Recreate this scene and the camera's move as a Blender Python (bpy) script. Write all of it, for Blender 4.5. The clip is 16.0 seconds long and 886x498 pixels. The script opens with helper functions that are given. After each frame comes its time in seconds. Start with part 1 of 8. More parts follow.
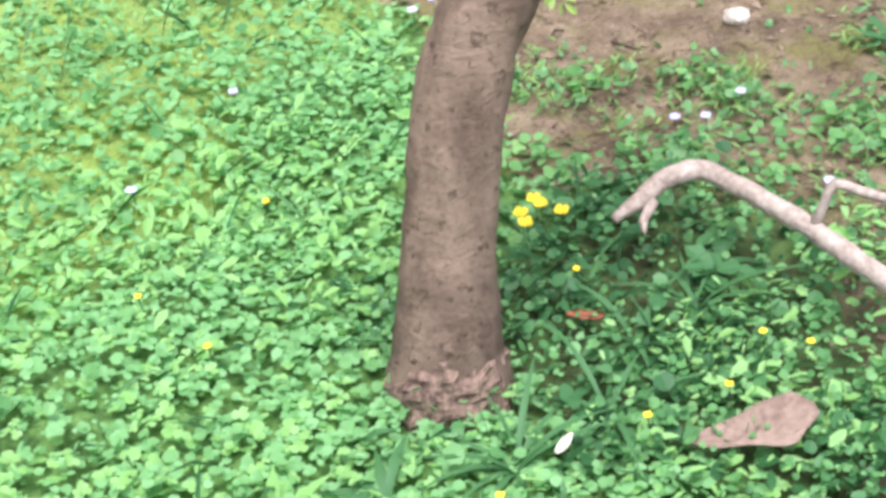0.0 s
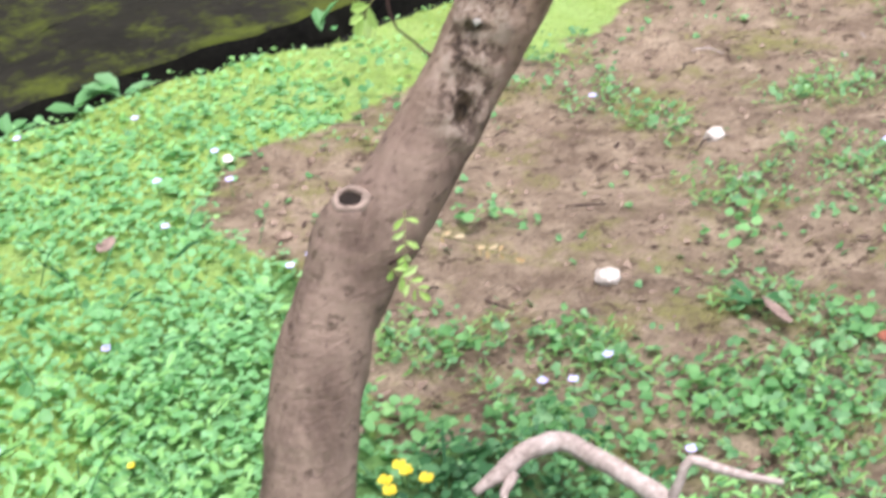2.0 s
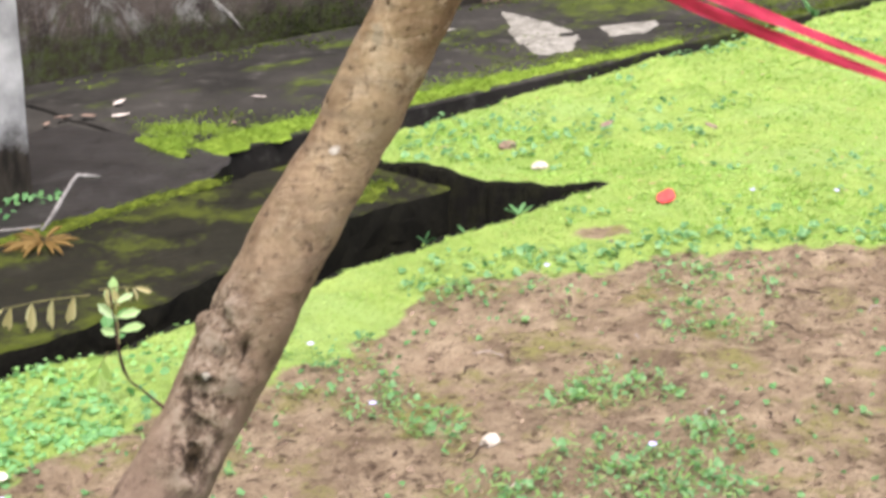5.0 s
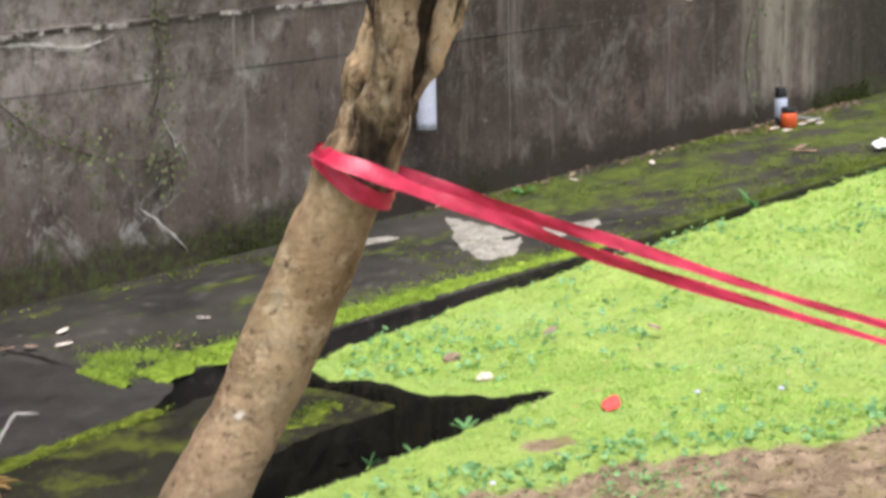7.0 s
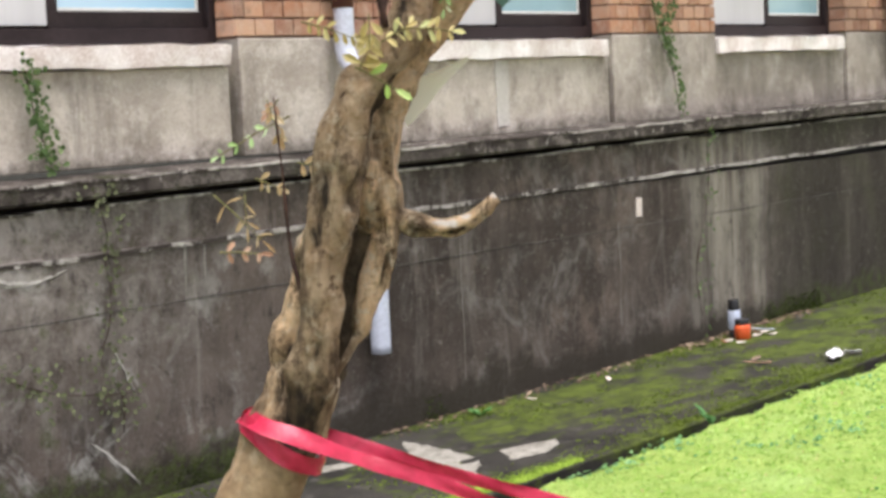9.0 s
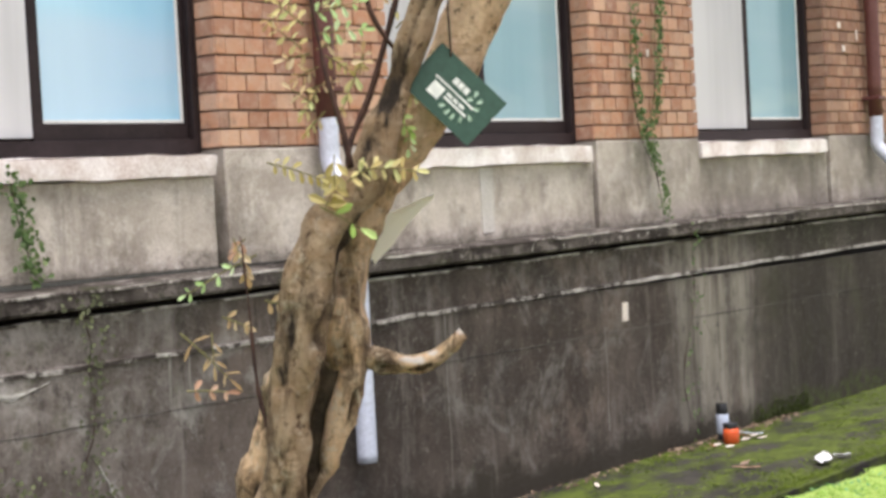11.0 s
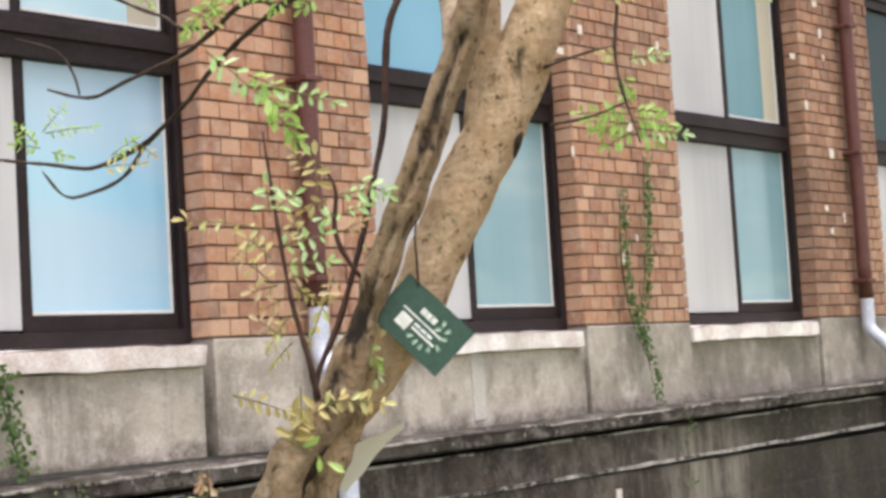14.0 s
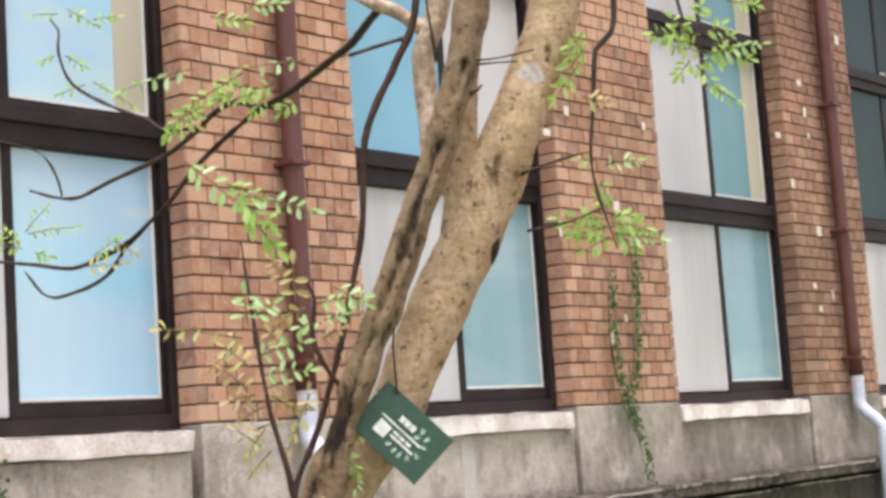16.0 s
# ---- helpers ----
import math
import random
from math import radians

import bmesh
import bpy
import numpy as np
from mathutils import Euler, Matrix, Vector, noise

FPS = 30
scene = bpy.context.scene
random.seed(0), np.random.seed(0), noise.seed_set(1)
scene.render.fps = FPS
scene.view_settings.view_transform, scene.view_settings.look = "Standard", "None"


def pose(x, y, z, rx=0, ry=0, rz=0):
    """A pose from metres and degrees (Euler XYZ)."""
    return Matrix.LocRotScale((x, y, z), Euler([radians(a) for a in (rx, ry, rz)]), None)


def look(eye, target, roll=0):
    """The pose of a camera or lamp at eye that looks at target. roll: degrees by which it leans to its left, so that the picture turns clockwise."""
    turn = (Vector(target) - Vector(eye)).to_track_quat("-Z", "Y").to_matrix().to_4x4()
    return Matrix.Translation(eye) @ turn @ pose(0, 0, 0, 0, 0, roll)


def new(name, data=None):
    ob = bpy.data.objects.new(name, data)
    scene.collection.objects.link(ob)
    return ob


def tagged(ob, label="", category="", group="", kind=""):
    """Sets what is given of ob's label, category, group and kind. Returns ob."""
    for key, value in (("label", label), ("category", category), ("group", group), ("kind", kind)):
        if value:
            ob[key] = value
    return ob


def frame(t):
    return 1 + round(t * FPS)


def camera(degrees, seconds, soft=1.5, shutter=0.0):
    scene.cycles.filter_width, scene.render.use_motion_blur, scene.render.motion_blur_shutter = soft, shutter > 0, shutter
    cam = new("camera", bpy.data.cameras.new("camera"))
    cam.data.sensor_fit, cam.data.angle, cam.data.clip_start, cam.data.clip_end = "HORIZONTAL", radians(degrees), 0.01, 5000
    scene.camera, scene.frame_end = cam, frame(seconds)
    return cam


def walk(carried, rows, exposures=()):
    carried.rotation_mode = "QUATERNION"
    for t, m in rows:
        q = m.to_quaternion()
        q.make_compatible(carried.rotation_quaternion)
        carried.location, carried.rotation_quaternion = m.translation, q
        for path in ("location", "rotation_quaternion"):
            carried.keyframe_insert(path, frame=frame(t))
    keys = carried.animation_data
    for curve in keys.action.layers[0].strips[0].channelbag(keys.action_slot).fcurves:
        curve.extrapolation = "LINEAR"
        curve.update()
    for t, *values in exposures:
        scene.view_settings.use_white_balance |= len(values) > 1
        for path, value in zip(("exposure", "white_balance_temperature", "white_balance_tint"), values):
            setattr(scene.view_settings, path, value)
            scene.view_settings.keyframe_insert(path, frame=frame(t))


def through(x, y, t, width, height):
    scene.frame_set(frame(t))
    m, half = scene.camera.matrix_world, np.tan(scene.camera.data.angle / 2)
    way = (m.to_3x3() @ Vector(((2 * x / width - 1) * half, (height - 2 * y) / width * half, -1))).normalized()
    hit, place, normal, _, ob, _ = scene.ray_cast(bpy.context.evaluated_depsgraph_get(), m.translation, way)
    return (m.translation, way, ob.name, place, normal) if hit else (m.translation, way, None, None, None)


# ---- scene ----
cam = camera(30.8, 16.0, 3.3, 0.5)
PATH = [
    (0, (0.222, 0.16, 0.904), (1.146, 1.51, -0.245), -4.4),
    (0.5, (0.23, 0.157, 0.913), (1.184, 1.515, -0.203), -3.4),
    (1, (0.241, 0.156, 0.928), (1.234, 1.523, -0.141), -2.5),
    (1.5, (0.254, 0.151, 0.944), (1.297, 1.532, -0.057), -2.0),
    (2, (0.271, 0.145, 0.962), (1.37, 1.528, 0.024), -1.7),
    (2.5, (0.286, 0.136, 0.978), (1.434, 1.516, 0.096), -1.6),
    (3, (0.298, 0.126, 0.993), (1.483, 1.5, 0.154), -1.5),
    (3.5, (0.31, 0.116, 1.005), (1.532, 1.482, 0.204), -1.1),
    (4, (0.323, 0.105, 1.016), (1.589, 1.456, 0.259), -0.4),
    (4.2, (0.325, 0.097, 1.021), (1.606, 1.446, 0.287), -0.3),
    (6.3, (0.372, 0.067, 1.073), (1.764, 1.413, 0.571), -1.4),
    (6.5, (0.381, 0.07, 1.076), (1.778, 1.419, 0.596), -1.9),
    (7, (0.385, 0.061, 1.087), (1.8, 1.412, 0.674), -2.7),
    (7.5, (0.388, 0.053, 1.098), (1.824, 1.403, 0.757), -3.4),
    (8, (0.395, 0.049, 1.107), (1.848, 1.396, 0.838), -3.8),
    (8.5, (0.406, 0.051, 1.115), (1.878, 1.391, 0.916), -4.0),
    (9, (0.416, 0.053, 1.12), (1.902, 1.383, 0.966), -4.1),
    (11.3, (0.431, 0.034, 1.154), (1.937, 1.35, 1.143), -4.4),
    (11.5, (0.437, 0.036, 1.159), (1.944, 1.351, 1.163), -4.3),
    (12, (0.437, 0.029, 1.165), (1.943, 1.344, 1.22), -4.6),
    (12.5, (0.438, 0.025, 1.171), (1.945, 1.337, 1.268), -4.9),
    (13, (0.443, 0.025, 1.177), (1.951, 1.332, 1.311), -5.0),
    (13.5, (0.442, 0.02, 1.18), (1.952, 1.322, 1.344), -5.0),
    (14, (0.445, 0.019, 1.185), (1.958, 1.313, 1.374), -4.9),
    (14.5, (0.446, 0.016, 1.19), (1.959, 1.306, 1.404), -4.8),
    (15, (0.444, 0.01, 1.195), (1.959, 1.295, 1.429), -4.9),
    (15.5, (0.445, 0.007, 1.201), (1.962, 1.285, 1.457), -5.0),
    (16, (0.448, 0.006, 1.207), (1.965, 1.277, 1.489), -5.4),
]
# the garden falls a little toward the building: camera and garden are laid out level, then tipped about the foot of the facade
SLOPE = Matrix.Translation((0, 4.5, 0.9)) @ Matrix.Rotation(-0.034, 4, "X") @ Matrix.Translation((0, -4.5, -0.9))
walk(cam, [(t, SLOPE @ look(eye, target, roll)) for t, eye, target, roll in PATH],
     [(0.0, 0.98, 6050, 15), (2.0, 0.98, 5950, 19), (3.0, 1.02, 6250, 17), (4.0, 1.02, 6500, 17), (7.0, 0.82, 6500, 15), (9.0, 0.84, 6500, 14), (11.0, 0.83, 6500, 15), (16.0, 0.82, 6500, 16)])

# ---- light: overcast sky ----
world = bpy.data.worlds.new("sky")
world.use_nodes = True
scene.world = world
_n = world.node_tree.nodes
_l = world.node_tree.links
sky = _n.new("ShaderNodeTexSky")
sky.sky_type = "NISHITA"
sky.sun_disc = False
sky.sun_elevation = radians(75)
sky.sun_rotation = radians(200)
hsv = _n.new("ShaderNodeHueSaturation")
hsv.inputs["Saturation"].default_value = 0.22
_l.new(sky.outputs[0], hsv.inputs["Color"])
_l.new(hsv.outputs[0], _n["Background"].inputs[0])
_n["Background"].inputs[1].default_value = 0.15
sun = new("sun", bpy.data.lights.new("sun", "SUN"))
sun.data.energy = 3.2
sun.data.angle = radians(35)
sun.data.color = (1.0, 0.96, 0.9)
sun.matrix_world = look((0.3, 0.2, 9.0), (1.5, 2.0, 0.0))


# ---- materials ----
class Nodes:
    """A small builder for node materials."""

    def __init__(self, name, rough=0.8, metal=0.0, spec=0.3):
        self.mat = bpy.data.materials.new(name)
        self.mat.use_nodes = True
        self.tree = self.mat.node_tree
        self.bsdf = self.tree.nodes["Principled BSDF"]
        self.bsdf.inputs["Roughness"].default_value = rough
        self.bsdf.inputs["Metallic"].default_value = metal
        self.bsdf.inputs["Specular IOR Level"].default_value = spec
        self.where = self.tree.nodes.new("ShaderNodeTexCoord").outputs["Object"]

    def add(self, kind, **values):
        node = self.tree.nodes.new(kind)
        for key, value in values.items():
            node.inputs[key].default_value = value
        return node

    def link(self, a, b):
        self.tree.links.new(a, b)
        return self

    def stretched(self, scale):
        m = self.add("ShaderNodeMapping", Scale=scale)
        self.link(self.where, m.inputs["Vector"])
        return m.outputs[0]

    def noise(self, scale, detail=4.0, rough=0.6, stretch=None, distort=0.0):
        n = self.add("ShaderNodeTexNoise", Scale=scale, Detail=detail, Roughness=rough, Distortion=distort)
        self.link(self.stretched(stretch) if stretch else self.where, n.inputs["Vector"])
        return n.outputs[0]

    def ramp(self, value, lo, hi, a=(0, 0, 0, 1), b=(1, 1, 1, 1)):
        r = self.add("ShaderNodeValToRGB")
        r.color_ramp.elements[0].position, r.color_ramp.elements[1].position = lo, hi
        r.color_ramp.elements[0].color, r.color_ramp.elements[1].color = a, b
        self.link(value, r.inputs[0])
        return r.outputs[0]

    def mix(self, factor, a, b, how="MIX"):
        m = self.tree.nodes.new("ShaderNodeMix")
        m.data_type, m.blend_type = "RGBA", how
        for slot, v in ((0, factor), (6, a), (7, b)):
            if isinstance(v, (int, float)):
                m.inputs[slot].default_value = v
            elif isinstance(v, tuple):
                m.inputs[slot].default_value = (*v[:3], 1)
            else:
                self.link(v, m.inputs[slot])
        return m.outputs[2]

    def math(self, how, a, b=0.0):
        m = self.tree.nodes.new("ShaderNodeMath")
        m.operation = how
        for slot, v in ((0, a), (1, b)):
            if isinstance(v, (int, float)):
                m.inputs[slot].default_value = v
            else:
                self.link(v, m.inputs[slot])
        return m.outputs[0]

    def attribute(self, name):
        a = self.tree.nodes.new("ShaderNodeAttribute")
        a.attribute_name = name
        return a.outputs["Fac"]

    def island(self):
        return self.tree.nodes.new("ShaderNodeNewGeometry").outputs["Random Per Island"]

    def each(self):
        return self.tree.nodes.new("ShaderNodeObjectInfo").outputs["Random"]

    def height(self):
        s = self.tree.nodes.new("ShaderNodeSeparateXYZ")
        self.link(self.where, s.inputs[0])
        return s.outputs[2]

    def done(self, colour, bump=None, strength=0.3, distance=0.01):
        if isinstance(colour, tuple):
            self.bsdf.inputs["Base Color"].default_value = (*colour[:3], 1)
        else:
            self.link(colour, self.bsdf.inputs["Base Color"])
        if bump is not None:
            b = self.add("ShaderNodeBump", Strength=strength, Distance=distance)
            self.link(bump, b.inputs["Height"])
            self.link(b.outputs[0], self.bsdf.inputs["Normal"])
        return self.mat


def plain(name, a, b, scale, rough=0.7, bump=0.2, fine=120.0, spec=0.3, metal=0.0, distance=0.004):
    """Two colours that wander into each other, with a finer grain and relief."""
    n = Nodes(name, rough, metal, spec)
    big = n.ramp(n.noise(scale), 0.35, 0.68)
    grain = n.noise(fine, 3.0)
    c = n.mix(big, a, b)
    c = n.mix(0.35, c, n.mix(n.ramp(grain, 0.3, 0.7), tuple(0.6 * v for v in a), tuple(min(1.3 * v, 0.95) for v in b)))
    return n.done(c, grain, bump, distance)


def leafy(name, a, b, c, rough=0.5, through=0.35, patchy=0.0):
    """Leaves: each one its own shade between three greens, with light shining through."""
    n = Nodes(name, rough, 0.0, 0.3)
    r = n.tree.nodes.new("ShaderNodeValToRGB")
    r.color_ramp.elements[0].color, r.color_ramp.elements[1].color = (*a, 1), (*c, 1)
    e = r.color_ramp.elements.new(0.5)
    e.color = (*b, 1)
    n.link(n.island(), r.inputs[0])
    col = n.mix(n.ramp(n.noise(3.0), 0.35, 0.65), r.outputs[0], n.mix(0.35, r.outputs[0], b))
    if patchy:
        col = n.mix(n.ramp(n.noise(4.5, 7.0, 0.75), 0.4, 0.56, (patchy, patchy, patchy, 1), (0, 0, 0, 1)), col, tuple(0.6 * v for v in a))
        col = n.mix(n.ramp(n.noise(30.0, 6.0, 0.76), 0.54, 0.64, (0, 0, 0, 1), (patchy, patchy, patchy, 1)), col, tuple(0.72 * v for v in a))
        col = n.mix(n.ramp(n.noise(13.0, 7.0, 0.78), 0.56, 0.66, (0, 0, 0, 1), (patchy, patchy, patchy, 1)), col, c)
    mat = n.done(col, n.noise(400.0, 2.0), 0.15, 0.002)
    t = n.tree.nodes.new("ShaderNodeBsdfTranslucent")
    n.link(col, t.inputs[0])
    m = n.tree.nodes.new("ShaderNodeMixShader")
    m.inputs[0].default_value = through
    n.link(n.bsdf.outputs[0], m.inputs[1]).link(t.outputs[0], m.inputs[2])
    n.link(m.outputs[0], n.tree.nodes["Material Output"].inputs[0])
    return mat


def ground_material():
    n = Nodes("ground", 0.9, 0.0, 0.2)
    soil = n.mix(n.ramp(n.noise(5.5, 7.0, 0.7), 0.4, 0.6), (0.21, 0.148, 0.098), (0.45, 0.335, 0.225))
    soil = n.mix(n.ramp(n.noise(16.0, 6.0, 0.7), 0.45, 0.66), soil, (0.56, 0.43, 0.295))
    soil = n.mix(n.ramp(n.noise(6.0, 8.0, 0.76), 0.51, 0.62), soil, (0.33, 0.30, 0.115))
    soil = n.mix(n.ramp(n.noise(38.0, 6.0, 0.7), 0.55, 0.64), soil, (0.12, 0.08, 0.053))
    soil = n.mix(n.ramp(n.noise(13.0, 8.0, 0.76), 0.58, 0.66), soil, (0.17, 0.12, 0.082))
    crumbs = n.noise(190.0, 5.0, 0.75)
    soil = n.mix(n.ramp(crumbs, 0.52, 0.64), soil, n.mix(0.45, soil, (0.08, 0.053, 0.036)))
    moss = n.mix(n.ramp(n.noise(5.0, 5.0), 0.35, 0.65), (0.32, 0.48, 0.10), (0.48, 0.635, 0.165))
    moss = n.mix(n.ramp(n.noise(18.0, 6.0, 0.7), 0.5, 0.68), moss, (0.30, 0.46, 0.11))
    moss = n.mix(n.ramp(n.noise(60.0, 4.0), 0.45, 0.75), moss, (0.47, 0.62, 0.17))
    moss = n.mix(n.ramp(n.noise(2.6, 6.0, 0.7), 0.5, 0.66), moss, (0.44, 0.62, 0.19))
    moss = n.mix(n.ramp(n.noise(9.0, 6.0, 0.75), 0.58, 0.68), moss, (0.20, 0.33, 0.08))
    moss = n.mix(n.ramp(n.noise(220.0, 2.0), 0.58, 0.72), moss, (0.17, 0.26, 0.04))
    edge = n.math("ADD", n.attribute("soil"), n.math("MULTIPLY", n.math("SUBTRACT", n.noise(22.0, 5.0), 0.5), 1.1))
    c = n.mix(n.ramp(edge, 0.42, 0.6), moss, soil)
    c = n.mix(n.ramp(n.attribute("litter"), 0.3, 0.7), c, n.mix(n.ramp(n.noise(45.0), 0.4, 0.6), (0.10, 0.21, 0.055), (0.26, 0.47, 0.14)))
    # earth under the weeds darkened by this attribute: shade put into the colour
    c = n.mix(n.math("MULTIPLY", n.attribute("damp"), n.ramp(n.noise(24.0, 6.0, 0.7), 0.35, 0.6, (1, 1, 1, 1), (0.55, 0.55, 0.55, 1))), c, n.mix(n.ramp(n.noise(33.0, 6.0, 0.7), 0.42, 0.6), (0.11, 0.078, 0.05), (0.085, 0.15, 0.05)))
    # drain floor and sides near-black: the pit's shade put into the earth colour
    pit_shade = n.mix(n.ramp(n.noise(30.0), 0.4, 0.7), (0.009, 0.008, 0.006), (0.02, 0.02, 0.009))
    c = n.mix(n.ramp(n.attribute("pit"), 0.1, 0.5), c, pit_shade)
    relief = n.math("ADD", n.noise(110.0, 6.0, 0.7), n.math("MULTIPLY", n.noise(28.0, 5.0, 0.7), 1.6))
    return n.done(c, relief, 1.0, 0.018)


def concrete_material(name, dark, mid, light, green, rough=0.85, floor=False, fine=1.0, spec=0.35):
    n = Nodes(name, rough, 0.0, spec)
    flow = None if floor else (1.0, 1.0, 0.1)
    c = n.mix(n.ramp(n.noise(2.2, 6.0, 0.65, flow), 0.36, 0.64), dark, mid)
    c = n.mix(n.ramp(n.noise(7.0, 5.0, 0.7, flow), 0.56, 0.74), c, light)
    c = n.mix(n.ramp(n.noise(9.0, 6.0, 0.7, None if floor else (1.0, 1.0, 0.35)), 0.5, 0.7), c, tuple(0.5 * v for v in dark))
    c = n.mix(n.ramp(n.noise(1.1, 6.0, 0.6), 0.46, 0.62), c, n.mix(0.5, c, mid))
    c = n.mix(n.ramp(n.noise(24.0, 6.0, 0.75, None if floor else (1.0, 1.0, 0.5)), 0.6, 0.7), c, n.mix(0.6, c, light))
    if green:
        c = n.mix(n.ramp(n.noise(fine * 5.0 if floor else 1.7, 9.0, 0.76), *(green[0], green[0] + 0.12)), c, green[1])
    grain = n.noise(130.0, 5.0, 0.7)
    c = n.mix(0.3, c, n.mix(n.ramp(grain, 0.35, 0.65), tuple(0.5 * v for v in dark), light))
    return n.done(c, grain, 0.35, 0.006)


def wall_material():
    """Old render: brown-grey clouds, black algae, lime runs and white blooms, moss at the foot."""
    n = Nodes("weathered_render", 0.85, 0.0, 0.3)
    c = n.mix(n.ramp(n.noise(1.3, 6.0, 0.65, (1, 1, 0.6)), 0.38, 0.62), (0.030, 0.0215, 0.018), (0.14, 0.113, 0.097))
    c = n.mix(n.ramp(n.noise(4.5, 7.0, 0.72, (1, 1, 0.45)), 0.5, 0.68), c, (0.022, 0.018, 0.016))
    c = n.mix(n.ramp(n.noise(3.2, 7.0, 0.7), 0.54, 0.7), c, n.mix(0.75, c, (0.19, 0.145, 0.118)))
    runs = n.ramp(n.noise(6.0, 6.0, 0.7, (1, 1, 0.1), 0.3), 0.55, 0.68)
    c = n.mix(n.math("MULTIPLY", runs, 0.55), c, (0.27, 0.245, 0.22))
    runs = n.ramp(n.noise(10.0, 5.0, 0.7, (1, 1, 0.06)), 0.58, 0.7)
    c = n.mix(n.math("MULTIPLY", runs, 0.9), c, (0.016, 0.012, 0.010))
    s = n.tree.nodes.new("ShaderNodeSeparateXYZ")
    n.link(n.where, s.inputs[0])
    old = n.ramp(n.math("MULTIPLY", s.outputs[0], 0.1), 0.36, 0.5, (1, 1, 1, 1), (0.25, 0.25, 0.25, 1))
    c = n.mix(n.math("MULTIPLY", n.math("SUBTRACT", 1.0, old), 0.3), c, n.mix(n.ramp(n.noise(9.0, 6.0, 0.7), 0.4, 0.6), (0.032, 0.026, 0.022), (0.062, 0.05, 0.043)))
    bloom = n.math("MULTIPLY", n.ramp(n.noise(4.5, 10.0, 0.8, (1, 1, 0.75), 0.8), 0.51, 0.61), n.ramp(n.noise(1.6, 4.0, 0.6), 0.32, 0.5))
    c = n.mix(n.math("MULTIPLY", bloom, old), c, (0.36, 0.35, 0.325))
    c = n.mix(n.ramp(n.noise(1.9, 7.0, 0.7), 0.62, 0.74), c, (0.055, 0.062, 0.026))
    near = n.ramp(n.math("ADD", n.math("MULTIPLY", s.outputs[0], 0.1), n.math("MULTIPLY", n.math("SUBTRACT", n.noise(1.7, 6.0, 0.7), 0.5), 0.16)), 0.345, 0.425, (1, 1, 1, 1), (0, 0, 0, 1))
    high = n.ramp(s.outputs[2], 0.12, 0.6)
    c = n.mix(n.math("MULTIPLY", n.math("MULTIPLY", near, high), 0.66), c, n.mix(n.ramp(n.noise(7.0, 8.0, 0.78), 0.42, 0.58), (0.115, 0.098, 0.084), (0.44, 0.40, 0.37)))
    c = n.mix(n.math("MULTIPLY", near, n.ramp(n.noise(26.0, 8.0, 0.8), 0.62, 0.68)), c, (0.50, 0.50, 0.46))
    c = n.mix(n.math("MULTIPLY", near, n.ramp(n.noise(8.0, 8.0, 0.78), 0.55, 0.66)), c, (0.085, 0.095, 0.045))
    washed = n.math("MULTIPLY", n.ramp(n.math("MULTIPLY", s.outputs[0], 0.1), 0.715, 0.75), n.ramp(n.math("MULTIPLY", s.outputs[0], 0.1), 0.795, 0.815, (1, 1, 1, 1), (0, 0, 0, 1)))
    c = n.mix(n.math("MULTIPLY", washed, n.ramp(n.noise(8.0, 6.0, 0.72, (1, 1, 0.08)), 0.42, 0.6, (0.15, 0.15, 0.15, 1), (0.9, 0.9, 0.9, 1))), c, (0.30, 0.275, 0.23))
    grime = n.ramp(n.math("ADD", n.math("MULTIPLY", s.outputs[0], 0.1), n.math("MULTIPLY", n.math("SUBTRACT", n.noise(2.5, 6.0, 0.7), 0.5), 0.12)), 0.785, 0.825)
    c = n.mix(n.math("MULTIPLY", grime, 0.9), c, n.mix(n.ramp(n.noise(5.0, 7.0, 0.72, (1, 1, 0.18), 0.4), 0.42, 0.62), (0.013, 0.0115, 0.0085), n.mix(n.ramp(n.noise(3.0, 5.0), 0.45, 0.6), (0.055, 0.049, 0.04), (0.036, 0.038, 0.02))))
    c = n.mix(n.ramp(n.noise(30.0, 7.0, 0.78), 0.57, 0.66), c, n.mix(0.55, c, (0.3, 0.28, 0.25)))
    c = n.mix(n.ramp(n.noise(16.0, 8.0, 0.78, (1, 1, 0.5)), 0.36, 0.46, (0.75, 0.75, 0.75, 1), (0, 0, 0, 1)), c, (0.018, 0.0145, 0.0125))
    tide = n.math("ADD", s.outputs[2], n.math("MULTIPLY", n.math("SUBTRACT", n.noise(4.0, 7.0, 0.75), 0.5), 0.55))
    ends = n.math("ADD", n.ramp(n.math("MULTIPLY", s.outputs[0], 0.1), 0.42, 0.47, (1, 1, 1, 1), (0, 0, 0, 1)), n.ramp(n.math("MULTIPLY", s.outputs[0], 0.1), 0.79, 0.81))
    algae = n.mix(n.math("MULTIPLY", ends, n.ramp(n.noise(20.0, 6.0, 0.7), 0.42, 0.6)), (0.020, 0.017, 0.012), (0.045, 0.066, 0.010))
    c = n.mix(n.ramp(tide, -0.06, 0.09, (0.9, 0.9, 0.9, 1), (0, 0, 0, 1)), c, algae)
    grain = n.noise(110.0, 6.0, 0.75)
    c = n.mix(n.ramp(grain, 0.54, 0.68), c, n.mix(0.5, c, (0.24, 0.22, 0.2)))
    c = n.mix(n.ramp(grain, 0.3, 0.44, (0.6, 0.6, 0.6, 1), (0, 0, 0, 1)), c, (0.012, 0.01, 0.009))
    drips = n.math("MULTIPLY", n.ramp(n.noise(13.0, 6.0, 0.7, (1, 1, 0.05)), 0.6, 0.7), n.ramp(n.noise(5.0, 6.0, 0.7), 0.46, 0.6))
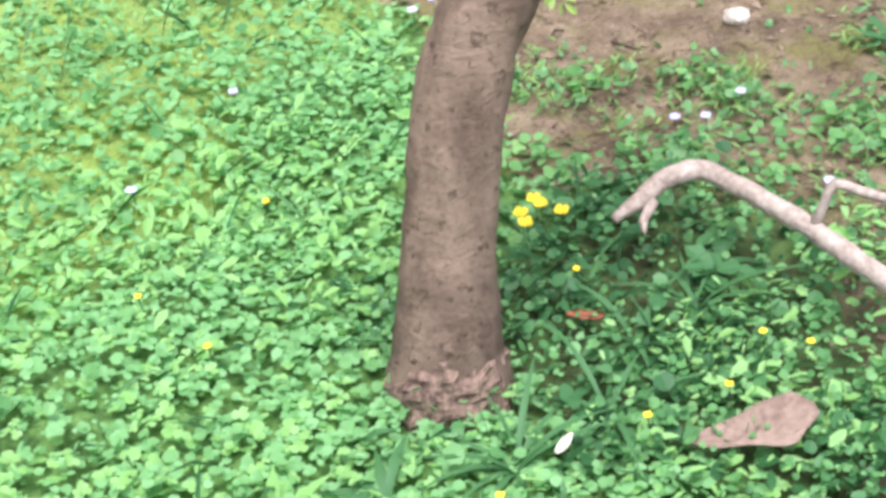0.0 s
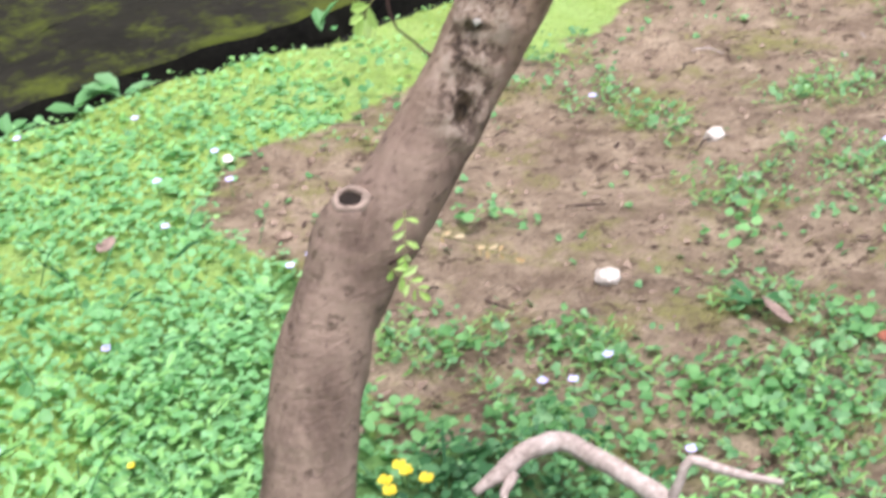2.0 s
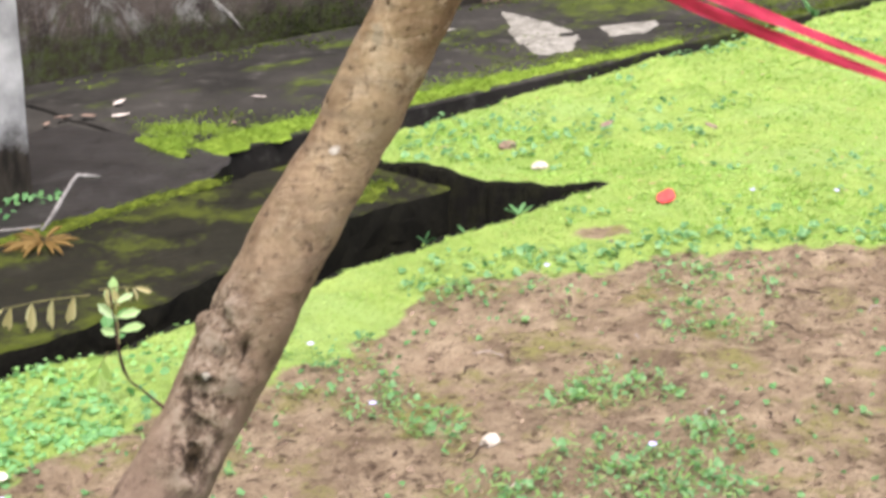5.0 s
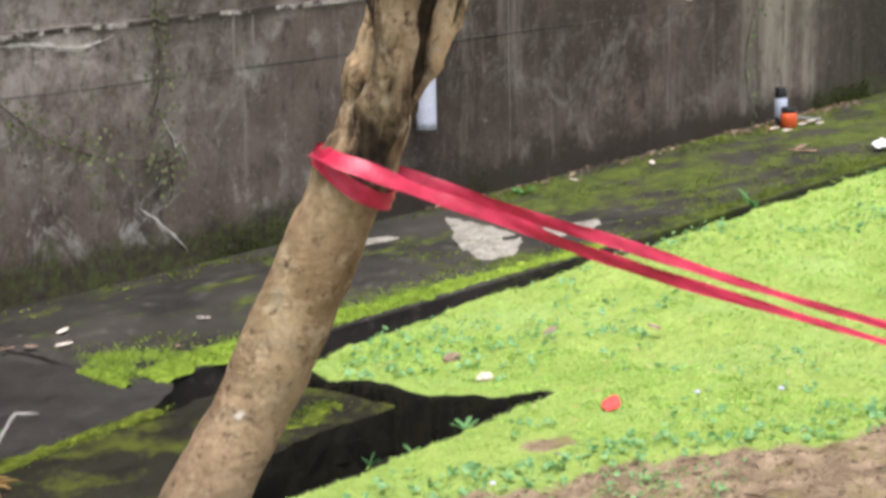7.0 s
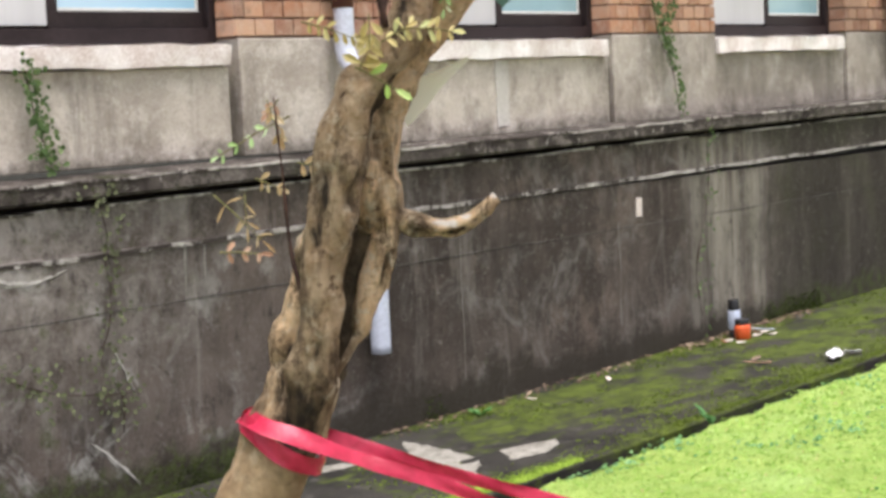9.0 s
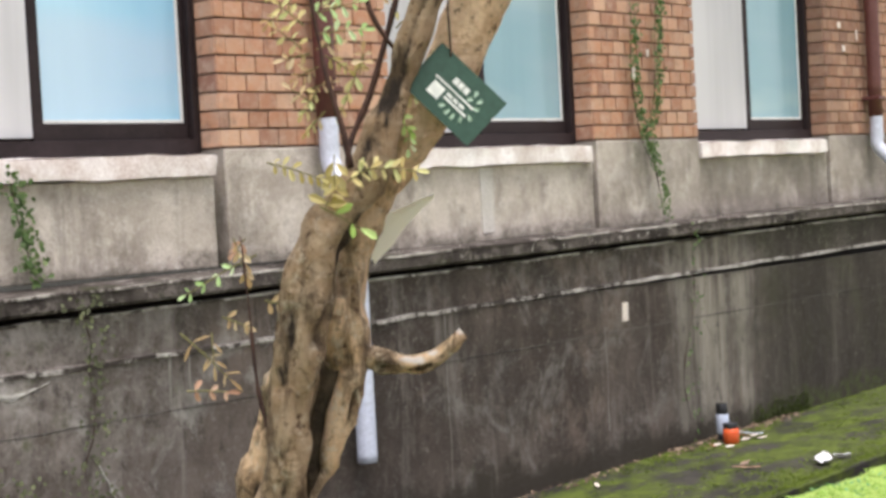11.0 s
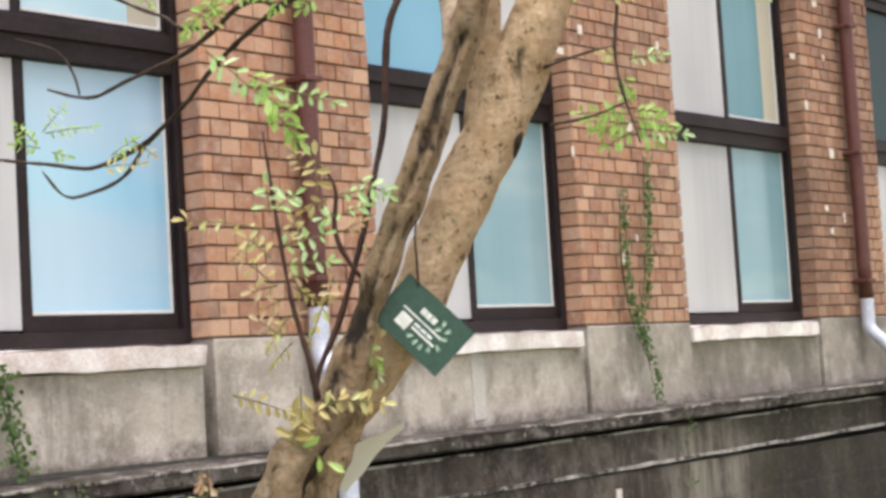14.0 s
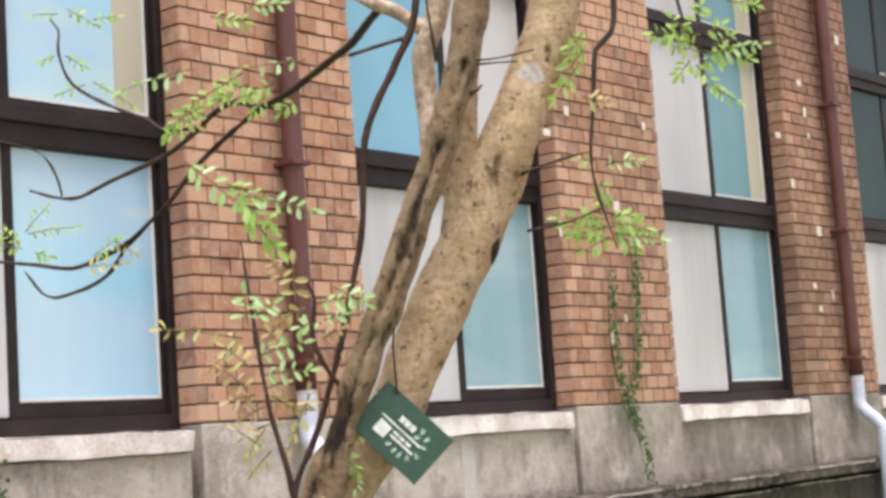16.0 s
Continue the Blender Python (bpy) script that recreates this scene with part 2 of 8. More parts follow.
    c = n.mix(n.math("MULTIPLY", drips, 0.2), c, (0.27, 0.25, 0.225))
    c = n.mix(0.16, c, (0.05, 0.032, 0.018))
    return n.done(c, grain, 0.4, 0.006)


def dado_material():
    """Washed cement render, warm grey, blotched, with splash stains above the ledge."""
    n = Nodes("washed_render", 0.85, 0.0, 0.3)
    c = n.mix(n.ramp(n.noise(1.7, 6.0, 0.65), 0.36, 0.64), (0.33, 0.285, 0.245), (0.54, 0.48, 0.425))
    c = n.mix(n.ramp(n.noise(6.0, 7.0, 0.72), 0.5, 0.7), c, (0.66, 0.605, 0.555))
    c = n.mix(n.ramp(n.noise(4.0, 7.0, 0.75, (1, 1, 0.5)), 0.5, 0.64), c, n.mix(0.7, c, (0.15, 0.125, 0.105)))
    runs = n.ramp(n.noise(6.0, 5.0, 0.65, (1, 1, 0.08)), 0.62, 0.74)
    c = n.mix(n.math("MULTIPLY", runs, 0.6), c, (0.13, 0.115, 0.1))
    s = n.tree.nodes.new("ShaderNodeSeparateXYZ")
    n.link(n.where, s.inputs[0])
    # patchy darker tone that grows with x
    far_dark = n.math("MULTIPLY", n.ramp(n.math("MULTIPLY", s.outputs[0], 0.1), 0.6, 0.9), n.ramp(n.noise(2.2, 6.0, 0.7), 0.32, 0.6))
    c = n.mix(n.math("MULTIPLY", far_dark, 0.85), c, (0.13, 0.112, 0.095))
    tide = n.math("ADD", n.height(), n.math("MULTIPLY", n.math("SUBTRACT", n.noise(7.0, 8.0, 0.78), 0.5), 0.3))
    c = n.mix(n.math("MULTIPLY", n.math("SUBTRACT", 1.0, n.ramp(n.math("MULTIPLY", tide, 0.5), 0.525, 0.555)), 0.8), c, n.mix(n.ramp(n.noise(14.0, 7.0, 0.75), 0.42, 0.6), (0.065, 0.057, 0.040), (0.19, 0.17, 0.137)))
    grain = n.noise(130.0, 5.0, 0.75)
    c = n.mix(n.ramp(grain, 0.34, 0.5, (0.45, 0.45, 0.45, 1), (0, 0, 0, 1)), c, (0.2, 0.17, 0.15))
    c = n.mix(n.ramp(grain, 0.55, 0.7), c, n.mix(0.5, c, (0.66, 0.64, 0.61)))
    return n.done(c, grain, 0.35, 0.005)


def bark_material(name="bark", deep=1.0, upper=1.0):
    n = Nodes(name, 0.85, 0.0, 0.25)
    low = n.ramp(n.height(), 0.42, 0.78)
    k = lambda *c: tuple(deep * v for v in c)
    up = lambda *c: tuple(upper * v for v in c)
    a = n.mix(n.ramp(n.noise(16.0, 6.0, 0.65, (1, 1, 0.45)), 0.38, 0.62), k(0.19, 0.128, 0.096), k(0.40, 0.285, 0.215))
    b = n.mix(n.ramp(n.noise(20.0, 6.0, 0.65, (1, 1, 0.5)), 0.38, 0.62), k(0.29, 0.185, 0.098), k(0.58, 0.42, 0.25))
    b = n.mix(n.ramp(n.noise(34.0, 5.0, 0.7), 0.52, 0.66), b, k(0.68, 0.53, 0.35))
    b = n.mix(n.ramp(n.noise(48.0, 5.0, 0.7, (1, 1, 1.6)), 0.58, 0.68), b, k(0.12, 0.07, 0.035))
    c = n.mix(low, a, b)
    rings = n.noise(9.0, 4.0, 0.6, (1, 1, 9.0))
    c = n.mix(n.ramp(rings, 0.55, 0.72), c, n.mix(0.45, c, k(0.36, 0.27, 0.19)))
    c = n.mix(n.ramp(n.noise(95.0, 4.0), 0.58, 0.70), c, n.mix(0.65, c, (0.05, 0.03, 0.02)))
    c = n.mix(n.ramp(n.noise(26.0, 4.0), 0.66, 0.74), c, k(0.46, 0.37, 0.25))
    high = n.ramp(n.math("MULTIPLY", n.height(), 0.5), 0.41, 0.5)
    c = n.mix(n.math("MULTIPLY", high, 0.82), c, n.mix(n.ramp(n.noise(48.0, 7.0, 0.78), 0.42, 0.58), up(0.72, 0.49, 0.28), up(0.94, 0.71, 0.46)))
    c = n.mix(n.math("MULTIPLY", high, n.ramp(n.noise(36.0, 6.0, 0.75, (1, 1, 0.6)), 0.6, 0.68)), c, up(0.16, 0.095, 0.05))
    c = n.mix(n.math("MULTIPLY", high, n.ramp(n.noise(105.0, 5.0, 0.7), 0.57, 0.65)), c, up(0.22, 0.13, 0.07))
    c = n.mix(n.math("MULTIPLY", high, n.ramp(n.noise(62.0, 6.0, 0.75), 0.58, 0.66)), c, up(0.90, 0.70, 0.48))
    fork = n.math("MULTIPLY", n.ramp(n.height(), 0.84, 0.92), n.ramp(n.math("MULTIPLY", n.height(), 0.5), 0.56, 0.62, (1, 1, 1, 1), (0, 0, 0, 1)))
    ribs = n.noise(42.0, 6.0, 0.7, (1, 1, 0.16))
    c = n.mix(n.math("MULTIPLY", fork, n.ramp(ribs, 0.48, 0.6)), c, n.mix(0.75, c, (0.06, 0.037, 0.022)))
    c = n.mix(n.math("MULTIPLY", fork, n.ramp(ribs, 0.28, 0.44, (0.7, 0.7, 0.7, 1), (0, 0, 0, 1))), c, k(0.62, 0.47, 0.29))
    c = n.mix(n.math("MULTIPLY", fork, n.ramp(n.noise(60.0, 7.0, 0.78), 0.54, 0.62)), c, k(0.66, 0.55, 0.40))
    c = n.mix(n.math("MULTIPLY", fork, n.ramp(n.noise(30.0, 7.0, 0.78, (1, 1, 0.6)), 0.51, 0.6)), c, n.mix(0.75, c, (0.055, 0.033, 0.018)))
    crust = n.noise(55.0, 7.0, 0.78)
    hurt = n.attribute("scar")
    c = n.mix(n.math("MULTIPLY", hurt, n.ramp(crust, 0.46, 0.58)), c, (0.50, 0.40, 0.31))
    c = n.mix(n.math("MULTIPLY", hurt, n.ramp(crust, 0.4, 0.52, (0.9, 0.9, 0.9, 1), (0, 0, 0, 1))), c, (0.04, 0.027, 0.02))
    c = n.mix(n.ramp(n.attribute("pale"), 0.3, 0.6), c, (0.80, 0.73, 0.65))
    streaks = n.noise(48.0, 7.0, 0.72, (1, 1, 0.35))
    d = n.math("ADD", n.attribute("rot"), n.math("MULTIPLY", n.math("SUBTRACT", streaks, 0.54), 4.6))
    d = n.math("MULTIPLY", d, n.math("MINIMUM", n.math("MULTIPLY", n.attribute("rot"), 3.0), 1.0))
    c = n.mix(n.ramp(d, 0.2, 1.5), c, n.mix(n.ramp(n.noise(70.0, 6.0, 0.75, (1, 1, 0.5)), 0.46, 0.64), (0.026, 0.018, 0.012), (0.12, 0.08, 0.042)))
    rough = n.math("ADD", n.noise(150.0, 6.0, 0.75), n.math("MULTIPLY", n.noise(18.0, 4.0, 0.6, (1, 1, 5.0)), 0.7))
    return n.done(c, rough, 1.0, 0.011)


def brick_material():
    n = Nodes("fired_brick", 0.8, 0.0, 0.3)
    n.where = n.tree.nodes.new("ShaderNodeNewGeometry").outputs["Position"]
    r = n.tree.nodes.new("ShaderNodeValToRGB")
    r.color_ramp.elements[0].color, r.color_ramp.elements[1].color = (0.27, 0.135, 0.095, 1), (0.56, 0.345, 0.235, 1)
    e = r.color_ramp.elements.new(0.5)
    e.color = (0.44, 0.215, 0.125, 1)
    n.link(n.each(), r.inputs[0])
    c = n.mix(n.ramp(n.noise(18.0, 5.0), 0.4, 0.7), r.outputs[0], n.mix(0.6, r.outputs[0], (0.46, 0.33, 0.25)))
    c = n.mix(n.ramp(n.noise(2.3, 5.0, 0.6, (1, 1, 0.4)), 0.5, 0.7), c, n.mix(0.45, c, (0.2, 0.12, 0.085)))
    c = n.mix(n.ramp(n.noise(70.0, 4.0), 0.58, 0.74), c, n.mix(0.5, c, (0.12, 0.05, 0.03)))
    c = n.mix(n.ramp(n.noise(24.0, 7.0, 0.75), 0.52, 0.68), c, n.mix(0.55, c, (0.56, 0.41, 0.33)))
    c = n.mix(n.ramp(n.noise(11.0, 7.0, 0.75, (1, 1, 0.5)), 0.56, 0.68), c, n.mix(0.6, c, (0.15, 0.1, 0.08)))
    s = n.tree.nodes.new("ShaderNodeSeparateXYZ")
    n.link(n.where, s.inputs[0])
    # bricks darken toward the far piers: shade there put into their colour
    far_dark = n.math("MULTIPLY", n.ramp(n.math("MULTIPLY", s.outputs[0], 0.1), 0.66, 0.92), n.ramp(n.noise(1.4, 6.0, 0.7), 0.3, 0.55))
    c = n.mix(n.math("MULTIPLY", far_dark, 0.55), c, (0.13, 0.075, 0.055))
    return n.done(c, n.noise(160.0, 5.0), 0.35, 0.004)


def film_material(name, a, b, rough=0.18, streaks=0.0, reflected_bands=0.0, spec=0.5):
    n = Nodes(name, rough, 0.0, spec)
    c = n.mix(n.ramp(n.noise(1.6, 2.0, 0.4, (1, 1, 0.5)), 0.3, 0.7), a, b)
    if streaks:
        c = n.mix(n.math("MULTIPLY", n.ramp(n.noise(5.0, 4.0, 0.6, (1, 1, 0.06)), 0.48, 0.72), streaks), c, tuple(0.62 * v for v in a))
    # soft lilac and cream bands: reflections in the pane put into its colour
    if reflected_bands:
        c = n.mix(n.math("MULTIPLY", n.ramp(n.noise(2.6, 2.0, 0.5, (0.22, 0.22, 1.0)), 0.46, 0.62), reflected_bands), c, (0.52, 0.52, 0.62))
        c = n.mix(n.math("MULTIPLY", n.ramp(n.noise(3.4, 2.0, 0.5, (0.25, 0.25, 1.1)), 0.55, 0.68), reflected_bands), c, (0.66, 0.70, 0.58))
    return n.done(c, n.noise(3.0, 1.0), 0.02, 0.01)


M_GROUND = ground_material()
M_WALL = wall_material()
def ledge_material():
    """Sooty concrete with pale crusts, lichen and dark drips."""
    n = Nodes("ledge_concrete", 0.88, 0.0, 0.2)
    c = n.mix(n.ramp(n.noise(3.0, 7.0, 0.7), 0.4, 0.62), (0.024, 0.019, 0.0165), (0.088, 0.074, 0.066))
    c = n.mix(n.ramp(n.noise(9.0, 8.0, 0.76, (1, 1, 1.4)), 0.5, 0.6), c, (0.15, 0.13, 0.117))
    c = n.mix(n.ramp(n.noise(17.0, 8.0, 0.78), 0.58, 0.64), c, (0.42, 0.39, 0.36))
    c = n.mix(n.ramp(n.noise(5.0, 8.0, 0.76), 0.56, 0.64), c, (0.035, 0.036, 0.018))
    c = n.mix(n.ramp(n.noise(26.0, 6.0, 0.7, (1, 1, 0.3)), 0.58, 0.66), c, (0.015, 0.012, 0.010))
    grain = n.noise(120.0, 5.0, 0.75)
    c = n.mix(n.ramp(grain, 0.35, 0.46, (0.6, 0.6, 0.6, 1), (0, 0, 0, 1)), c, (0.018, 0.014, 0.012))
    return n.done(c, grain, 0.5, 0.008)


def lip_material():
    """Chalky edge, flaked away in places to sooty concrete."""
    n = Nodes("chalky_edge", 0.88, 0.0, 0.2)
    c = n.mix(n.ramp(n.noise(16.0, 6.0, 0.7), 0.35, 0.65), (0.22, 0.20, 0.18), (0.54, 0.51, 0.47))
    bare = n.math("ADD", n.noise(2.2, 5.0, 0.65), n.math("MULTIPLY", n.math("SUBTRACT", n.noise(22.0, 7.0, 0.78), 0.5), 0.8))
    c = n.mix(n.ramp(bare, 0.48, 0.56), c, (0.045, 0.037, 0.032))
    grain = n.noise(120.0, 5.0, 0.75)
    c = n.mix(n.ramp(grain, 0.35, 0.48, (0.7, 0.7, 0.7, 1), (0, 0, 0, 1)), c, (0.05, 0.042, 0.036))
    return n.done(c, grain, 0.5, 0.008)


M_LEDGE = ledge_material()
M_LIP = lip_material()
M_DADO = dado_material()
def cushion_material(name, dark, mid, light):
    n = Nodes(name, 0.9, 0.0, 0.1)
    c = n.mix(n.ramp(n.noise(14.0, 6.0, 0.7), 0.36, 0.6), dark, mid)
    c = n.mix(n.ramp(n.noise(40.0, 6.0, 0.75), 0.48, 0.66), c, light)
    fuzz = n.noise(260.0, 4.0, 0.7)
    c = n.mix(n.ramp(fuzz, 0.36, 0.5, (0.6, 0.6, 0.6, 1), (0, 0, 0, 1)), c, dark)
    return n.done(c, fuzz, 0.9, 0.008)


M_CUSHION = cushion_material("edge_cushion", (0.12, 0.19, 0.022), (0.26, 0.40, 0.05), (0.42, 0.56, 0.09))
M_OLIVEMOSS = cushion_material("olive_cushion", (0.035, 0.045, 0.008), (0.10, 0.13, 0.016), (0.20, 0.26, 0.03))
def strip_material():
    """Damp dark concrete, bare near by, mostly under olive moss further along."""
    n = Nodes("wet_concrete", 0.75, 0.0, 0.3)
    s = n.tree.nodes.new("ShaderNodeSeparateXYZ")
    n.link(n.where, s.inputs[0])
    c = n.mix(n.ramp(n.noise(2.4, 6.0, 0.68), 0.38, 0.62), (0.014, 0.0125, 0.0105), (0.042, 0.038, 0.033))
    c = n.mix(n.ramp(n.noise(9.0, 7.0, 0.75), 0.56, 0.72), c, (0.10, 0.093, 0.083))
    far = n.ramp(n.math("MULTIPLY", s.outputs[0], 0.1), 0.47, 0.56)
    mossy = n.math("ADD", n.noise(4.0, 9.0, 0.76, (0.6, 1.2, 1)), n.math("MULTIPLY", far, 0.10))
    green = n.mix(n.ramp(n.noise(11.0, 7.0, 0.75), 0.4, 0.6), (0.03, 0.041, 0.007), (0.088, 0.118, 0.014))
    c = n.mix(n.ramp(mossy, 0.53, 0.62), c, green)
    grain = n.noise(130.0, 5.0, 0.7)
    c = n.mix(n.ramp(grain, 0.35, 0.48, (0.5, 0.5, 0.5, 1), (0, 0, 0, 1)), c, (0.006, 0.006, 0.004))
    return n.done(c, grain, 0.5, 0.008)


M_STRIP = strip_material()
M_DARKSIDE = plain("wet_slab_side", (0.006, 0.0055, 0.0042), (0.017, 0.016, 0.010), 9.0, 0.8, 0.5, 90.0, 0.15)
M_SLAB = concrete_material("mossy_concrete", (0.010, 0.0095, 0.0055), (0.019, 0.0175, 0.0115), (0.032, 0.030, 0.022), (0.50, (0.075, 0.095, 0.010)), rough=0.85, floor=True, fine=0.8, spec=0.12)
M_SMOOTH = concrete_material("smooth_slab", (0.017, 0.0145, 0.013), (0.032, 0.029, 0.0275), (0.055, 0.051, 0.049), (0.66, (0.035, 0.045, 0.008)), rough=0.55, floor=True, spec=0.25)


def post_material():
    n = Nodes("post_concrete", 0.8, 0.0, 0.3)
    c = n.mix(n.ramp(n.noise(9.0, 5.0), 0.35, 0.65), (0.24, 0.24, 0.245), (0.5, 0.5, 0.505))
    tide = n.math("ADD", n.height(), n.math("MULTIPLY", n.noise(7.0, 7.0, 0.72), 0.2))
    damp = n.mix(n.ramp(n.noise(20.0, 5.0, 0.7, (1, 1, 0.3)), 0.4, 0.65), (0.010, 0.0075, 0.005), (0.05, 0.041, 0.031))
    c = n.mix(n.ramp(tide, 0.215, 0.285), damp, c)
    return n.done(c, n.noise(120.0, 4.0), 0.3, 0.005)


M_POST = post_material()
M_PLASTER = plain("cement_patch", (0.12, 0.113, 0.093), (0.38, 0.36, 0.325), 26.0, 0.9, 0.4)
M_MORTAR = plain("mortar", (0.13, 0.085, 0.066), (0.25, 0.175, 0.14), 12.0, 0.9, 0.3)
M_BRICK = brick_material()
M_REPAIR = plain("pale_repair", (0.42, 0.39, 0.36), (0.56, 0.53, 0.50), 9.0, 0.85, 0.3)
M_PALE = plain("bare_patch", (0.6, 0.5, 0.45), (0.75, 0.68, 0.62), 20.0, 0.8)
M_SILL = plain("sill_paint", (0.54, 0.43, 0.39), (0.92, 0.88, 0.87), 9.0, 0.65, 0.25, 90.0)
M_FRAME = plain("bronze_frame", (0.015, 0.010, 0.0105), (0.027, 0.019, 0.020), 5.0, 0.5, 0.05, 60.0, 0.18)
M_EDGE = plain("pale_gasket", (0.55, 0.55, 0.54), (0.68, 0.68, 0.67), 6.0, 0.5, 0.05)
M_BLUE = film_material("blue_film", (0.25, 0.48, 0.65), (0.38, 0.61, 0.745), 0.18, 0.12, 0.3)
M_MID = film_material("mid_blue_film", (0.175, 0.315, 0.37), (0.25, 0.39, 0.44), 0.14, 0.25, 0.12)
M_DEEP = film_material("deep_blue_film", (0.12, 0.31, 0.46), (0.19, 0.41, 0.55))
M_GREYBLUE = film_material("grey_blue_film", (0.095, 0.22, 0.265), (0.14, 0.28, 0.325), 0.2, 0.2, 0.0, 0.25)
M_TEAL = film_material("dark_teal_film", (0.010, 0.024, 0.025), (0.024, 0.05, 0.052), 0.3, spec=0.12)
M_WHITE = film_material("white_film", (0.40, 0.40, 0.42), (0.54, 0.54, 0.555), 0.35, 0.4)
M_CREAM = film_material("cream_film", (0.40, 0.375, 0.30), (0.48, 0.455, 0.37), 0.3, spec=0.25)
M_PIPE = plain("brown_pipe", (0.088, 0.03, 0.026), (0.125, 0.047, 0.04), 6.0, 0.5, 0.08, 80.0, 0.4)
M_PVC = plain("grey_plastic", (0.46, 0.49, 0.60), (0.58, 0.61, 0.72), 5.0, 0.4, 0.05, 60.0, 0.4)
M_BARK = bark_material()
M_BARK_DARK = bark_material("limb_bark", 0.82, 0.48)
M_PEEL = plain("peeling_bark", (0.22, 0.135, 0.085), (0.64, 0.52, 0.40), 75.0, 0.85, 0.6, 160.0)
M_CRACK = plain("render_crack", (0.012, 0.010, 0.009), (0.17, 0.155, 0.14), 4.0, 0.9)
M_LIME = plain("lime_crust", (0.22, 0.205, 0.185), (0.46, 0.44, 0.40), 30.0, 0.9, 0.5)
M_STREAK = plain("lime_streak", (0.15, 0.14, 0.125), (0.24, 0.225, 0.2), 12.0, 0.9)
M_TWIG = plain("twig_bark", (0.026, 0.016, 0.012), (0.075, 0.05, 0.037), 40.0, 0.8, 0.4, 200.0)
M_STEM = plain("red_stem", (0.022, 0.012, 0.010), (0.075, 0.038, 0.028), 40.0, 0.85, 0.3, 200.0)
M_DEAD = plain("dead_branch", (0.22, 0.165, 0.135), (0.5, 0.42, 0.37), 25.0, 0.85, 0.5, 140.0)
M_FLAKE = plain("flaking_bark", (0.045, 0.026, 0.02), (0.33, 0.225, 0.175), 95.0, 0.9, 0.8, 220.0)
M_GREY = plain("bleached_twig", (0.13, 0.12, 0.112), (0.33, 0.315, 0.305), 30.0, 0.85, 0.4, 140.0)
M_CUT = plain("cut_wood", (0.085, 0.058, 0.042), (0.30, 0.225, 0.175), 38.0, 0.85, 0.4)
# near-black colour that stands for shade in the ledge gap and knot hole
M_HOLLOWSHADE = plain("rotten_hole", (0.01, 0.007, 0.005), (0.022, 0.015, 0.01), 40.0, 0.95)
M_ROTTEN = plain("rotten_wood", (0.016, 0.012, 0.008), (0.085, 0.062, 0.038), 60.0, 0.9, 0.8, 200.0)
M_RIBBON = plain("red_ribbon", (0.33, 0.010, 0.035), (0.52, 0.026, 0.075), 14.0, 0.38, 0.2, 70.0, 0.4)
M_TAG = plain("green_tag", (0.022, 0.062, 0.042), (0.03, 0.077, 0.053), 10.0, 0.45, 0.03, 200.0, 0.4)
M_PRINT = plain("pale_print", (0.62, 0.66, 0.62), (0.72, 0.75, 0.7), 60.0, 0.6, 0.02)
M_PRINT2 = plain("leaf_print", (0.28, 0.42, 0.31), (0.38, 0.52, 0.4), 60.0, 0.6, 0.02)
M_STONE = plain("pale_stone", (0.42, 0.35, 0.28), (0.72, 0.65, 0.57), 60.0, 0.8, 0.5, 120.0)
M_PEBBLE = plain("brown_pebble", (0.17, 0.115, 0.08), (0.32, 0.235, 0.17), 30.0, 0.85, 0.5, 120.0)
M_DRY = plain("dry_leaf", (0.16, 0.105, 0.08), (0.31, 0.225, 0.18), 22.0, 0.75, 0.4, 160.0)
M_RUST = plain("red_leaf", (0.17, 0.05, 0.03), (0.30, 0.105, 0.06), 30.0, 0.7, 0.3)
M_RED = plain("red_petal", (0.62, 0.05, 0.05), (0.74, 0.1, 0.09), 40.0, 0.5, 0.1)
M_ORANGE = plain("orange_plastic", (0.62, 0.09, 0.025), (0.72, 0.13, 0.04), 20.0, 0.45, 0.05)
M_BLACK = plain("black_plastic", (0.012, 0.012, 0.013), (0.024, 0.024, 0.026), 20.0, 0.4, 0.05)
M_PAPER = plain("pale_label", (0.42, 0.48, 0.62), (0.55, 0.60, 0.72), 20.0, 0.5, 0.05)
M_LITTERWHITE = plain("white_scrap", (0.5, 0.5, 0.54), (0.72, 0.72, 0.76), 25.0, 0.7, 0.3)
M_TANPETAL = plain("tan_petal", (0.5, 0.27, 0.17), (0.66, 0.42, 0.30), 25.0, 0.7, 0.2)
M_LILAC = plain("lilac_petal", (0.40, 0.38, 0.68), (0.58, 0.55, 0.8), 90.0, 0.6, 0.1)
M_YELLOW = plain("yellow_petal", (0.75, 0.52, 0.02), (0.85, 0.66, 0.04), 90.0, 0.6, 0.1)
M_CLOVER = leafy("clover_leaf", (0.21, 0.45, 0.165), (0.265, 0.54, 0.225), (0.335, 0.62, 0.295), 0.6, 0.5)
M_YOUNG = leafy("young_leaf", (0.29, 0.56, 0.17), (0.35, 0.63, 0.22), (0.42, 0.70, 0.30), 0.6, 0.5)
M_WEED = leafy("weed_leaf", (0.08, 0.225, 0.08), (0.145, 0.35, 0.12), (0.24, 0.46, 0.185), 0.45, 0.4)
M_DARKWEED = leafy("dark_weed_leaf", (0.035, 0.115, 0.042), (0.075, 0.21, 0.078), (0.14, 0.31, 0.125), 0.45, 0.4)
M_EDGEMOSS = leafy("edge_moss", (0.18, 0.28, 0.03), (0.27, 0.40, 0.055), (0.37, 0.51, 0.09), 0.75, 0.4)
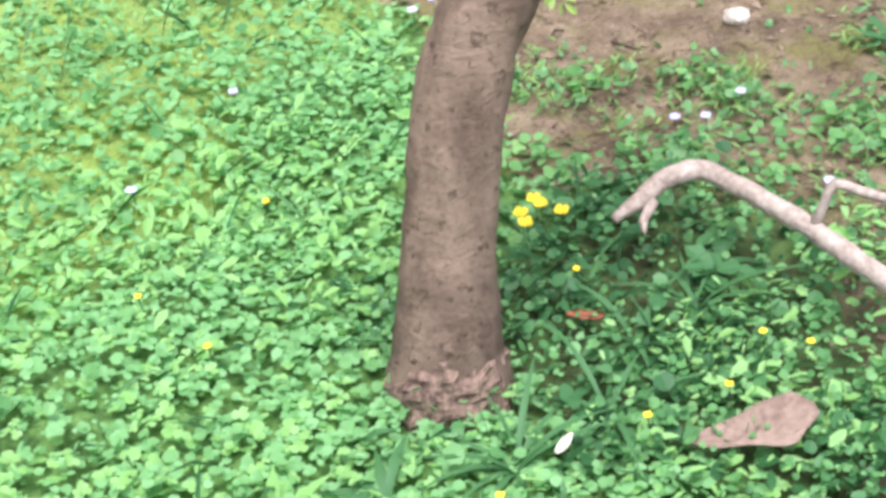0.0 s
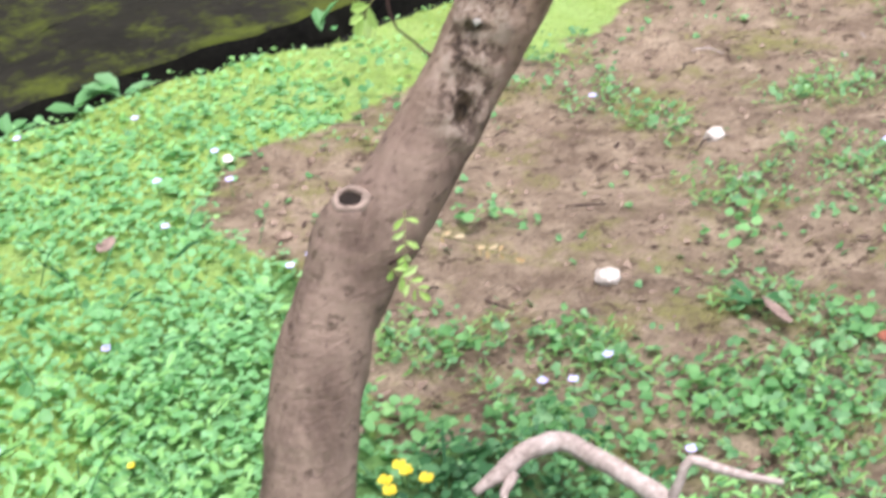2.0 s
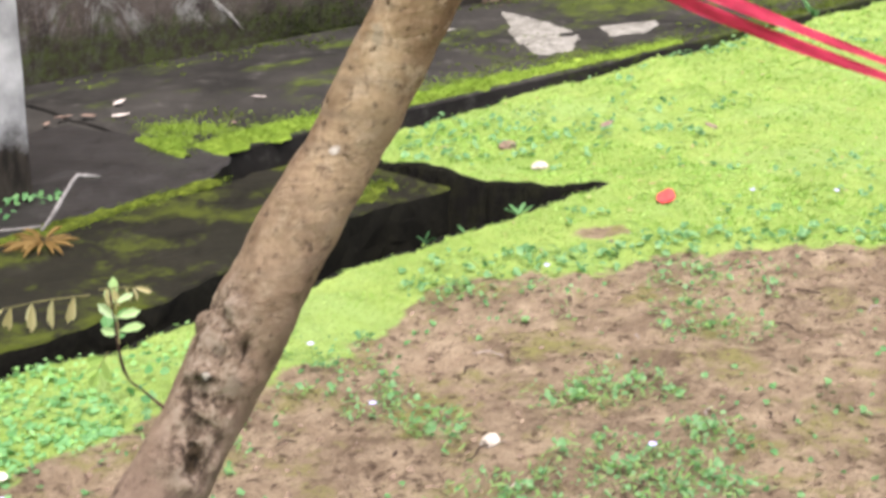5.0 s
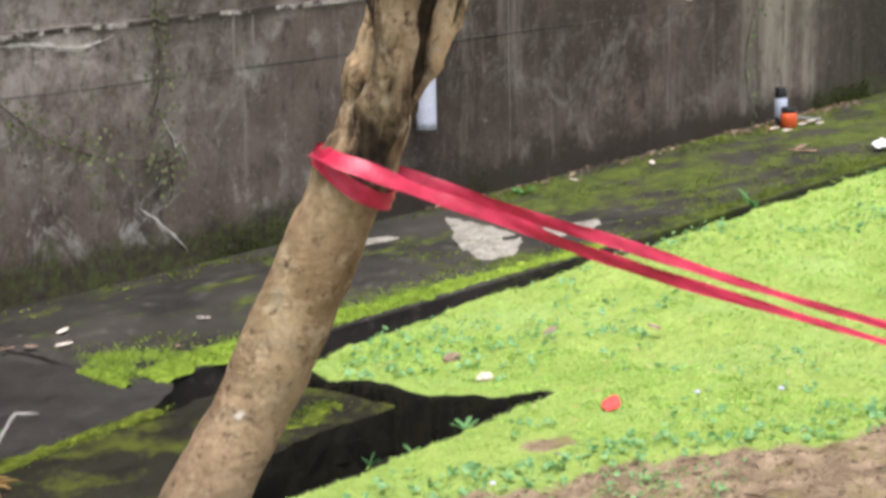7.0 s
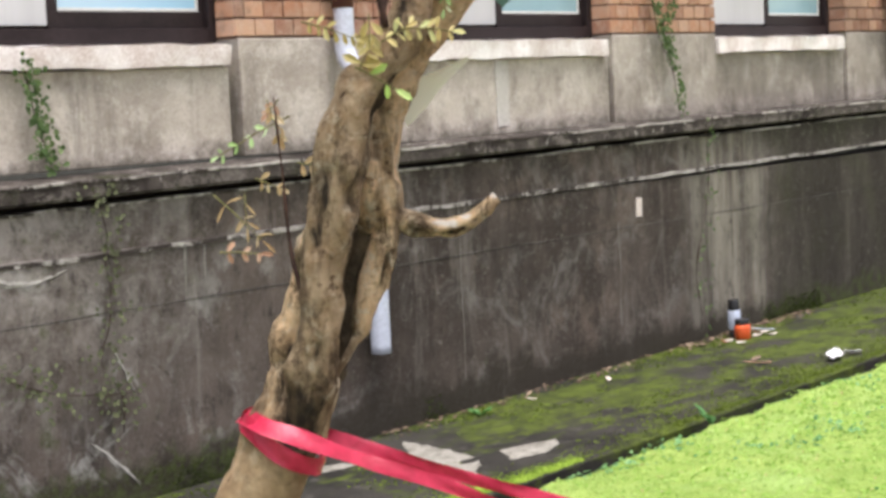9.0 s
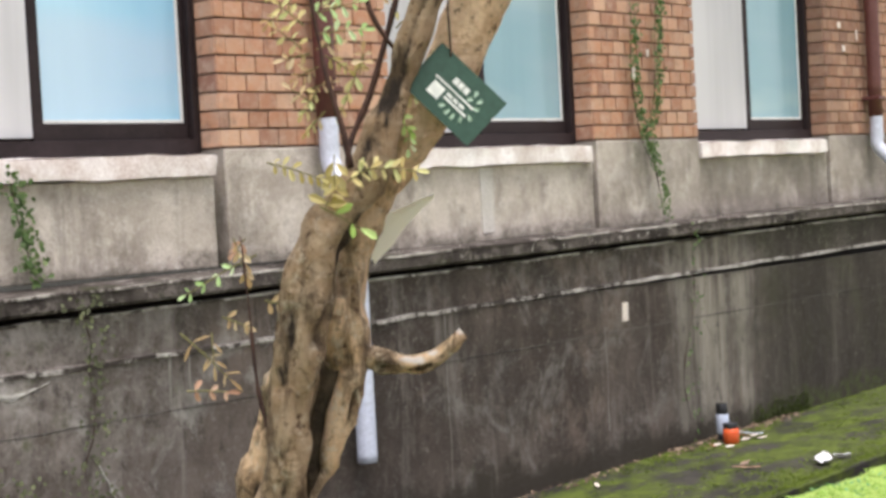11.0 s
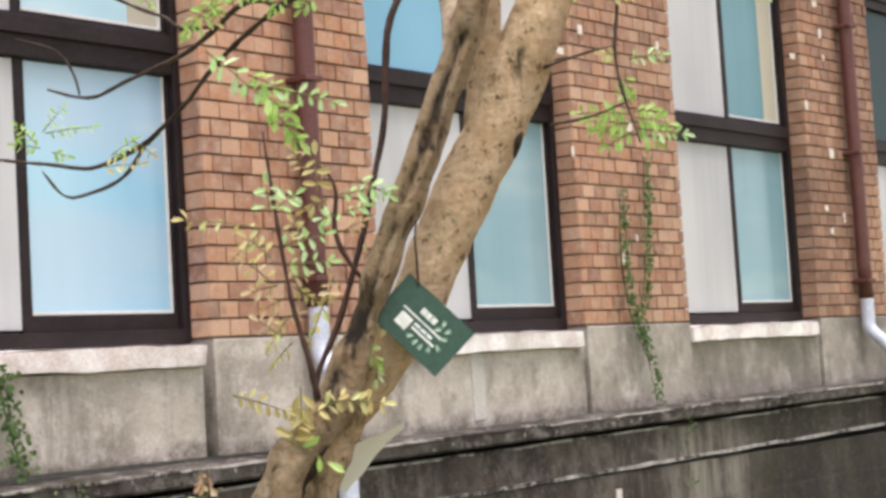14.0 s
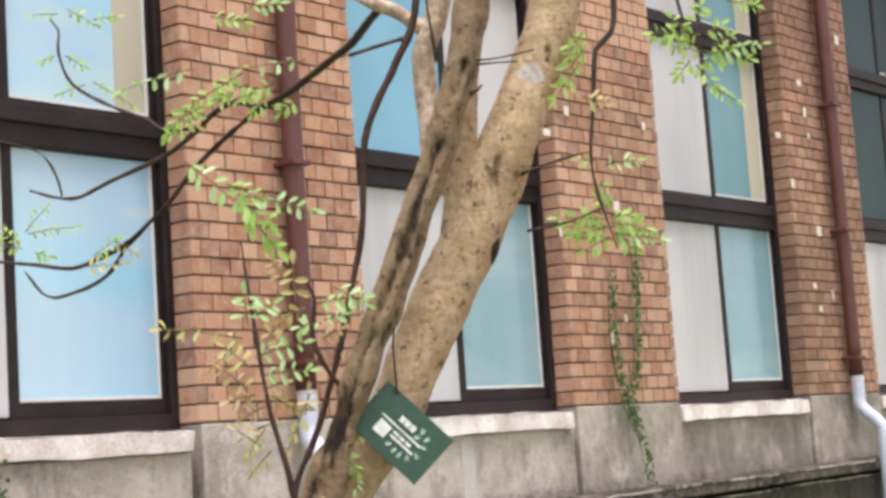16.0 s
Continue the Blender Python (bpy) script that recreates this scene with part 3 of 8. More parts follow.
M_TUFT = leafy("tuft_leaf", (0.10, 0.24, 0.095), (0.20, 0.41, 0.17), (0.34, 0.56, 0.27), 0.5, 0.45)
M_FRESH = leafy("fresh_weed_leaf", (0.11, 0.28, 0.095), (0.20, 0.44, 0.15), (0.31, 0.57, 0.22), 0.5, 0.45)
M_YOUNGTUFT = leafy("feathery_leaf", (0.18, 0.36, 0.10), (0.28, 0.48, 0.15), (0.39, 0.58, 0.21), 0.5, 0.45)
M_WALLMOSS = leafy("wall_moss", (0.02, 0.03, 0.006), (0.04, 0.06, 0.01), (0.085, 0.12, 0.015), 0.8, 0.2)
M_MOSS = leafy("moss_blade", (0.29, 0.49, 0.095), (0.46, 0.69, 0.165), (0.64, 0.82, 0.30), 0.7, 0.45, 0.5)
M_DAMPMOSS = leafy("damp_moss", (0.06, 0.088, 0.010), (0.12, 0.17, 0.018), (0.22, 0.30, 0.04), 0.75, 0.3)
M_GRASS = leafy("grass_blade", (0.035, 0.115, 0.042), (0.07, 0.19, 0.07), (0.13, 0.28, 0.11))
M_LEAF = leafy("tree_leaflet", (0.29, 0.48, 0.10), (0.44, 0.65, 0.17), (0.62, 0.80, 0.33), 0.5, 0.5)
M_YLEAF = leafy("yellow_leaflet", (0.50, 0.39, 0.15), (0.70, 0.61, 0.29), (0.62, 0.68, 0.33), 0.5, 0.45)
M_PALELEAF = leafy("pale_leaflet", (0.36, 0.57, 0.20), (0.50, 0.72, 0.32), (0.69, 0.84, 0.54), 0.5, 0.5)
M_STALK = plain("leaf_stalk", (0.12, 0.11, 0.04), (0.22, 0.2, 0.08), 60.0, 0.7, 0.2)
M_OLIVE = leafy("olive_leaflet", (0.40, 0.32, 0.10), (0.54, 0.46, 0.18), (0.62, 0.57, 0.28), 0.5, 0.5)
M_FADED = leafy("faded_leaflet", (0.50, 0.44, 0.22), (0.62, 0.55, 0.30), (0.70, 0.66, 0.42), 0.6, 0.45)
M_TANLEAF = leafy("tan_leaflet", (0.46, 0.30, 0.14), (0.60, 0.44, 0.24), (0.70, 0.58, 0.38), 0.6, 0.4)
M_LITTER = leafy("litter_leaf", (0.035, 0.022, 0.016), (0.15, 0.10, 0.07), (0.42, 0.32, 0.23), 0.75, 0.1)
M_STRAW = leafy("straw_blade", (0.2, 0.12, 0.045), (0.36, 0.23, 0.08), (0.45, 0.33, 0.13), 0.6, 0.25)
M_RUSTLEAF = leafy("rusty_leaflet", (0.34, 0.17, 0.10), (0.50, 0.30, 0.20), (0.60, 0.43, 0.32), 0.55, 0.4)
M_IVY = leafy("creeper_leaf", (0.045, 0.085, 0.025), (0.085, 0.145, 0.045), (0.17, 0.235, 0.085))
M_DULLIVY = leafy("withered_creeper", (0.075, 0.082, 0.045), (0.115, 0.13, 0.065), (0.20, 0.22, 0.11), 0.7, 0.3)
M_SHEATH = leafy("pale_sheath", (0.74, 0.73, 0.6), (0.8, 0.79, 0.68), (0.84, 0.83, 0.75), 0.5, 0.65)


# ---- mesh helpers ----
def mesh_of(name, verts, faces, material, smooth=False):
    me = bpy.data.meshes.new(name)
    me.from_pydata([tuple(v) for v in verts], [], [tuple(f) for f in faces])
    if smooth:
        me.polygons.foreach_set("use_smooth", [True] * len(me.polygons))
    me.materials.append(material)
    me.update()
    return me


def part(name, data, parent=None, label="", kind=""):
    """One mesh object, from a mesh or (verts, faces, material), under a thing or a part."""
    me = data if isinstance(data, bpy.types.Mesh) else mesh_of(name, *data)
    ob = new(name, me)
    if parent is not None:
        ob.parent = parent
    return tagged(ob, label=label, kind=kind)


def box(x0, x1, y0, y1, z0, z1, material, bevel=0.0, worn=0.0, cuts=0, seed=0):
    """A box with bevelled, slightly uneven edges, as a mesh."""
    bm = bmesh.new()
    bmesh.ops.create_cube(bm, size=1.0)
    for v in bm.verts:
        v.co = Vector(((x0 + x1) / 2 + v.co.x * (x1 - x0), (y0 + y1) / 2 + v.co.y * (y1 - y0), (z0 + z1) / 2 + v.co.z * (z1 - z0)))
    if cuts:
        bmesh.ops.subdivide_edges(bm, edges=bm.edges[:], cuts=cuts, use_grid_fill=True)
    if bevel:
        sharp = [e for e in bm.edges if len(e.link_faces) == 2 and e.calc_face_angle() > 0.5]
        bmesh.ops.bevel(bm, geom=sharp, offset=bevel, segments=2, affect="EDGES", profile=0.6)
    if worn:
        for v in bm.verts:
            v.co += worn * Vector(noise.noise_vector(v.co * 7.0 + Vector((seed, 0, 0))))
    me = bpy.data.meshes.new("box")
    bm.to_mesh(me)
    bm.free()
    me.materials.append(material)
    return me


def spline(points, radii, step):
    """Points and radii along a smooth line through the given ones."""
    p = [np.array(q, float) for q in points]
    p = [2 * p[0] - p[1], *p, 2 * p[-1] - p[-2]]
    r = [radii[0], *radii, radii[-1]]
    out, rad = [], []
    for i in range(1, len(p) - 2):
        n = max(1, int(np.linalg.norm(p[i + 1] - p[i]) / step))
        for k in range(n):
            s = k / n
            out.append(0.5 * (2 * p[i] + (p[i + 1] - p[i - 1]) * s + (2 * p[i - 1] - 5 * p[i] + 4 * p[i + 1] - p[i + 2]) * s * s + (3 * p[i] - p[i - 1] - 3 * p[i + 1] + p[i + 2]) * s ** 3))
            rad.append(r[i] + (r[i + 1] - r[i]) * (3 * s * s - 2 * s ** 3))
    return np.array(out + [p[-2]]), np.array(rad + [radii[-1]])


def tube(points, radii, sides=10, step=0.02, rough=0.0, freq=30.0, cap=True):
    """A limb with an uneven round section along a smooth line: verts, faces."""
    c, r = spline(points, radii, step)
    verts, faces = [], []
    side = None
    for i, (q, rad) in enumerate(zip(c, r)):
        d = c[min(i + 1, len(c) - 1)] - c[max(i - 1, 0)]
        d = d / (np.linalg.norm(d) + 1e-9)
        if side is None:
            side = np.cross(d, (0.3, 0.2, 1.0) if abs(d[2]) < 0.9 else (1.0, 0.0, 0.1))
        side = side - d * (side @ d)
        side /= np.linalg.norm(side)
        up = np.cross(d, side)
        for k in range(sides):
            a = 2 * math.pi * k / sides
            w = math.cos(a) * side + math.sin(a) * up
            v = q + rad * w
            if rough:
                v = v + w * rough * (noise.noise(Vector(v * freq)) + 0.5 * noise.noise(Vector(v * freq * 2.7)))
            verts.append(v)
    n = len(c)
    for i in range(n - 1):
        for k in range(sides):
            a, b = i * sides + k, i * sides + (k + 1) % sides
            faces.append((a, b, b + sides, a + sides))
    if cap:
        faces += [tuple(range(sides))[::-1], tuple((n - 1) * sides + k for k in range(sides))]
    return verts, faces


def joined(*pieces):
    verts, faces = [], []
    for v, f in pieces:
        n = len(verts)
        verts += list(v)
        faces += [tuple(i + n for i in q) for q in f]
    return verts, faces


LEAF_SHAPE = np.array([(0, 0, 0), (0.33, 0.3, 0.05), (0.72, 0.38, 0.02), (1, 0, -0.1), (0.72, -0.38, 0.02), (0.33, -0.3, 0.05), (0.5, 0, -0.04)])
LEAF_FACES = ((0, 6, 2, 1), (6, 3, 2), (0, 5, 4, 6), (6, 4, 3))


ROUND_SHAPE = np.array([(0, 0, 0), (0.16, 0.36, 0.06), (0.62, 0.56, 0.05), (0.97, 0.28, -0.02), (0.92, 0, -0.05), (0.97, -0.28, -0.02), (0.62, -0.56, 0.05), (0.16, -0.36, 0.06), (0.52, 0, -0.03)])
ROUND_FACES = ((0, 8, 2, 1), (8, 4, 3, 2), (8, 6, 5, 4), (0, 7, 6, 8))


def leaves(base, along, normal, length, width, rounded=False):
    """Many little folded leaves: arrays of places, directions and sizes to verts, faces."""
    base, along, normal = (np.asarray(v, float) for v in (base, along, normal))
    along = along / np.linalg.norm(along, axis=1, keepdims=True)
    across = np.cross(normal, along)
    across /= np.linalg.norm(across, axis=1, keepdims=True) + 1e-9
    up = np.cross(along, across)
    s = ROUND_SHAPE if rounded else LEAF_SHAPE
    length, width = np.asarray(length, float)[:, None, None], np.asarray(width, float)[:, None, None]
    v = base[:, None] + length * s[None, :, :1] * along[:, None] + width * s[None, :, 1:2] * across[:, None] + length * s[None, :, 2:] * up[:, None]
    n = len(base)
    f = [tuple(len(s) * i + k for k in q) for i in range(n) for q in (ROUND_FACES if rounded else LEAF_FACES)]
    return v.reshape(-1, 3), f


def blades(base, tip, width):
    """Many narrow bent blades, three triangles each."""
    base, tip = np.asarray(base, float), np.asarray(tip, float)
    d = tip - base
    side = np.cross(d, np.array([0.69, -0.72, 0.3]) + 0.8 * np.random.randn(len(base), 3))
    side /= np.linalg.norm(side, axis=1, keepdims=True) + 1e-9
    side *= np.asarray(width, float)[:, None] / 2
    mid = base + 0.55 * d + np.array([0, 0, 1]) * 0.12 * np.linalg.norm(d, axis=1, keepdims=True)
    v = np.stack([base - side * 0.6, base + side * 0.6, mid - side, mid + side, tip], 1).reshape(-1, 3)
    f = []
    for i in range(len(base)):
        k = 5 * i
        f += [(k, k + 1, k + 3, k + 2), (k + 2, k + 3, k + 4)]
    return v, f


def empty(name, place, label, category, group="", kind=""):
    ob = new(name)
    ob.location = place
    bpy.context.view_layer.update()
    return tagged(ob, label, category, group, kind)


def under(ob, parent):
    """Hang ob, built in world places, under a thing that stands elsewhere."""
    ob.parent = parent
    ob.matrix_parent_inverse = Matrix.Translation(-parent.location)
    return ob


# ---- ground ----
rng = np.random.default_rng(4)


def wander(x, y, scale, seed=0.0):
    """Smooth noise over the plan, about -1 to 1."""
    a = np.sin(x * scale + 1.7 * np.sin(y * scale * 0.83 + seed)) + np.sin(y * scale * 1.13 + 1.3 * np.sin(x * scale * 0.71 + 2 * seed))
    b = np.sin((x + y) * scale * 1.9 + seed) * np.sin((x - 0.6 * y) * scale * 2.3 + 3 * seed)
    return 0.33 * a + 0.34 * b


def soil_amount(x, y):
    """1 on bare earth, 0 on the green."""
    top = np.interp(x, [1.2, 1.3, 2.0, 2.3, 2.7, 3.05, 3.6, 5.0], [1.85, 1.95, 1.98, 2.08, 1.93, 1.70, 1.5, 1.0])
    left = np.interp(y, [0.4, 0.72, 0.85, 1.0, 1.1, 1.25, 1.42, 1.9], [0.96, 0.98, 1.12, 1.22, 1.2, 1.13, 1.14, 1.22])
    # unseen earth added round the plot so that bounced light stays less green
    away = np.clip(np.maximum(0.2 - y, -0.4 - x) / 0.6, 0, 1)
    worn = 0.4 * np.maximum(-0.6 - y, -1.2 - x) + away * (0.6 * wander(x, y, 1.3, 3.0) + 0.3 * wander(x, y, 3.9, 1.0))
    d = np.maximum(np.minimum(top - y, x - left), worn) + 0.05 * wander(x, y, 9.0, 1.0) + 0.03 * wander(x, y, 23.0, 2.0)
    bare = 1.1 - 0.9 * np.hypot((x - 2.782 + 0.5 * (y - 2.083)) / 0.075, (y - 2.083) / 0.06)
    return np.maximum(np.clip(0.5 + d / 0.12, 0, 1), np.clip(bare, 0, 0.9))


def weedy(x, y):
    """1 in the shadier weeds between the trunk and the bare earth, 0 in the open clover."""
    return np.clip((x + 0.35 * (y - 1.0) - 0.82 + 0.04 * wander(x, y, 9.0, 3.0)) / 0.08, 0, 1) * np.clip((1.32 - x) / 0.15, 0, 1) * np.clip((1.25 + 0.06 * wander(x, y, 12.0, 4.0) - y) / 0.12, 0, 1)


def lawn_far_edge(x):
    return np.interp(x, [2.8, 3.1, 3.74, 4.23, 4.9, 5.7, 9.0, 14.0], [3.02, 3.04, 3.073, 3.085, 3.11, 3.125, 3.13, 3.2])


def drop_amount(x, y, wider=0.0):
    """1 in the sunken drain and under the paving, 0 on the lawn."""
    ragged = 0.008 * wander(x, y, 40.0, 5.0) + 0.006 * wander(x, y, 95.0, 2.0)
    front = y - (2.30 + ragged)
    side = np.interp(y, [2.28, 2.40, 2.58, 2.84, 3.02], [3.04, 2.976, 2.885, 2.86, 2.93]) - x + ragged
    back = y - (lawn_far_edge(x) + ragged)
    d = np.maximum(np.minimum(front, side), back)
    return np.clip(0.5 + (d + wider) / 0.016, 0, 1)


def lawn_height(x, y):
    s = soil_amount(x, y)
    near = np.exp(-((x - 1.5) ** 2 + (y - 1.6) ** 2) / 6.0)
    h = 0.012 * wander(x, y, 3.1) + (1 - s) * (0.011 * wander(x, y, 11.0, 3.0) + 0.008 * wander(x, y, 27.0, 1.0))
    h += s * (0.007 * wander(x, y, 17.0, 2.0) + 0.0055 * wander(x, y, 47.0, 4.0) + 0.003 * wander(x, y, 119.0, 1.0))
    return h * np.where(near > 0.01, 1.0, 0.6)


def make_ground():
    xs = np.r_[-400, -80, -20, -9, np.arange(-6, -0.45, 0.09), np.arange(-0.4, 2.6, 0.014), np.arange(2.6, 3.12, 0.005), np.arange(3.12, 3.4, 0.014), np.arange(3.4, 9.6, 0.04), 10, 12, 15, 25, 80, 400]
    ys = np.r_[-400, -80, -20, -9, np.arange(-6, 0.15, 0.09), np.arange(0.2, 2.27, 0.014), np.arange(2.27, 3.06, 0.006), np.arange(3.06, 3.3, 0.014), np.arange(3.3, 4.7, 0.05), 5, 7, 12, 25, 80, 400]
    gx, gy = np.meshgrid(xs, ys, indexing="ij")
    drop = drop_amount(gx, gy)
    inside = (np.abs(gx) < 20) & (np.abs(gy) < 20)
    drop = np.where(inside, drop, np.where(gy > 3, 1.0, 0.0))
    sunk = drop > 0.5
    gz = np.where(sunk, -0.34, np.where(inside, lawn_height(gx, gy) - 0.03 * drop, 0.0))
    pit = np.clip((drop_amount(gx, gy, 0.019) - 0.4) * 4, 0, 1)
    gz = gz + 0.034 * np.where(np.abs(gy - 4.5) > 6, gy - 4.5 - 6 * np.sign(gy - 4.5), 0)
    verts = np.stack([gx, gy, gz], -1).reshape(-1, 3)
    nx, ny = len(xs), len(ys)
    i = (np.arange(nx - 1)[:, None] * ny + np.arange(ny - 1)[None]).ravel()
    faces = np.stack([i, i + ny, i + ny + 1, i + 1], -1)
    ob = part("ground", (verts, faces, M_GROUND, True))
    tagged(ob, "mossy lawn with bare brown earth and a sunken drain", "ground", kind="structure")
    litter = np.where(soil_amount(gx, gy) < 0.5, np.clip((1.62 + 0.45 * (gx - 0.85) - gy + 0.2 * wander(gx, gy, 5.0, 1.0)) / 0.3, 0, 1) * np.clip((2.0 - gx) / 0.5, 0, 1) * np.clip((np.minimum(gx + 0.6, gy + 0.1) + 0.25 * wander(gx, gy, 4.0, 2.0)) / 0.3, 0, 1), 0)
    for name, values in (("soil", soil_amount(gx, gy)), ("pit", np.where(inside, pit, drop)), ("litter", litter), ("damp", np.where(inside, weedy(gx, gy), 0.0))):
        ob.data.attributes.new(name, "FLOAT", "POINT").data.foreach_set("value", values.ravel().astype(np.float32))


make_ground()


# ---- paving and walls ----
def structure(name, me, label, category):
    return tagged(part(name, me), label, category, kind="structure")


FACE, STRIP_Z = 4.50, -0.10
def slab(name, outline, z0, z1, material, label, seed=0.0):
    """A cast slab over an outline, its edges worn and its top slightly uneven."""
    bm = bmesh.new()
    low = [bm.verts.new((x, y, z0)) for x, y in outline]
    face = bm.faces.new(low)
    top = bmesh.ops.extrude_face_region(bm, geom=[face])
    for v in top["geom"]:
        if isinstance(v, bmesh.types.BMVert):
            v.co.z = z1
    bmesh.ops.recalc_face_normals(bm, faces=bm.faces)
    bmesh.ops.bevel(bm, geom=[e for e in bm.edges if e.calc_face_angle() > 0.5], offset=0.005, segments=1, affect="EDGES")
    bmesh.ops.triangulate(bm, faces=[f for f in bm.faces if len(f.verts) > 4])
    for _ in range(5):
        bmesh.ops.subdivide_edges(bm, edges=[e for e in bm.edges if e.calc_length() > 0.06], cuts=1)
        bmesh.ops.triangulate(bm, faces=[f for f in bm.faces if len(f.verts) > 4])
    for v in bm.verts:
        v.co += 0.008 * Vector(noise.noise_vector(v.co * 6.0 + Vector((seed, 0, 0)))) + 0.006 * Vector(noise.noise_vector(v.co * 22.0))
    me = bpy.data.meshes.new(name)
    bm.to_mesh(me)
    bm.free()
    me.materials.append(material)
    me.materials.append(M_DARKSIDE)
    # faces that don't look upward take the near-black side material
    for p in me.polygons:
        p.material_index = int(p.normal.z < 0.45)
    return tagged(part(name, me), label, "slab")


def strip_z(x):
    """Top of the strip, which rises a little toward the far end."""
    return STRIP_Z + 0.012 * np.maximum(np.asarray(x) - 5.2, 0)


strip_mesh = box(2.78, 14.0, 3.455, 4.60, -0.36, STRIP_Z, M_STRIP, 0.02, 0.008, 34)
for v in strip_mesh.vertices:
    if v.co.z > -0.3:
        v.co.z += float(strip_z(v.co.x)) - STRIP_Z
structure("pavement", strip_mesh, "damp mossy concrete strip along the foot of the wall", "pavement")
structure("pavement_side", box(-3.0, 2.775, 3.72, 4.60, -0.36, STRIP_Z - 0.004, M_STRIP, 0.02, 0.006, 24), "damp stained concrete strip with patches of moss", "pavement")
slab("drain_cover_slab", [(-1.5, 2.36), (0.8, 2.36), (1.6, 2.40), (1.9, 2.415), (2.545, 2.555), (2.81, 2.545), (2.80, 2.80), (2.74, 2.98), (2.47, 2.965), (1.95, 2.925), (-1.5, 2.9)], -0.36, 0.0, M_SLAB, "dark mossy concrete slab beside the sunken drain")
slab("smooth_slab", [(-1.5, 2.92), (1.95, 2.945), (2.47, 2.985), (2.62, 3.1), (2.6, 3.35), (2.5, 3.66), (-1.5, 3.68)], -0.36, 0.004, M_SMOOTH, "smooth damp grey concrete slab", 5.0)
tagged(part("concrete_post", box(1.74, 2.093, 3.134, 3.48, -0.01, 0.85, M_POST, 0.012, 0.004, 8)), "pale grey concrete post with a stained foot", "post")


def make_plinth():
    wall = structure("wall_plinth", box(-3, 14.0, FACE, 4.95, -0.32, 0.775, M_WALL, 0.004, 0.003, 20), "tall stained dark concrete plinth wall", "wall")
    part("band", box(-3, 14.0, FACE + 0.016, 4.94, 0.775, 0.946, M_WALL, 0.003, 0.002, 16), wall)
    part("string_course", box(-3, 14.0, FACE - 0.008, FACE + 0.06, 0.773, 0.788, M_LIP, 0.005, 0.011, 150), wall, "pale chipped edge")
    part("band_lip", box(-3, 14.0, FACE + 0.008, FACE + 0.04, 0.944, 0.953, M_LIP, 0.003, 0.008, 140), wall, "pale chipped edge")
    part("ledge_rim", box(-3, 14.0, FACE - 0.031, FACE - 0.006, 1.030, 1.0385, M_LIP, 0.003, 0.008, 150, 2.0), wall, "pale chipped rim of the ledge")
    # near-black sheet backs the gap, standing for the shade below the ledge
    part("recess", box(-3, 14.0, FACE + 0.15, 4.93, 0.945, 0.985, M_HOLLOWSHADE), wall, "dark gap under the ledge")
    # ledge with a sloping top
    bm = bmesh.new()
    n = 160
    prev = None
    for i in range(n + 1):
        x = -3 + 17.0 * i / n
        j = 0.004 * noise.noise(Vector((x * 6, 0, 0)))
        ring = [bm.verts.new(p) for p in ((x, FACE + 0.2, 0.976), (x, FACE - 0.022 + j, 0.976), (x, FACE - 0.03 + j, 0.986), (x, FACE - 0.028 + j, 1.030 + j), (x, FACE - 0.005, 1.043), (x, 4.66, 1.052))]
        if prev:
            for k in range(5):
                bm.faces.new((prev[k], ring[k], ring[k + 1], prev[k + 1]))
        prev = ring
    me = bpy.data.meshes.new("ledge")
    bm.to_mesh(me)
    bm.free()
    me.materials.append(M_LEDGE)
    part("ledge", me, wall, "weathered projecting ledge")
    for ob in wall.children:
        for v in ob.data.vertices:
            v.co.z += 0.010 * (v.co.x - 5.5)
    # lime trickles and a horizontal joint in the render
    part("render_joint", box(-3, 14.0, FACE - 0.0016, FACE + 0.004, 0.567, 0.5702, M_CRACK, 0.0008, 0.006, 70, 3.0), wall, "hairline joint across the render")
    for x, z0, z1, w in ((5.50, 0.03, 0.76, 0.006), (6.66, 0.1, 0.6, 0.006), (4.03, 0.6, 0.765, 0.012), (4.12, 0.6, 0.765, 0.009)):
        pts = [(x + 0.012 * noise.noise(Vector((x, 0, 4 * z))), FACE - 0.0015 + (0.018 if z > 0.775 else 0.0), z) for z in np.linspace(z0, z1, 14)]
        v = [(px - w * (0.4 + 0.5 * noise.noise(Vector((px, 1, 9 * pz)))), py, pz) for px, py, pz in pts] + [(px + w * (0.4 + 0.5 * noise.noise(Vector((px, 5, 9 * pz)))), py, pz) for px, py, pz in pts]
        part("lime_trickle", (v, [(k, k + 14, k + 15, k + 1) for k in range(13)], M_STREAK), wall, "pale lime trickle down the wall")
    return wall


make_plinth()

PIER_X0, PERIOD, PIER_W = 4.437, 2.39, 0.945
PIER_Y, SILL_Z, TOP_Z = 4.63, 1.495, 4.45
BACK_Y = 5.05


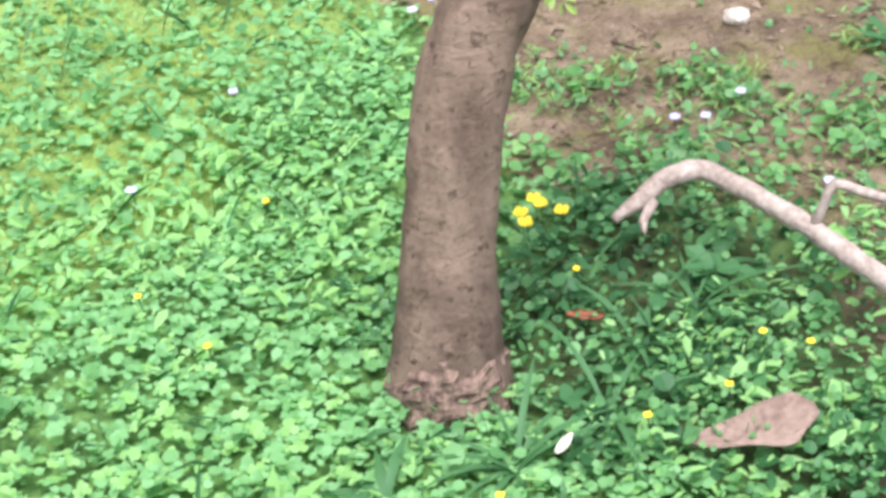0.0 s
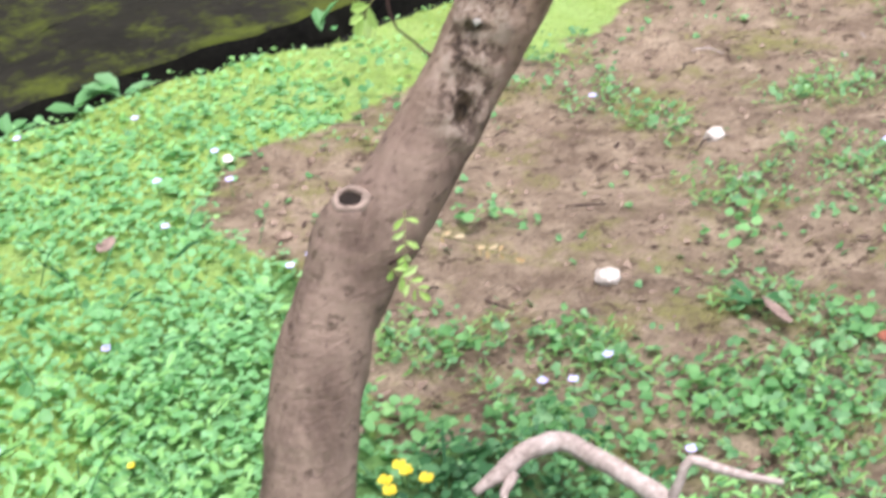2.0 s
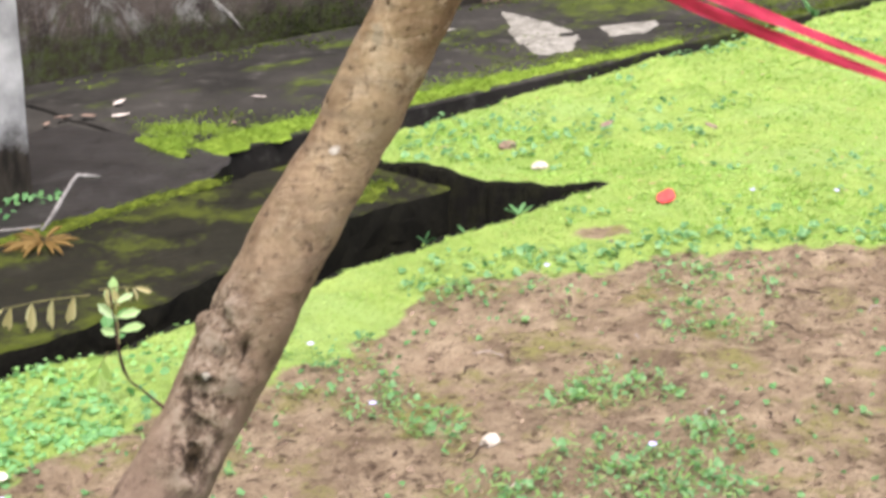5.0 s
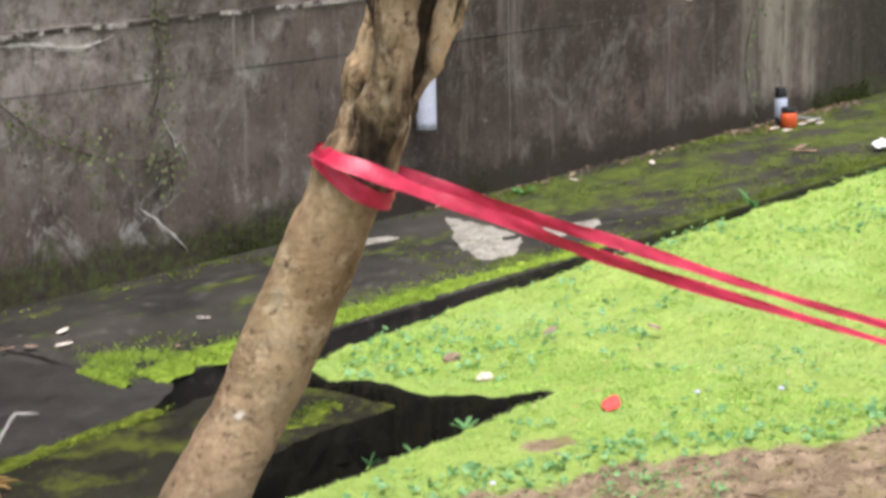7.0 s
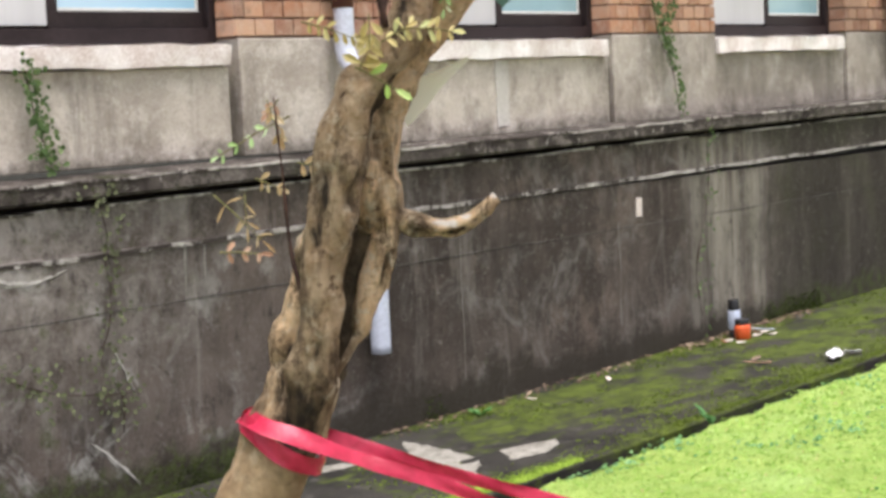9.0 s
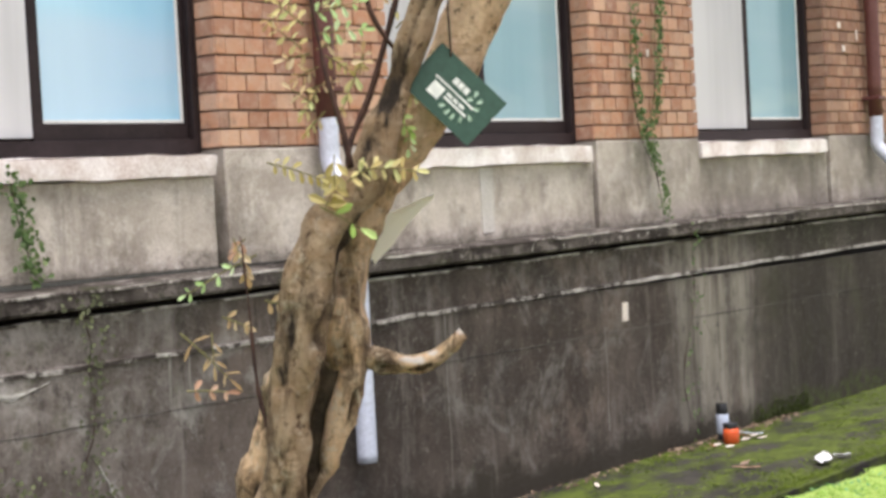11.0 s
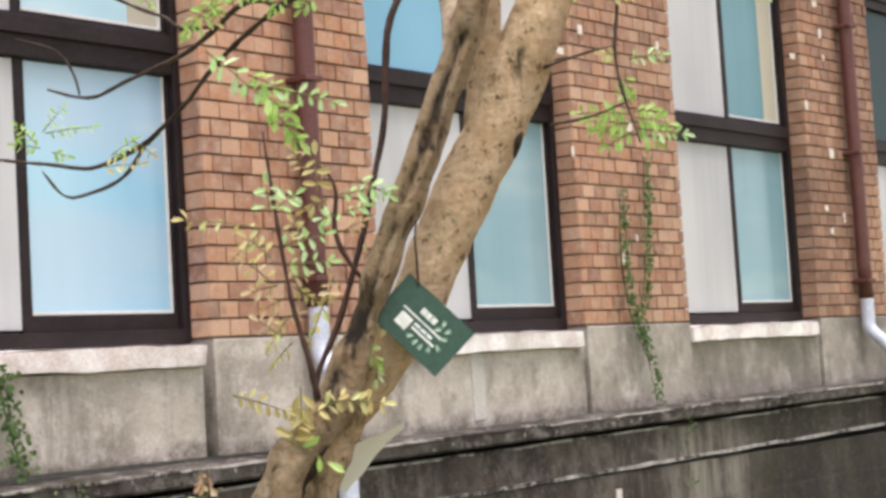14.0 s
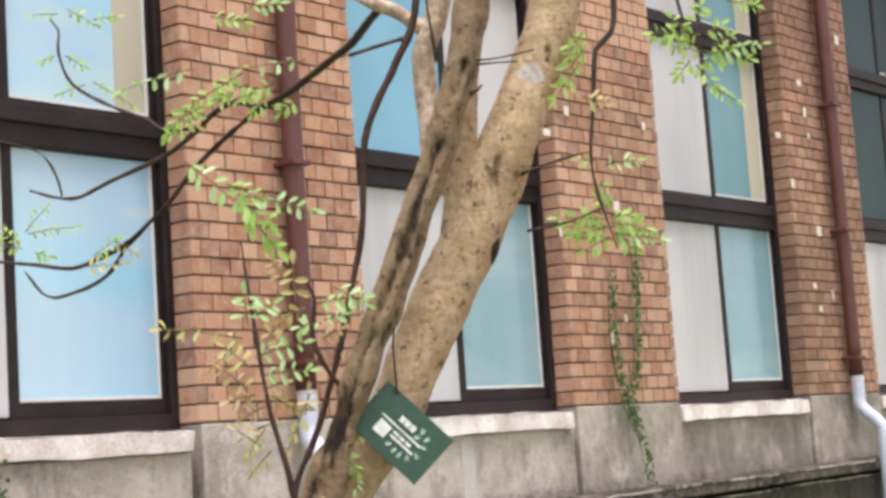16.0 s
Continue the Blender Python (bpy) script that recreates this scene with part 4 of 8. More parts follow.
def make_upper_wall():
    """Dado of rendered stone, the solid core behind the bricks, lintels and the wall above."""
    core = structure("wall_upper", box(-3, 14.0, PIER_Y + 0.30, BACK_Y + 0.1, 1.06, 5.4, M_MORTAR), "brick and stone building wall", "wall")
    k = -2
    while PIER_X0 + PERIOD * k < 13:
        x = PIER_X0 + PERIOD * k
        part("dado_block", box(x + 0.012, x + PIER_W - 0.004, PIER_Y - 0.004, BACK_Y, 1.05, SILL_Z - 0.006, M_DADO, 0.006, 0.003, 5, k), core)
        part("dado_panel", box(x + PIER_W + 0.012, x + PERIOD - (0.035 if k == -1 else 0.010), PIER_Y + 0.012, BACK_Y, 1.05, 1.386, M_DADO, 0.006, 0.003, 5, k + 9), core)
        k += 1
    part("lintel", box(-3, 14.0, PIER_Y + 0.002, BACK_Y, TOP_Z, 5.4, M_DADO, 0.01, 0.0, 4), core)
    part("pale_repair", box(5.955, 6.045, PIER_Y + 0.0085, PIER_Y + 0.02, 1.085, 1.385, M_REPAIR, 0.003, 0.006, 6, 4), core, "pale vertical repair stripe in the render")
    return core


make_upper_wall()


def make_sill(x0, x1, name):
    """Painted sill with a rounded nose and chipped ends."""
    me = box(x0 + 0.006, x1 - 0.035, PIER_Y - 0.02, 4.86, 1.388, 1.472, M_SILL, 0.03, 0.010, 22, x0)
    return tagged(part(name, me), "chipped pinkish-white painted window sill", "window sill", "window sills", "structure")


def make_window(x0, x1, name, low, high, swap=False, dark=False, blind=0.155, shift=0.045):
    """Bronze sliding window: frame, transoms, a white and a blue sash in each storey of lights."""
    y = PIER_Y + 0.11
    w = tagged(part(name, box(x0 + 0.002, x0 + 0.05, y, y + 0.1, 1.475, TOP_Z, M_FRAME, 0.004)), "dark bronze sliding window with pale blue frosted panes", "window", "windows of the facade", "structure")
    part("jamb", box(x1 - 0.03, x1 - 0.002, y, y + 0.1, 1.475, TOP_Z, M_FRAME, 0.004), w)
    part("bottom_rail", box(x0 + 0.05, x1 - 0.03, y, y + 0.1, 1.475, 1.535, M_FRAME, 0.004), w)
    mid = (x0 + x1) / 2 + shift
    for z0, z1 in ((2.505, 2.66), (3.56, 3.70)):
        part("transom", box(x0 + 0.05, x1 - 0.03, y + 0.004, y + 0.1, z0, z1, M_FRAME, 0.005), w)
        part("transom_lip", box(x0 + 0.05, x1 - 0.03, y - 0.014, y + 0.004, z1 - 0.075, z1 - 0.012, M_FRAME, 0.004), w)
    for lights, (z0, z1) in enumerate(((1.535, 2.505), (2.66, 3.56), (3.70, TOP_Z))):
        swapped = swap and lights > 0
        part("left_pane", box(x0 + 0.05, mid - 0.01, y + 0.035, y + 0.041, z0 + 0.012, z1 - 0.004, M_DEEP if swapped else low if dark and lights else M_WHITE, 0.001), w, "deep blue pane" if swapped else "dark teal pane" if dark and lights else "milky white frosted pane")
        part("sash_stile", box(mid - 0.016, mid + 0.026, y + 0.028, y + 0.05, z0, z1, M_FRAME, 0.003), w)
        lift = 0.062 if lights == 0 else 0.02
        part("sash_rail", box(mid + 0.026, x1 - 0.03, y + 0.03, y + 0.052, z0, z0 + lift, M_FRAME, 0.003), w)
        part("sash_side", box(x1 - 0.05, x1 - 0.031, y + 0.03, y + 0.052, z0 + lift, z1, M_FRAME, 0.003), w)
        g0, g1, h0, h1 = mid + 0.026, x1 - 0.05, z0 + lift, z1 - 0.004
        if swapped:
            pane = part("white_pane", box(g0, g1 - 0.012, y + 0.04, y + 0.046, h0 + 0.012, h1, M_WHITE, 0.001), w, "milky white frosted pane")
        elif lights == 0:
            pane = part("blue_pane", box(g0, g1 - 0.012, y + 0.04, y + 0.046, h0 + 0.012, h1, low, 0.001), w, "pale blue frosted pane")
        else:
            pane = part("blue_pane", box(g0, g1 - blind, y + 0.04, y + 0.046, h0 + 0.012, h1, high, 0.001), w, "blue frosted pane")
            part("blind", box(g1 - blind + 0.003, g1 - 0.012, y + 0.044, y + 0.05, h0 + 0.012, h1, low if dark else M_CREAM, 0.001), w, "cream blind behind the glass")
        for a, b, c, d in ((g1 - 0.012, g1, h0, h1), (g0, g1 - 0.012, h0, h0 + 0.012)):
            part("gasket", box(a, b, y + 0.036, y + 0.046, c, d, M_EDGE, 0.001), pane, "pale rubber gasket")
    return w


for i in range(5):
    x1 = PIER_X0 + PERIOD * i
    x0 = x1 - (PERIOD - PIER_W)
    make_sill(x0, x1, f"window_sill_{i + 1}")
    make_window(x0, x1, f"window_{i + 1}", *((M_BLUE, M_BLUE), (M_MID, M_MID), (M_MID, M_GREYBLUE), (M_TEAL, M_TEAL), (M_TEAL, M_TEAL))[i], swap=i == 1, dark=i > 2, blind=0.17 if i == 2 else 0.155, shift=0.012 if i == 0 else 0.05)


def downpipe(x, side):
    """Brown downpipe on the brick pier, with a grey plastic shoe that steps over the ledge."""
    d = empty("downpipe", (x, 4.565, 0.26), "brown painted downpipe with a grey plastic lower length", "downpipe", "downpipes")
    under(part("pipe", (*tube([(x, 4.565, 1.6), (x, 4.565, 3.0), (x, 4.565, 5.3)], [0.043, 0.043, 0.043], 20, 0.2), M_PIPE, True)), d)
    low = [(x, 4.562, 1.64), (x, 4.562, 1.48), (x, 4.555, 1.41), (x + side, 4.45, 1.29), (x + side, 4.437, 1.22), (x + side, 4.437, 0.8), (x + side, 4.437, 0.242)]
    shoe = under(part("lower_pipe", (*tube(low, [0.040] * 7, 20, 0.03), M_PVC, True)), d)
    tagged(shoe, "pale grey plastic pipe")
    for z in (1.7, 2.5, 3.3, 4.1):
        under(part("bracket", box(x - 0.049, x + 0.049, 4.514, 4.632, z, z + 0.022, M_PIPE, 0.004)), d)
    return d


downpipe(4.943, -0.012)
downpipe(4.943 + 2 * PERIOD, 0.03)


# ---- the tree ----
def near_line(p, a, b):
    a, b = np.array(a), np.array(b)
    t = np.clip(((p - a) @ (b - a)) / ((b - a) @ (b - a)), 0, 1)
    return np.linalg.norm(p - (a + t[:, None] * (b - a)), axis=1)


# dark wood, rotten or grooved, plus painted shade on the front limb: line from, line to, reach, amount
ROT_SHADE = (((1.3167, 0.8510, 1.2598), (1.3112, 0.8581, 1.2491), 0.0200, 1.90), ((1.3831, 0.7850, 1.4617), (1.3707, 0.7975, 1.4252), 0.0078, 1.50), ((1.3707, 0.7975, 1.4252), (1.3589, 0.8092, 1.3824), 0.0085, 1.60), ((1.3589, 0.8092, 1.3824), (1.3463, 0.8208, 1.3444), 0.0055, 1.00), ((1.3383, 0.8291, 1.3193), (1.3344, 0.8342, 1.3092), 0.0060, 1.20), ((1.3270, 0.8438, 1.2815), (1.3239, 0.8478, 1.2721), 0.0060, 1.10), ((1.3116, 0.8581, 1.2309), (1.3023, 0.8691, 1.1922), 0.0090, 1.00), ((1.4276, 0.7660, 1.4489), (1.4261, 0.7682, 1.4153), 0.0085, 1.60), ((1.4014, 0.7661, 1.5250), (1.3944, 0.7726, 1.5030), 0.0060, 1.00), ((1.2982, 0.8894, 1.1548), (1.2940, 0.8913, 1.1373), 0.017, 1.8), ((1.2948, 0.8965, 1.1298), (1.2853, 0.9014, 1.1072), 0.0105, 1.15), ((1.2818, 0.8978, 1.1074), (1.2711, 0.9055, 1.0684), 0.0085, 0.95), ((1.2559, 0.9168, 1.0870), (1.2481, 0.9274, 1.0373), 0.0085, 0.9), ((1.243, 0.936, 0.952), (1.238, 0.942, 0.915), 0.0125, 0.75), ((1.237, 0.9405, 0.922), (1.2385, 0.9466, 0.8953), 0.021, 1.6), ((1.2448, 0.9279, 0.961), (1.2445, 0.9279, 0.953), 0.006, 1.0), ((1.2371, 0.9691, 0.9136), (1.243, 0.9664, 0.9478), 0.005, 1.2), ((1.243, 0.962, 0.9478), (1.2493, 0.9513, 0.9911), 0.0062, 1.7),
       ((1.2833, 0.930, 1.022), (1.2754, 0.9333, 0.9749), 0.006, 1.1), ((1.2754, 0.9333, 0.9749), (1.2683, 0.9372, 0.9407), 0.0055, 1.3), ((1.258, 0.9651, 1.022), (1.258, 0.9651, 1.008), 0.009, 1.3), ((1.254, 0.938, 1.012), (1.262, 0.936, 1.006), 0.0035, 1.0), ((1.312, 0.912, 1.02), (1.307, 0.918, 0.985), 0.0035, 1.2), ((1.3005, 0.914, 1.053), (1.299, 0.9155, 1.0475), 0.008, 1.8),
       ((1.0341, 1.0686, 0.5076), (1.0245, 1.0568, 0.4747), 0.0105, 1.0), ((1.0219, 1.0528, 0.4665), (1.0182, 1.0523, 0.4584), 0.0115, 1.9), ((1.0861, 1.0596, 0.5685), (1.0677, 1.0492, 0.5256), 0.0045, 1.0), ((1.0559, 1.0456, 0.5007), (1.0465, 1.0412, 0.4803), 0.004, 1.0), ((1.012, 1.0979, 0.4956), (1.013, 1.0979, 0.493), 0.006, 1.2), ((1.0611, 1.1013, 0.556), (1.054, 1.098, 0.54), 0.006, 0.8),
       ((1.352, 0.812, 1.371), (1.331, 0.835, 1.313), 0.006, 0.6), ((1.331, 0.835, 1.313), (1.312, 0.852, 1.24), 0.012, 0.9), ((1.294, 0.883, 1.168), (1.29, 0.888, 1.137), 0.0105, 1.5), ((1.291, 0.893, 1.13), (1.279, 0.902, 1.084), 0.009, 1.1), ((1.306, 0.87, 1.213), (1.295, 0.882, 1.167), 0.010, 1.2),
       # down the front limb's right side: its shaded side put into the bark colour
       ((1.306, 0.874, 1.19), (1.337, 0.843, 1.279), 0.009, 0.8), ((1.337, 0.843, 1.279), (1.372, 0.805, 1.385), 0.0055, 0.6), ((1.372, 0.805, 1.385), (1.405, 0.770, 1.502), 0.0055, 0.6), ((1.405, 0.770, 1.502), (1.43, 0.744, 1.634), 0.006, 0.7),
       ((1.431, 0.772, 1.452), (1.432, 0.772, 1.405), 0.0068, 1.0), ((1.428, 0.769, 1.387), (1.423, 0.774, 1.381), 0.006, 0.7), ((0.77, 1.01, 0.025), (0.82, 0.985, 0.02), 0.03, 0.6),
       ((1.327, 0.895, 1.04), (1.332, 0.89, 1.038), 0.0042, 1.5), ((1.339, 0.882, 1.032), (1.343, 0.877, 1.033), 0.0042, 1.6), ((1.349, 0.871, 1.035), (1.353, 0.867, 1.037), 0.0036, 1.5), ((1.357, 0.862, 1.04), (1.361, 0.859, 1.046), 0.003, 1.3), ((1.205, 0.985, 0.835), (1.206, 0.985, 0.84), 0.005, 0.8), ((1.09, 1.05, 0.66), (1.092, 1.05, 0.665), 0.005, 0.7))
SCAR = (((1.0695, 1.0805, 0.5723), (1.0528, 1.0699, 0.5312)), ((1.0528, 1.0699, 0.5312), (1.0336, 1.0665, 0.4986)), ((1.0336, 1.0665, 0.4986), (1.0203, 1.0528, 0.4575)))
PALE = (((1.4593, 0.7481, 1.5222), 0.011), ((1.4655, 0.7450, 1.5163), 0.007), ((1.42, 0.719, 1.511), 0.011), ((1.155, 1.03, 0.70), 0.006), ((1.2949, 0.9208, 1.0548), 0.0075), ((1.2902, 0.9247, 1.0431), 0.005), ((1.041, 1.064, 0.5255), 0.0055), ((1.33, 0.85, 1.02), 0.008), ((1.339, 0.883, 1.045), 0.0045), ((1.346, 0.875, 1.043), 0.005), ((1.354, 0.867, 1.049), 0.0045), ((1.37, 0.851, 1.064), 0.005), ((1.285, 0.914, 1.053), 0.007))


def bark(ob, dig=0.006, amount=1.0):
    me = ob.data
    n = len(me.vertices)
    co = np.empty(n * 3, np.float32)
    me.vertices.foreach_get("co", co)
    co = co.reshape(-1, 3).astype(float)
    no = np.empty(n * 3, np.float32)
    me.vertices.foreach_get("normal", no)
    no = no.reshape(-1, 3)
    rot = np.zeros(n)
    for a, b, reach, much in ROT_SHADE:
        rot = np.maximum(rot, much * np.clip(1.3 - near_line(co, a, b) / reach, 0, 1))
    pale = np.zeros(n)
    for p, reach in PALE:
        pale = np.maximum(pale, np.clip(1.5 - np.linalg.norm((co - np.array(p)) * (1, 1, 1.5), axis=1) / reach, 0, 1))
    scar = np.zeros(n)
    for a, b in SCAR:
        scar = np.maximum(scar, np.clip(1.5 - near_line(co, a, b) / 0.026, 0, 1))
    if scar.any():
        lumps = np.array([noise.noise(Vector((x * 60, y * 60, z * 45))) + 0.6 * noise.noise(Vector((x * 140, y * 140, z * 110))) for x, y, z in co])
        co += no * (0.0105 * lumps * scar)[:, None]
    ridge = np.array([noise.noise(Vector((x * 70, y * 70, z * 11))) + 0.6 * noise.noise(Vector((x * 150, y * 150, z * 40))) for x, y, z in co])
    gnarl = np.clip((co[:, 2] - 0.80) / 0.1, 0.15, 1) * np.clip((1.30 - co[:, 2]) / 0.12, 0.35, 1)
    foot = np.clip((0.05 - co[:, 2]) / 0.04, 0, 1)
    rot *= np.clip(1 + 0.7 * ridge, 0.35, 1.5)
    co += no * (amount * 0.0052 * ridge * gnarl + 0.006 * ridge * foot)[:, None]
    co -= no * (dig * np.minimum(rot, 1.3))[:, None]
    me.vertices.foreach_set("co", co.astype(np.float32).ravel())
    me.attributes.new("rot", "FLOAT", "POINT").data.foreach_set("value", rot.astype(np.float32))
    me.attributes.new("scar", "FLOAT", "POINT").data.foreach_set("value", scar.astype(np.float32))
    me.attributes.new("pale", "FLOAT", "POINT").data.foreach_set("value", pale.astype(np.float32))
    me.update()
    return ob


tree = empty("tree", (0.83, 1.05, 0.0), "young leaning tree with forked trunk, rotten hollow and sparse yellow-green leaves", "tree")


def limb(name, points, radii, sides=24, step=0.012, rough=0.0025, label="", freq=30.0, material=None):
    ob = part(name, (*tube(points, radii, sides, step, rough, freq), material or M_BARK, True))
    return under(bark(tagged(ob, label), 0.3 * min(max(radii), 0.02), min(1.0, sorted(radii)[len(radii) // 2] / 0.016)), tree)


trunk = limb("trunk", [(0.822, 1.045, -0.05), (0.826, 1.047, 0.0), (0.832, 1.054, 0.045), (0.843, 1.064, 0.099), (0.855, 1.073, 0.147), (0.870, 1.082, 0.2), (0.893, 1.094, 0.258), (0.913, 1.097, 0.3), (0.936, 1.096, 0.333), (0.958, 1.094, 0.363),
                       (0.99, 1.09, 0.40), (1.017, 1.088, 0.434), (1.056, 1.087, 0.481), (1.082, 1.084, 0.52), (1.108, 1.076, 0.567), (1.131, 1.069, 0.607), (1.153, 1.062, 0.645), (1.182, 1.05, 0.69), (1.205, 1.033, 0.745), (1.22, 1.017, 0.789),
                       (1.236, 1.0, 0.839), (1.2514, 0.9842, 0.884), (1.2621, 0.9731, 0.9177), (1.2685, 0.9684, 0.9392), (1.2701, 0.9708, 0.9612), (1.2759, 0.9668, 0.9828), (1.2816, 0.9614, 1.0044), (1.2835, 0.9558, 1.0264), (1.2853, 0.9458, 1.0482), (1.2839, 0.9354, 1.0743)],
             [0.062, 0.055, 0.048, 0.042, 0.0395, 0.0388, 0.040, 0.0375, 0.037, 0.0385, 0.0365, 0.0345, 0.0335, 0.0355, 0.0345, 0.0338, 0.0330, 0.0318, 0.0322, 0.0320, 0.0312, 0.0300, 0.0274, 0.0256, 0.0247, 0.0216, 0.0199, 0.0202, 0.0175, 0.0121], 60, 0.006, 0.0022, "leaning brown trunk with a cut knot and a rotten scar")
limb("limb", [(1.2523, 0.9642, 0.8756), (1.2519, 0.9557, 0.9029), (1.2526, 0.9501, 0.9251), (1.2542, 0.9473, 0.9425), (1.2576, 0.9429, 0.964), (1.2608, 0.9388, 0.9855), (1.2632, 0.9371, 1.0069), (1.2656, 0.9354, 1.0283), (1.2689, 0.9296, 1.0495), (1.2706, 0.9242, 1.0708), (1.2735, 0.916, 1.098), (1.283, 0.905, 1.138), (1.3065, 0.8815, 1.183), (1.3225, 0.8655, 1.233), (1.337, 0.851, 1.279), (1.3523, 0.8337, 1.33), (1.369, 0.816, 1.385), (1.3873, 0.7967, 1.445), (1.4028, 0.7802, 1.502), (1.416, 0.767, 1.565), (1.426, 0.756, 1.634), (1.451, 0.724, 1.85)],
     [0.0131, 0.0165, 0.0182, 0.0186, 0.0173, 0.0155, 0.0155, 0.0172, 0.0186, 0.0194, 0.0202, 0.0200, 0.0158, 0.0130, 0.0122, 0.0122, 0.0125, 0.0128, 0.0130, 0.0135, 0.0135, 0.011], 40, 0.006, 0.002, "front limb with dark rotten streaks and a shade-painted side", material=M_BARK_DARK)
limb("limb", [(1.261, 0.9558, 0.8746), (1.2619, 0.9509, 0.8925), (1.2708, 0.9481, 0.9155), (1.2806, 0.9454, 0.9339), (1.2899, 0.9412, 0.9495), (1.2972, 0.9377, 0.9628), (1.3016, 0.9357, 0.9756), (1.3053, 0.9331, 0.9885), (1.3104, 0.9274, 1.0013), (1.3158, 0.9224, 1.0229), (1.3216, 0.9184, 1.0444), (1.3218, 0.9176, 1.0665), (1.3201, 0.9222, 1.0888), (1.326, 0.919, 1.128), (1.34, 0.905, 1.17), (1.359, 0.885, 1.211), (1.378, 0.865, 1.245), (1.395, 0.847, 1.288), (1.416, 0.825, 1.346), (1.434, 0.806, 1.391), (1.449, 0.790, 1.434), (1.466, 0.773, 1.48), (1.482, 0.756, 1.53), (1.497, 0.740, 1.586), (1.509, 0.727, 1.643), (1.553, 0.677, 1.9)],
     [0.0057, 0.0048, 0.0044, 0.0034, 0.0044, 0.0062, 0.0075, 0.0088, 0.011, 0.0102, 0.0105, 0.0125, 0.0135, 0.0142, 0.0172, 0.0195, 0.0205, 0.022, 0.0238, 0.0245, 0.0248, 0.0228, 0.0208, 0.0205, 0.0205, 0.018], 40, 0.006, 0.002, "stout tan limb")
limb("limb", [(1.430, 0.812, 1.40), (1.434, 0.805, 1.445), (1.435, 0.800, 1.475), (1.436, 0.797, 1.50), (1.441, 0.792, 1.541), (1.447, 0.786, 1.587), (1.454, 0.778, 1.68), (1.468, 0.762, 1.85)], [0.015, 0.0128, 0.0108, 0.0096, 0.0092, 0.0092, 0.009, 0.008], 18, 0.01, 0.0015)
limb("limb", [(1.43, 0.83, 1.44), (1.45, 0.846, 1.505), (1.45, 0.847, 1.558), (1.461, 0.836, 1.596), (1.468, 0.828, 1.68), (1.47, 0.82, 1.85)], [0.012, 0.010, 0.0095, 0.010, 0.0095, 0.008], 16, 0.01, 0.0015, "pale slender limb", material=M_PEEL)
limb("stub_branch", [(1.3225, 0.921, 1.052), (1.333, 0.9, 1.045), (1.348, 0.881, 1.040), (1.363, 0.866, 1.046), (1.376, 0.852, 1.061)], [0.0085, 0.0098, 0.0074, 0.0064, 0.0042], 18, 0.005, 0.0018, "short broken side branch curling up")
hollow = [(1.2837, 0.9583, 0.9193), (1.2914, 0.9544, 0.934), (1.297, 0.9528, 0.9489), (1.3016, 0.9532, 0.9707), (1.3076, 0.9501, 1.0014), (1.3126, 0.944, 1.0232), (1.3177, 0.9348, 1.045), (1.318, 0.9297, 1.056), (1.3167, 0.9262, 1.0649)]
under(part("hollow", (*tube(hollow, [0.0035, 0.0053, 0.0067, 0.008, 0.0107, 0.0107, 0.0098, 0.0062, 0.0026], 20, 0.005, 0.003, 60.0), M_ROTTEN, True), None, "black rotten wood inside the split fork"), tree)
limb("crotch", [(1.3138, 0.9382, 1.0365), (1.3138, 0.9337, 1.0498), (1.3097, 0.9280, 1.0655), (1.3057, 0.9238, 1.0811), (1.3051, 0.9189, 1.0984)], [0.006, 0.0105, 0.0125, 0.013, 0.01], 20, 0.006, 0.0015)
# flaking collar at the foot
foot = part("flaking_foot", (*tube([(0.822, 1.043, -0.03), (0.824, 1.045, 0.005), (0.828, 1.049, 0.032), (0.833, 1.054, 0.05)], [0.056, 0.054, 0.048, 0.041], 44, 0.004, 0.009, 75.0), M_FLAKE), None, "flaking reddish bark at the root collar")
under(foot, tree)
# cut knot: a ring of callus round a hole
def make_knot(place, axis, r):
    axis = Vector(axis).normalized()
    turn = axis.to_track_quat("Z", "Y").to_matrix()
    v, f = [], []
    prof = ((1.28, -0.9), (1.22, 0.05), (1.10, 0.36), (0.92, 0.42), (0.72, 0.26), (0.62, -0.7))
    for i, (rr, h) in enumerate(prof):
        for k in range(20):
            a = 2 * math.pi * k / 20
            lop = 1 + 0.07 * math.sin(2 * a + 1) + 0.06 * math.sin(3 * a + 2) + 0.04 * math.sin(5 * a)
            off = 0.16 * r * (1.28 - rr)
            q = Vector((rr * r * math.cos(a) * lop - off, 0.84 * rr * r * math.sin(a) * lop + off, (h + 0.1 * math.sin(2 * a)) * r))
            v.append(tuple(Vector(place) + turn @ q))
            if i:
                b = i * 20 + k
                c = i * 20 + (k + 1) % 20
                f.append((b - 20, c - 20, c, b))
    under(part("knot", (v, f, M_CUT, True), None, "pale callus ring of a pruned branch"), tree)
    # a flat near-black disc takes the place of shade inside the hole
    d = [tuple(Vector(place) + turn @ Vector((0.74 * r * math.cos(a) - 0.06 * r, 0.62 * r * math.sin(a) + 0.06 * r, 0.04 * r))) for a in np.linspace(0, 2 * math.pi, 16, endpoint=False)]
    under(part("knot_hole", (d, [tuple(range(16))], M_HOLLOWSHADE), None, "dark hollow in the knot"), tree)


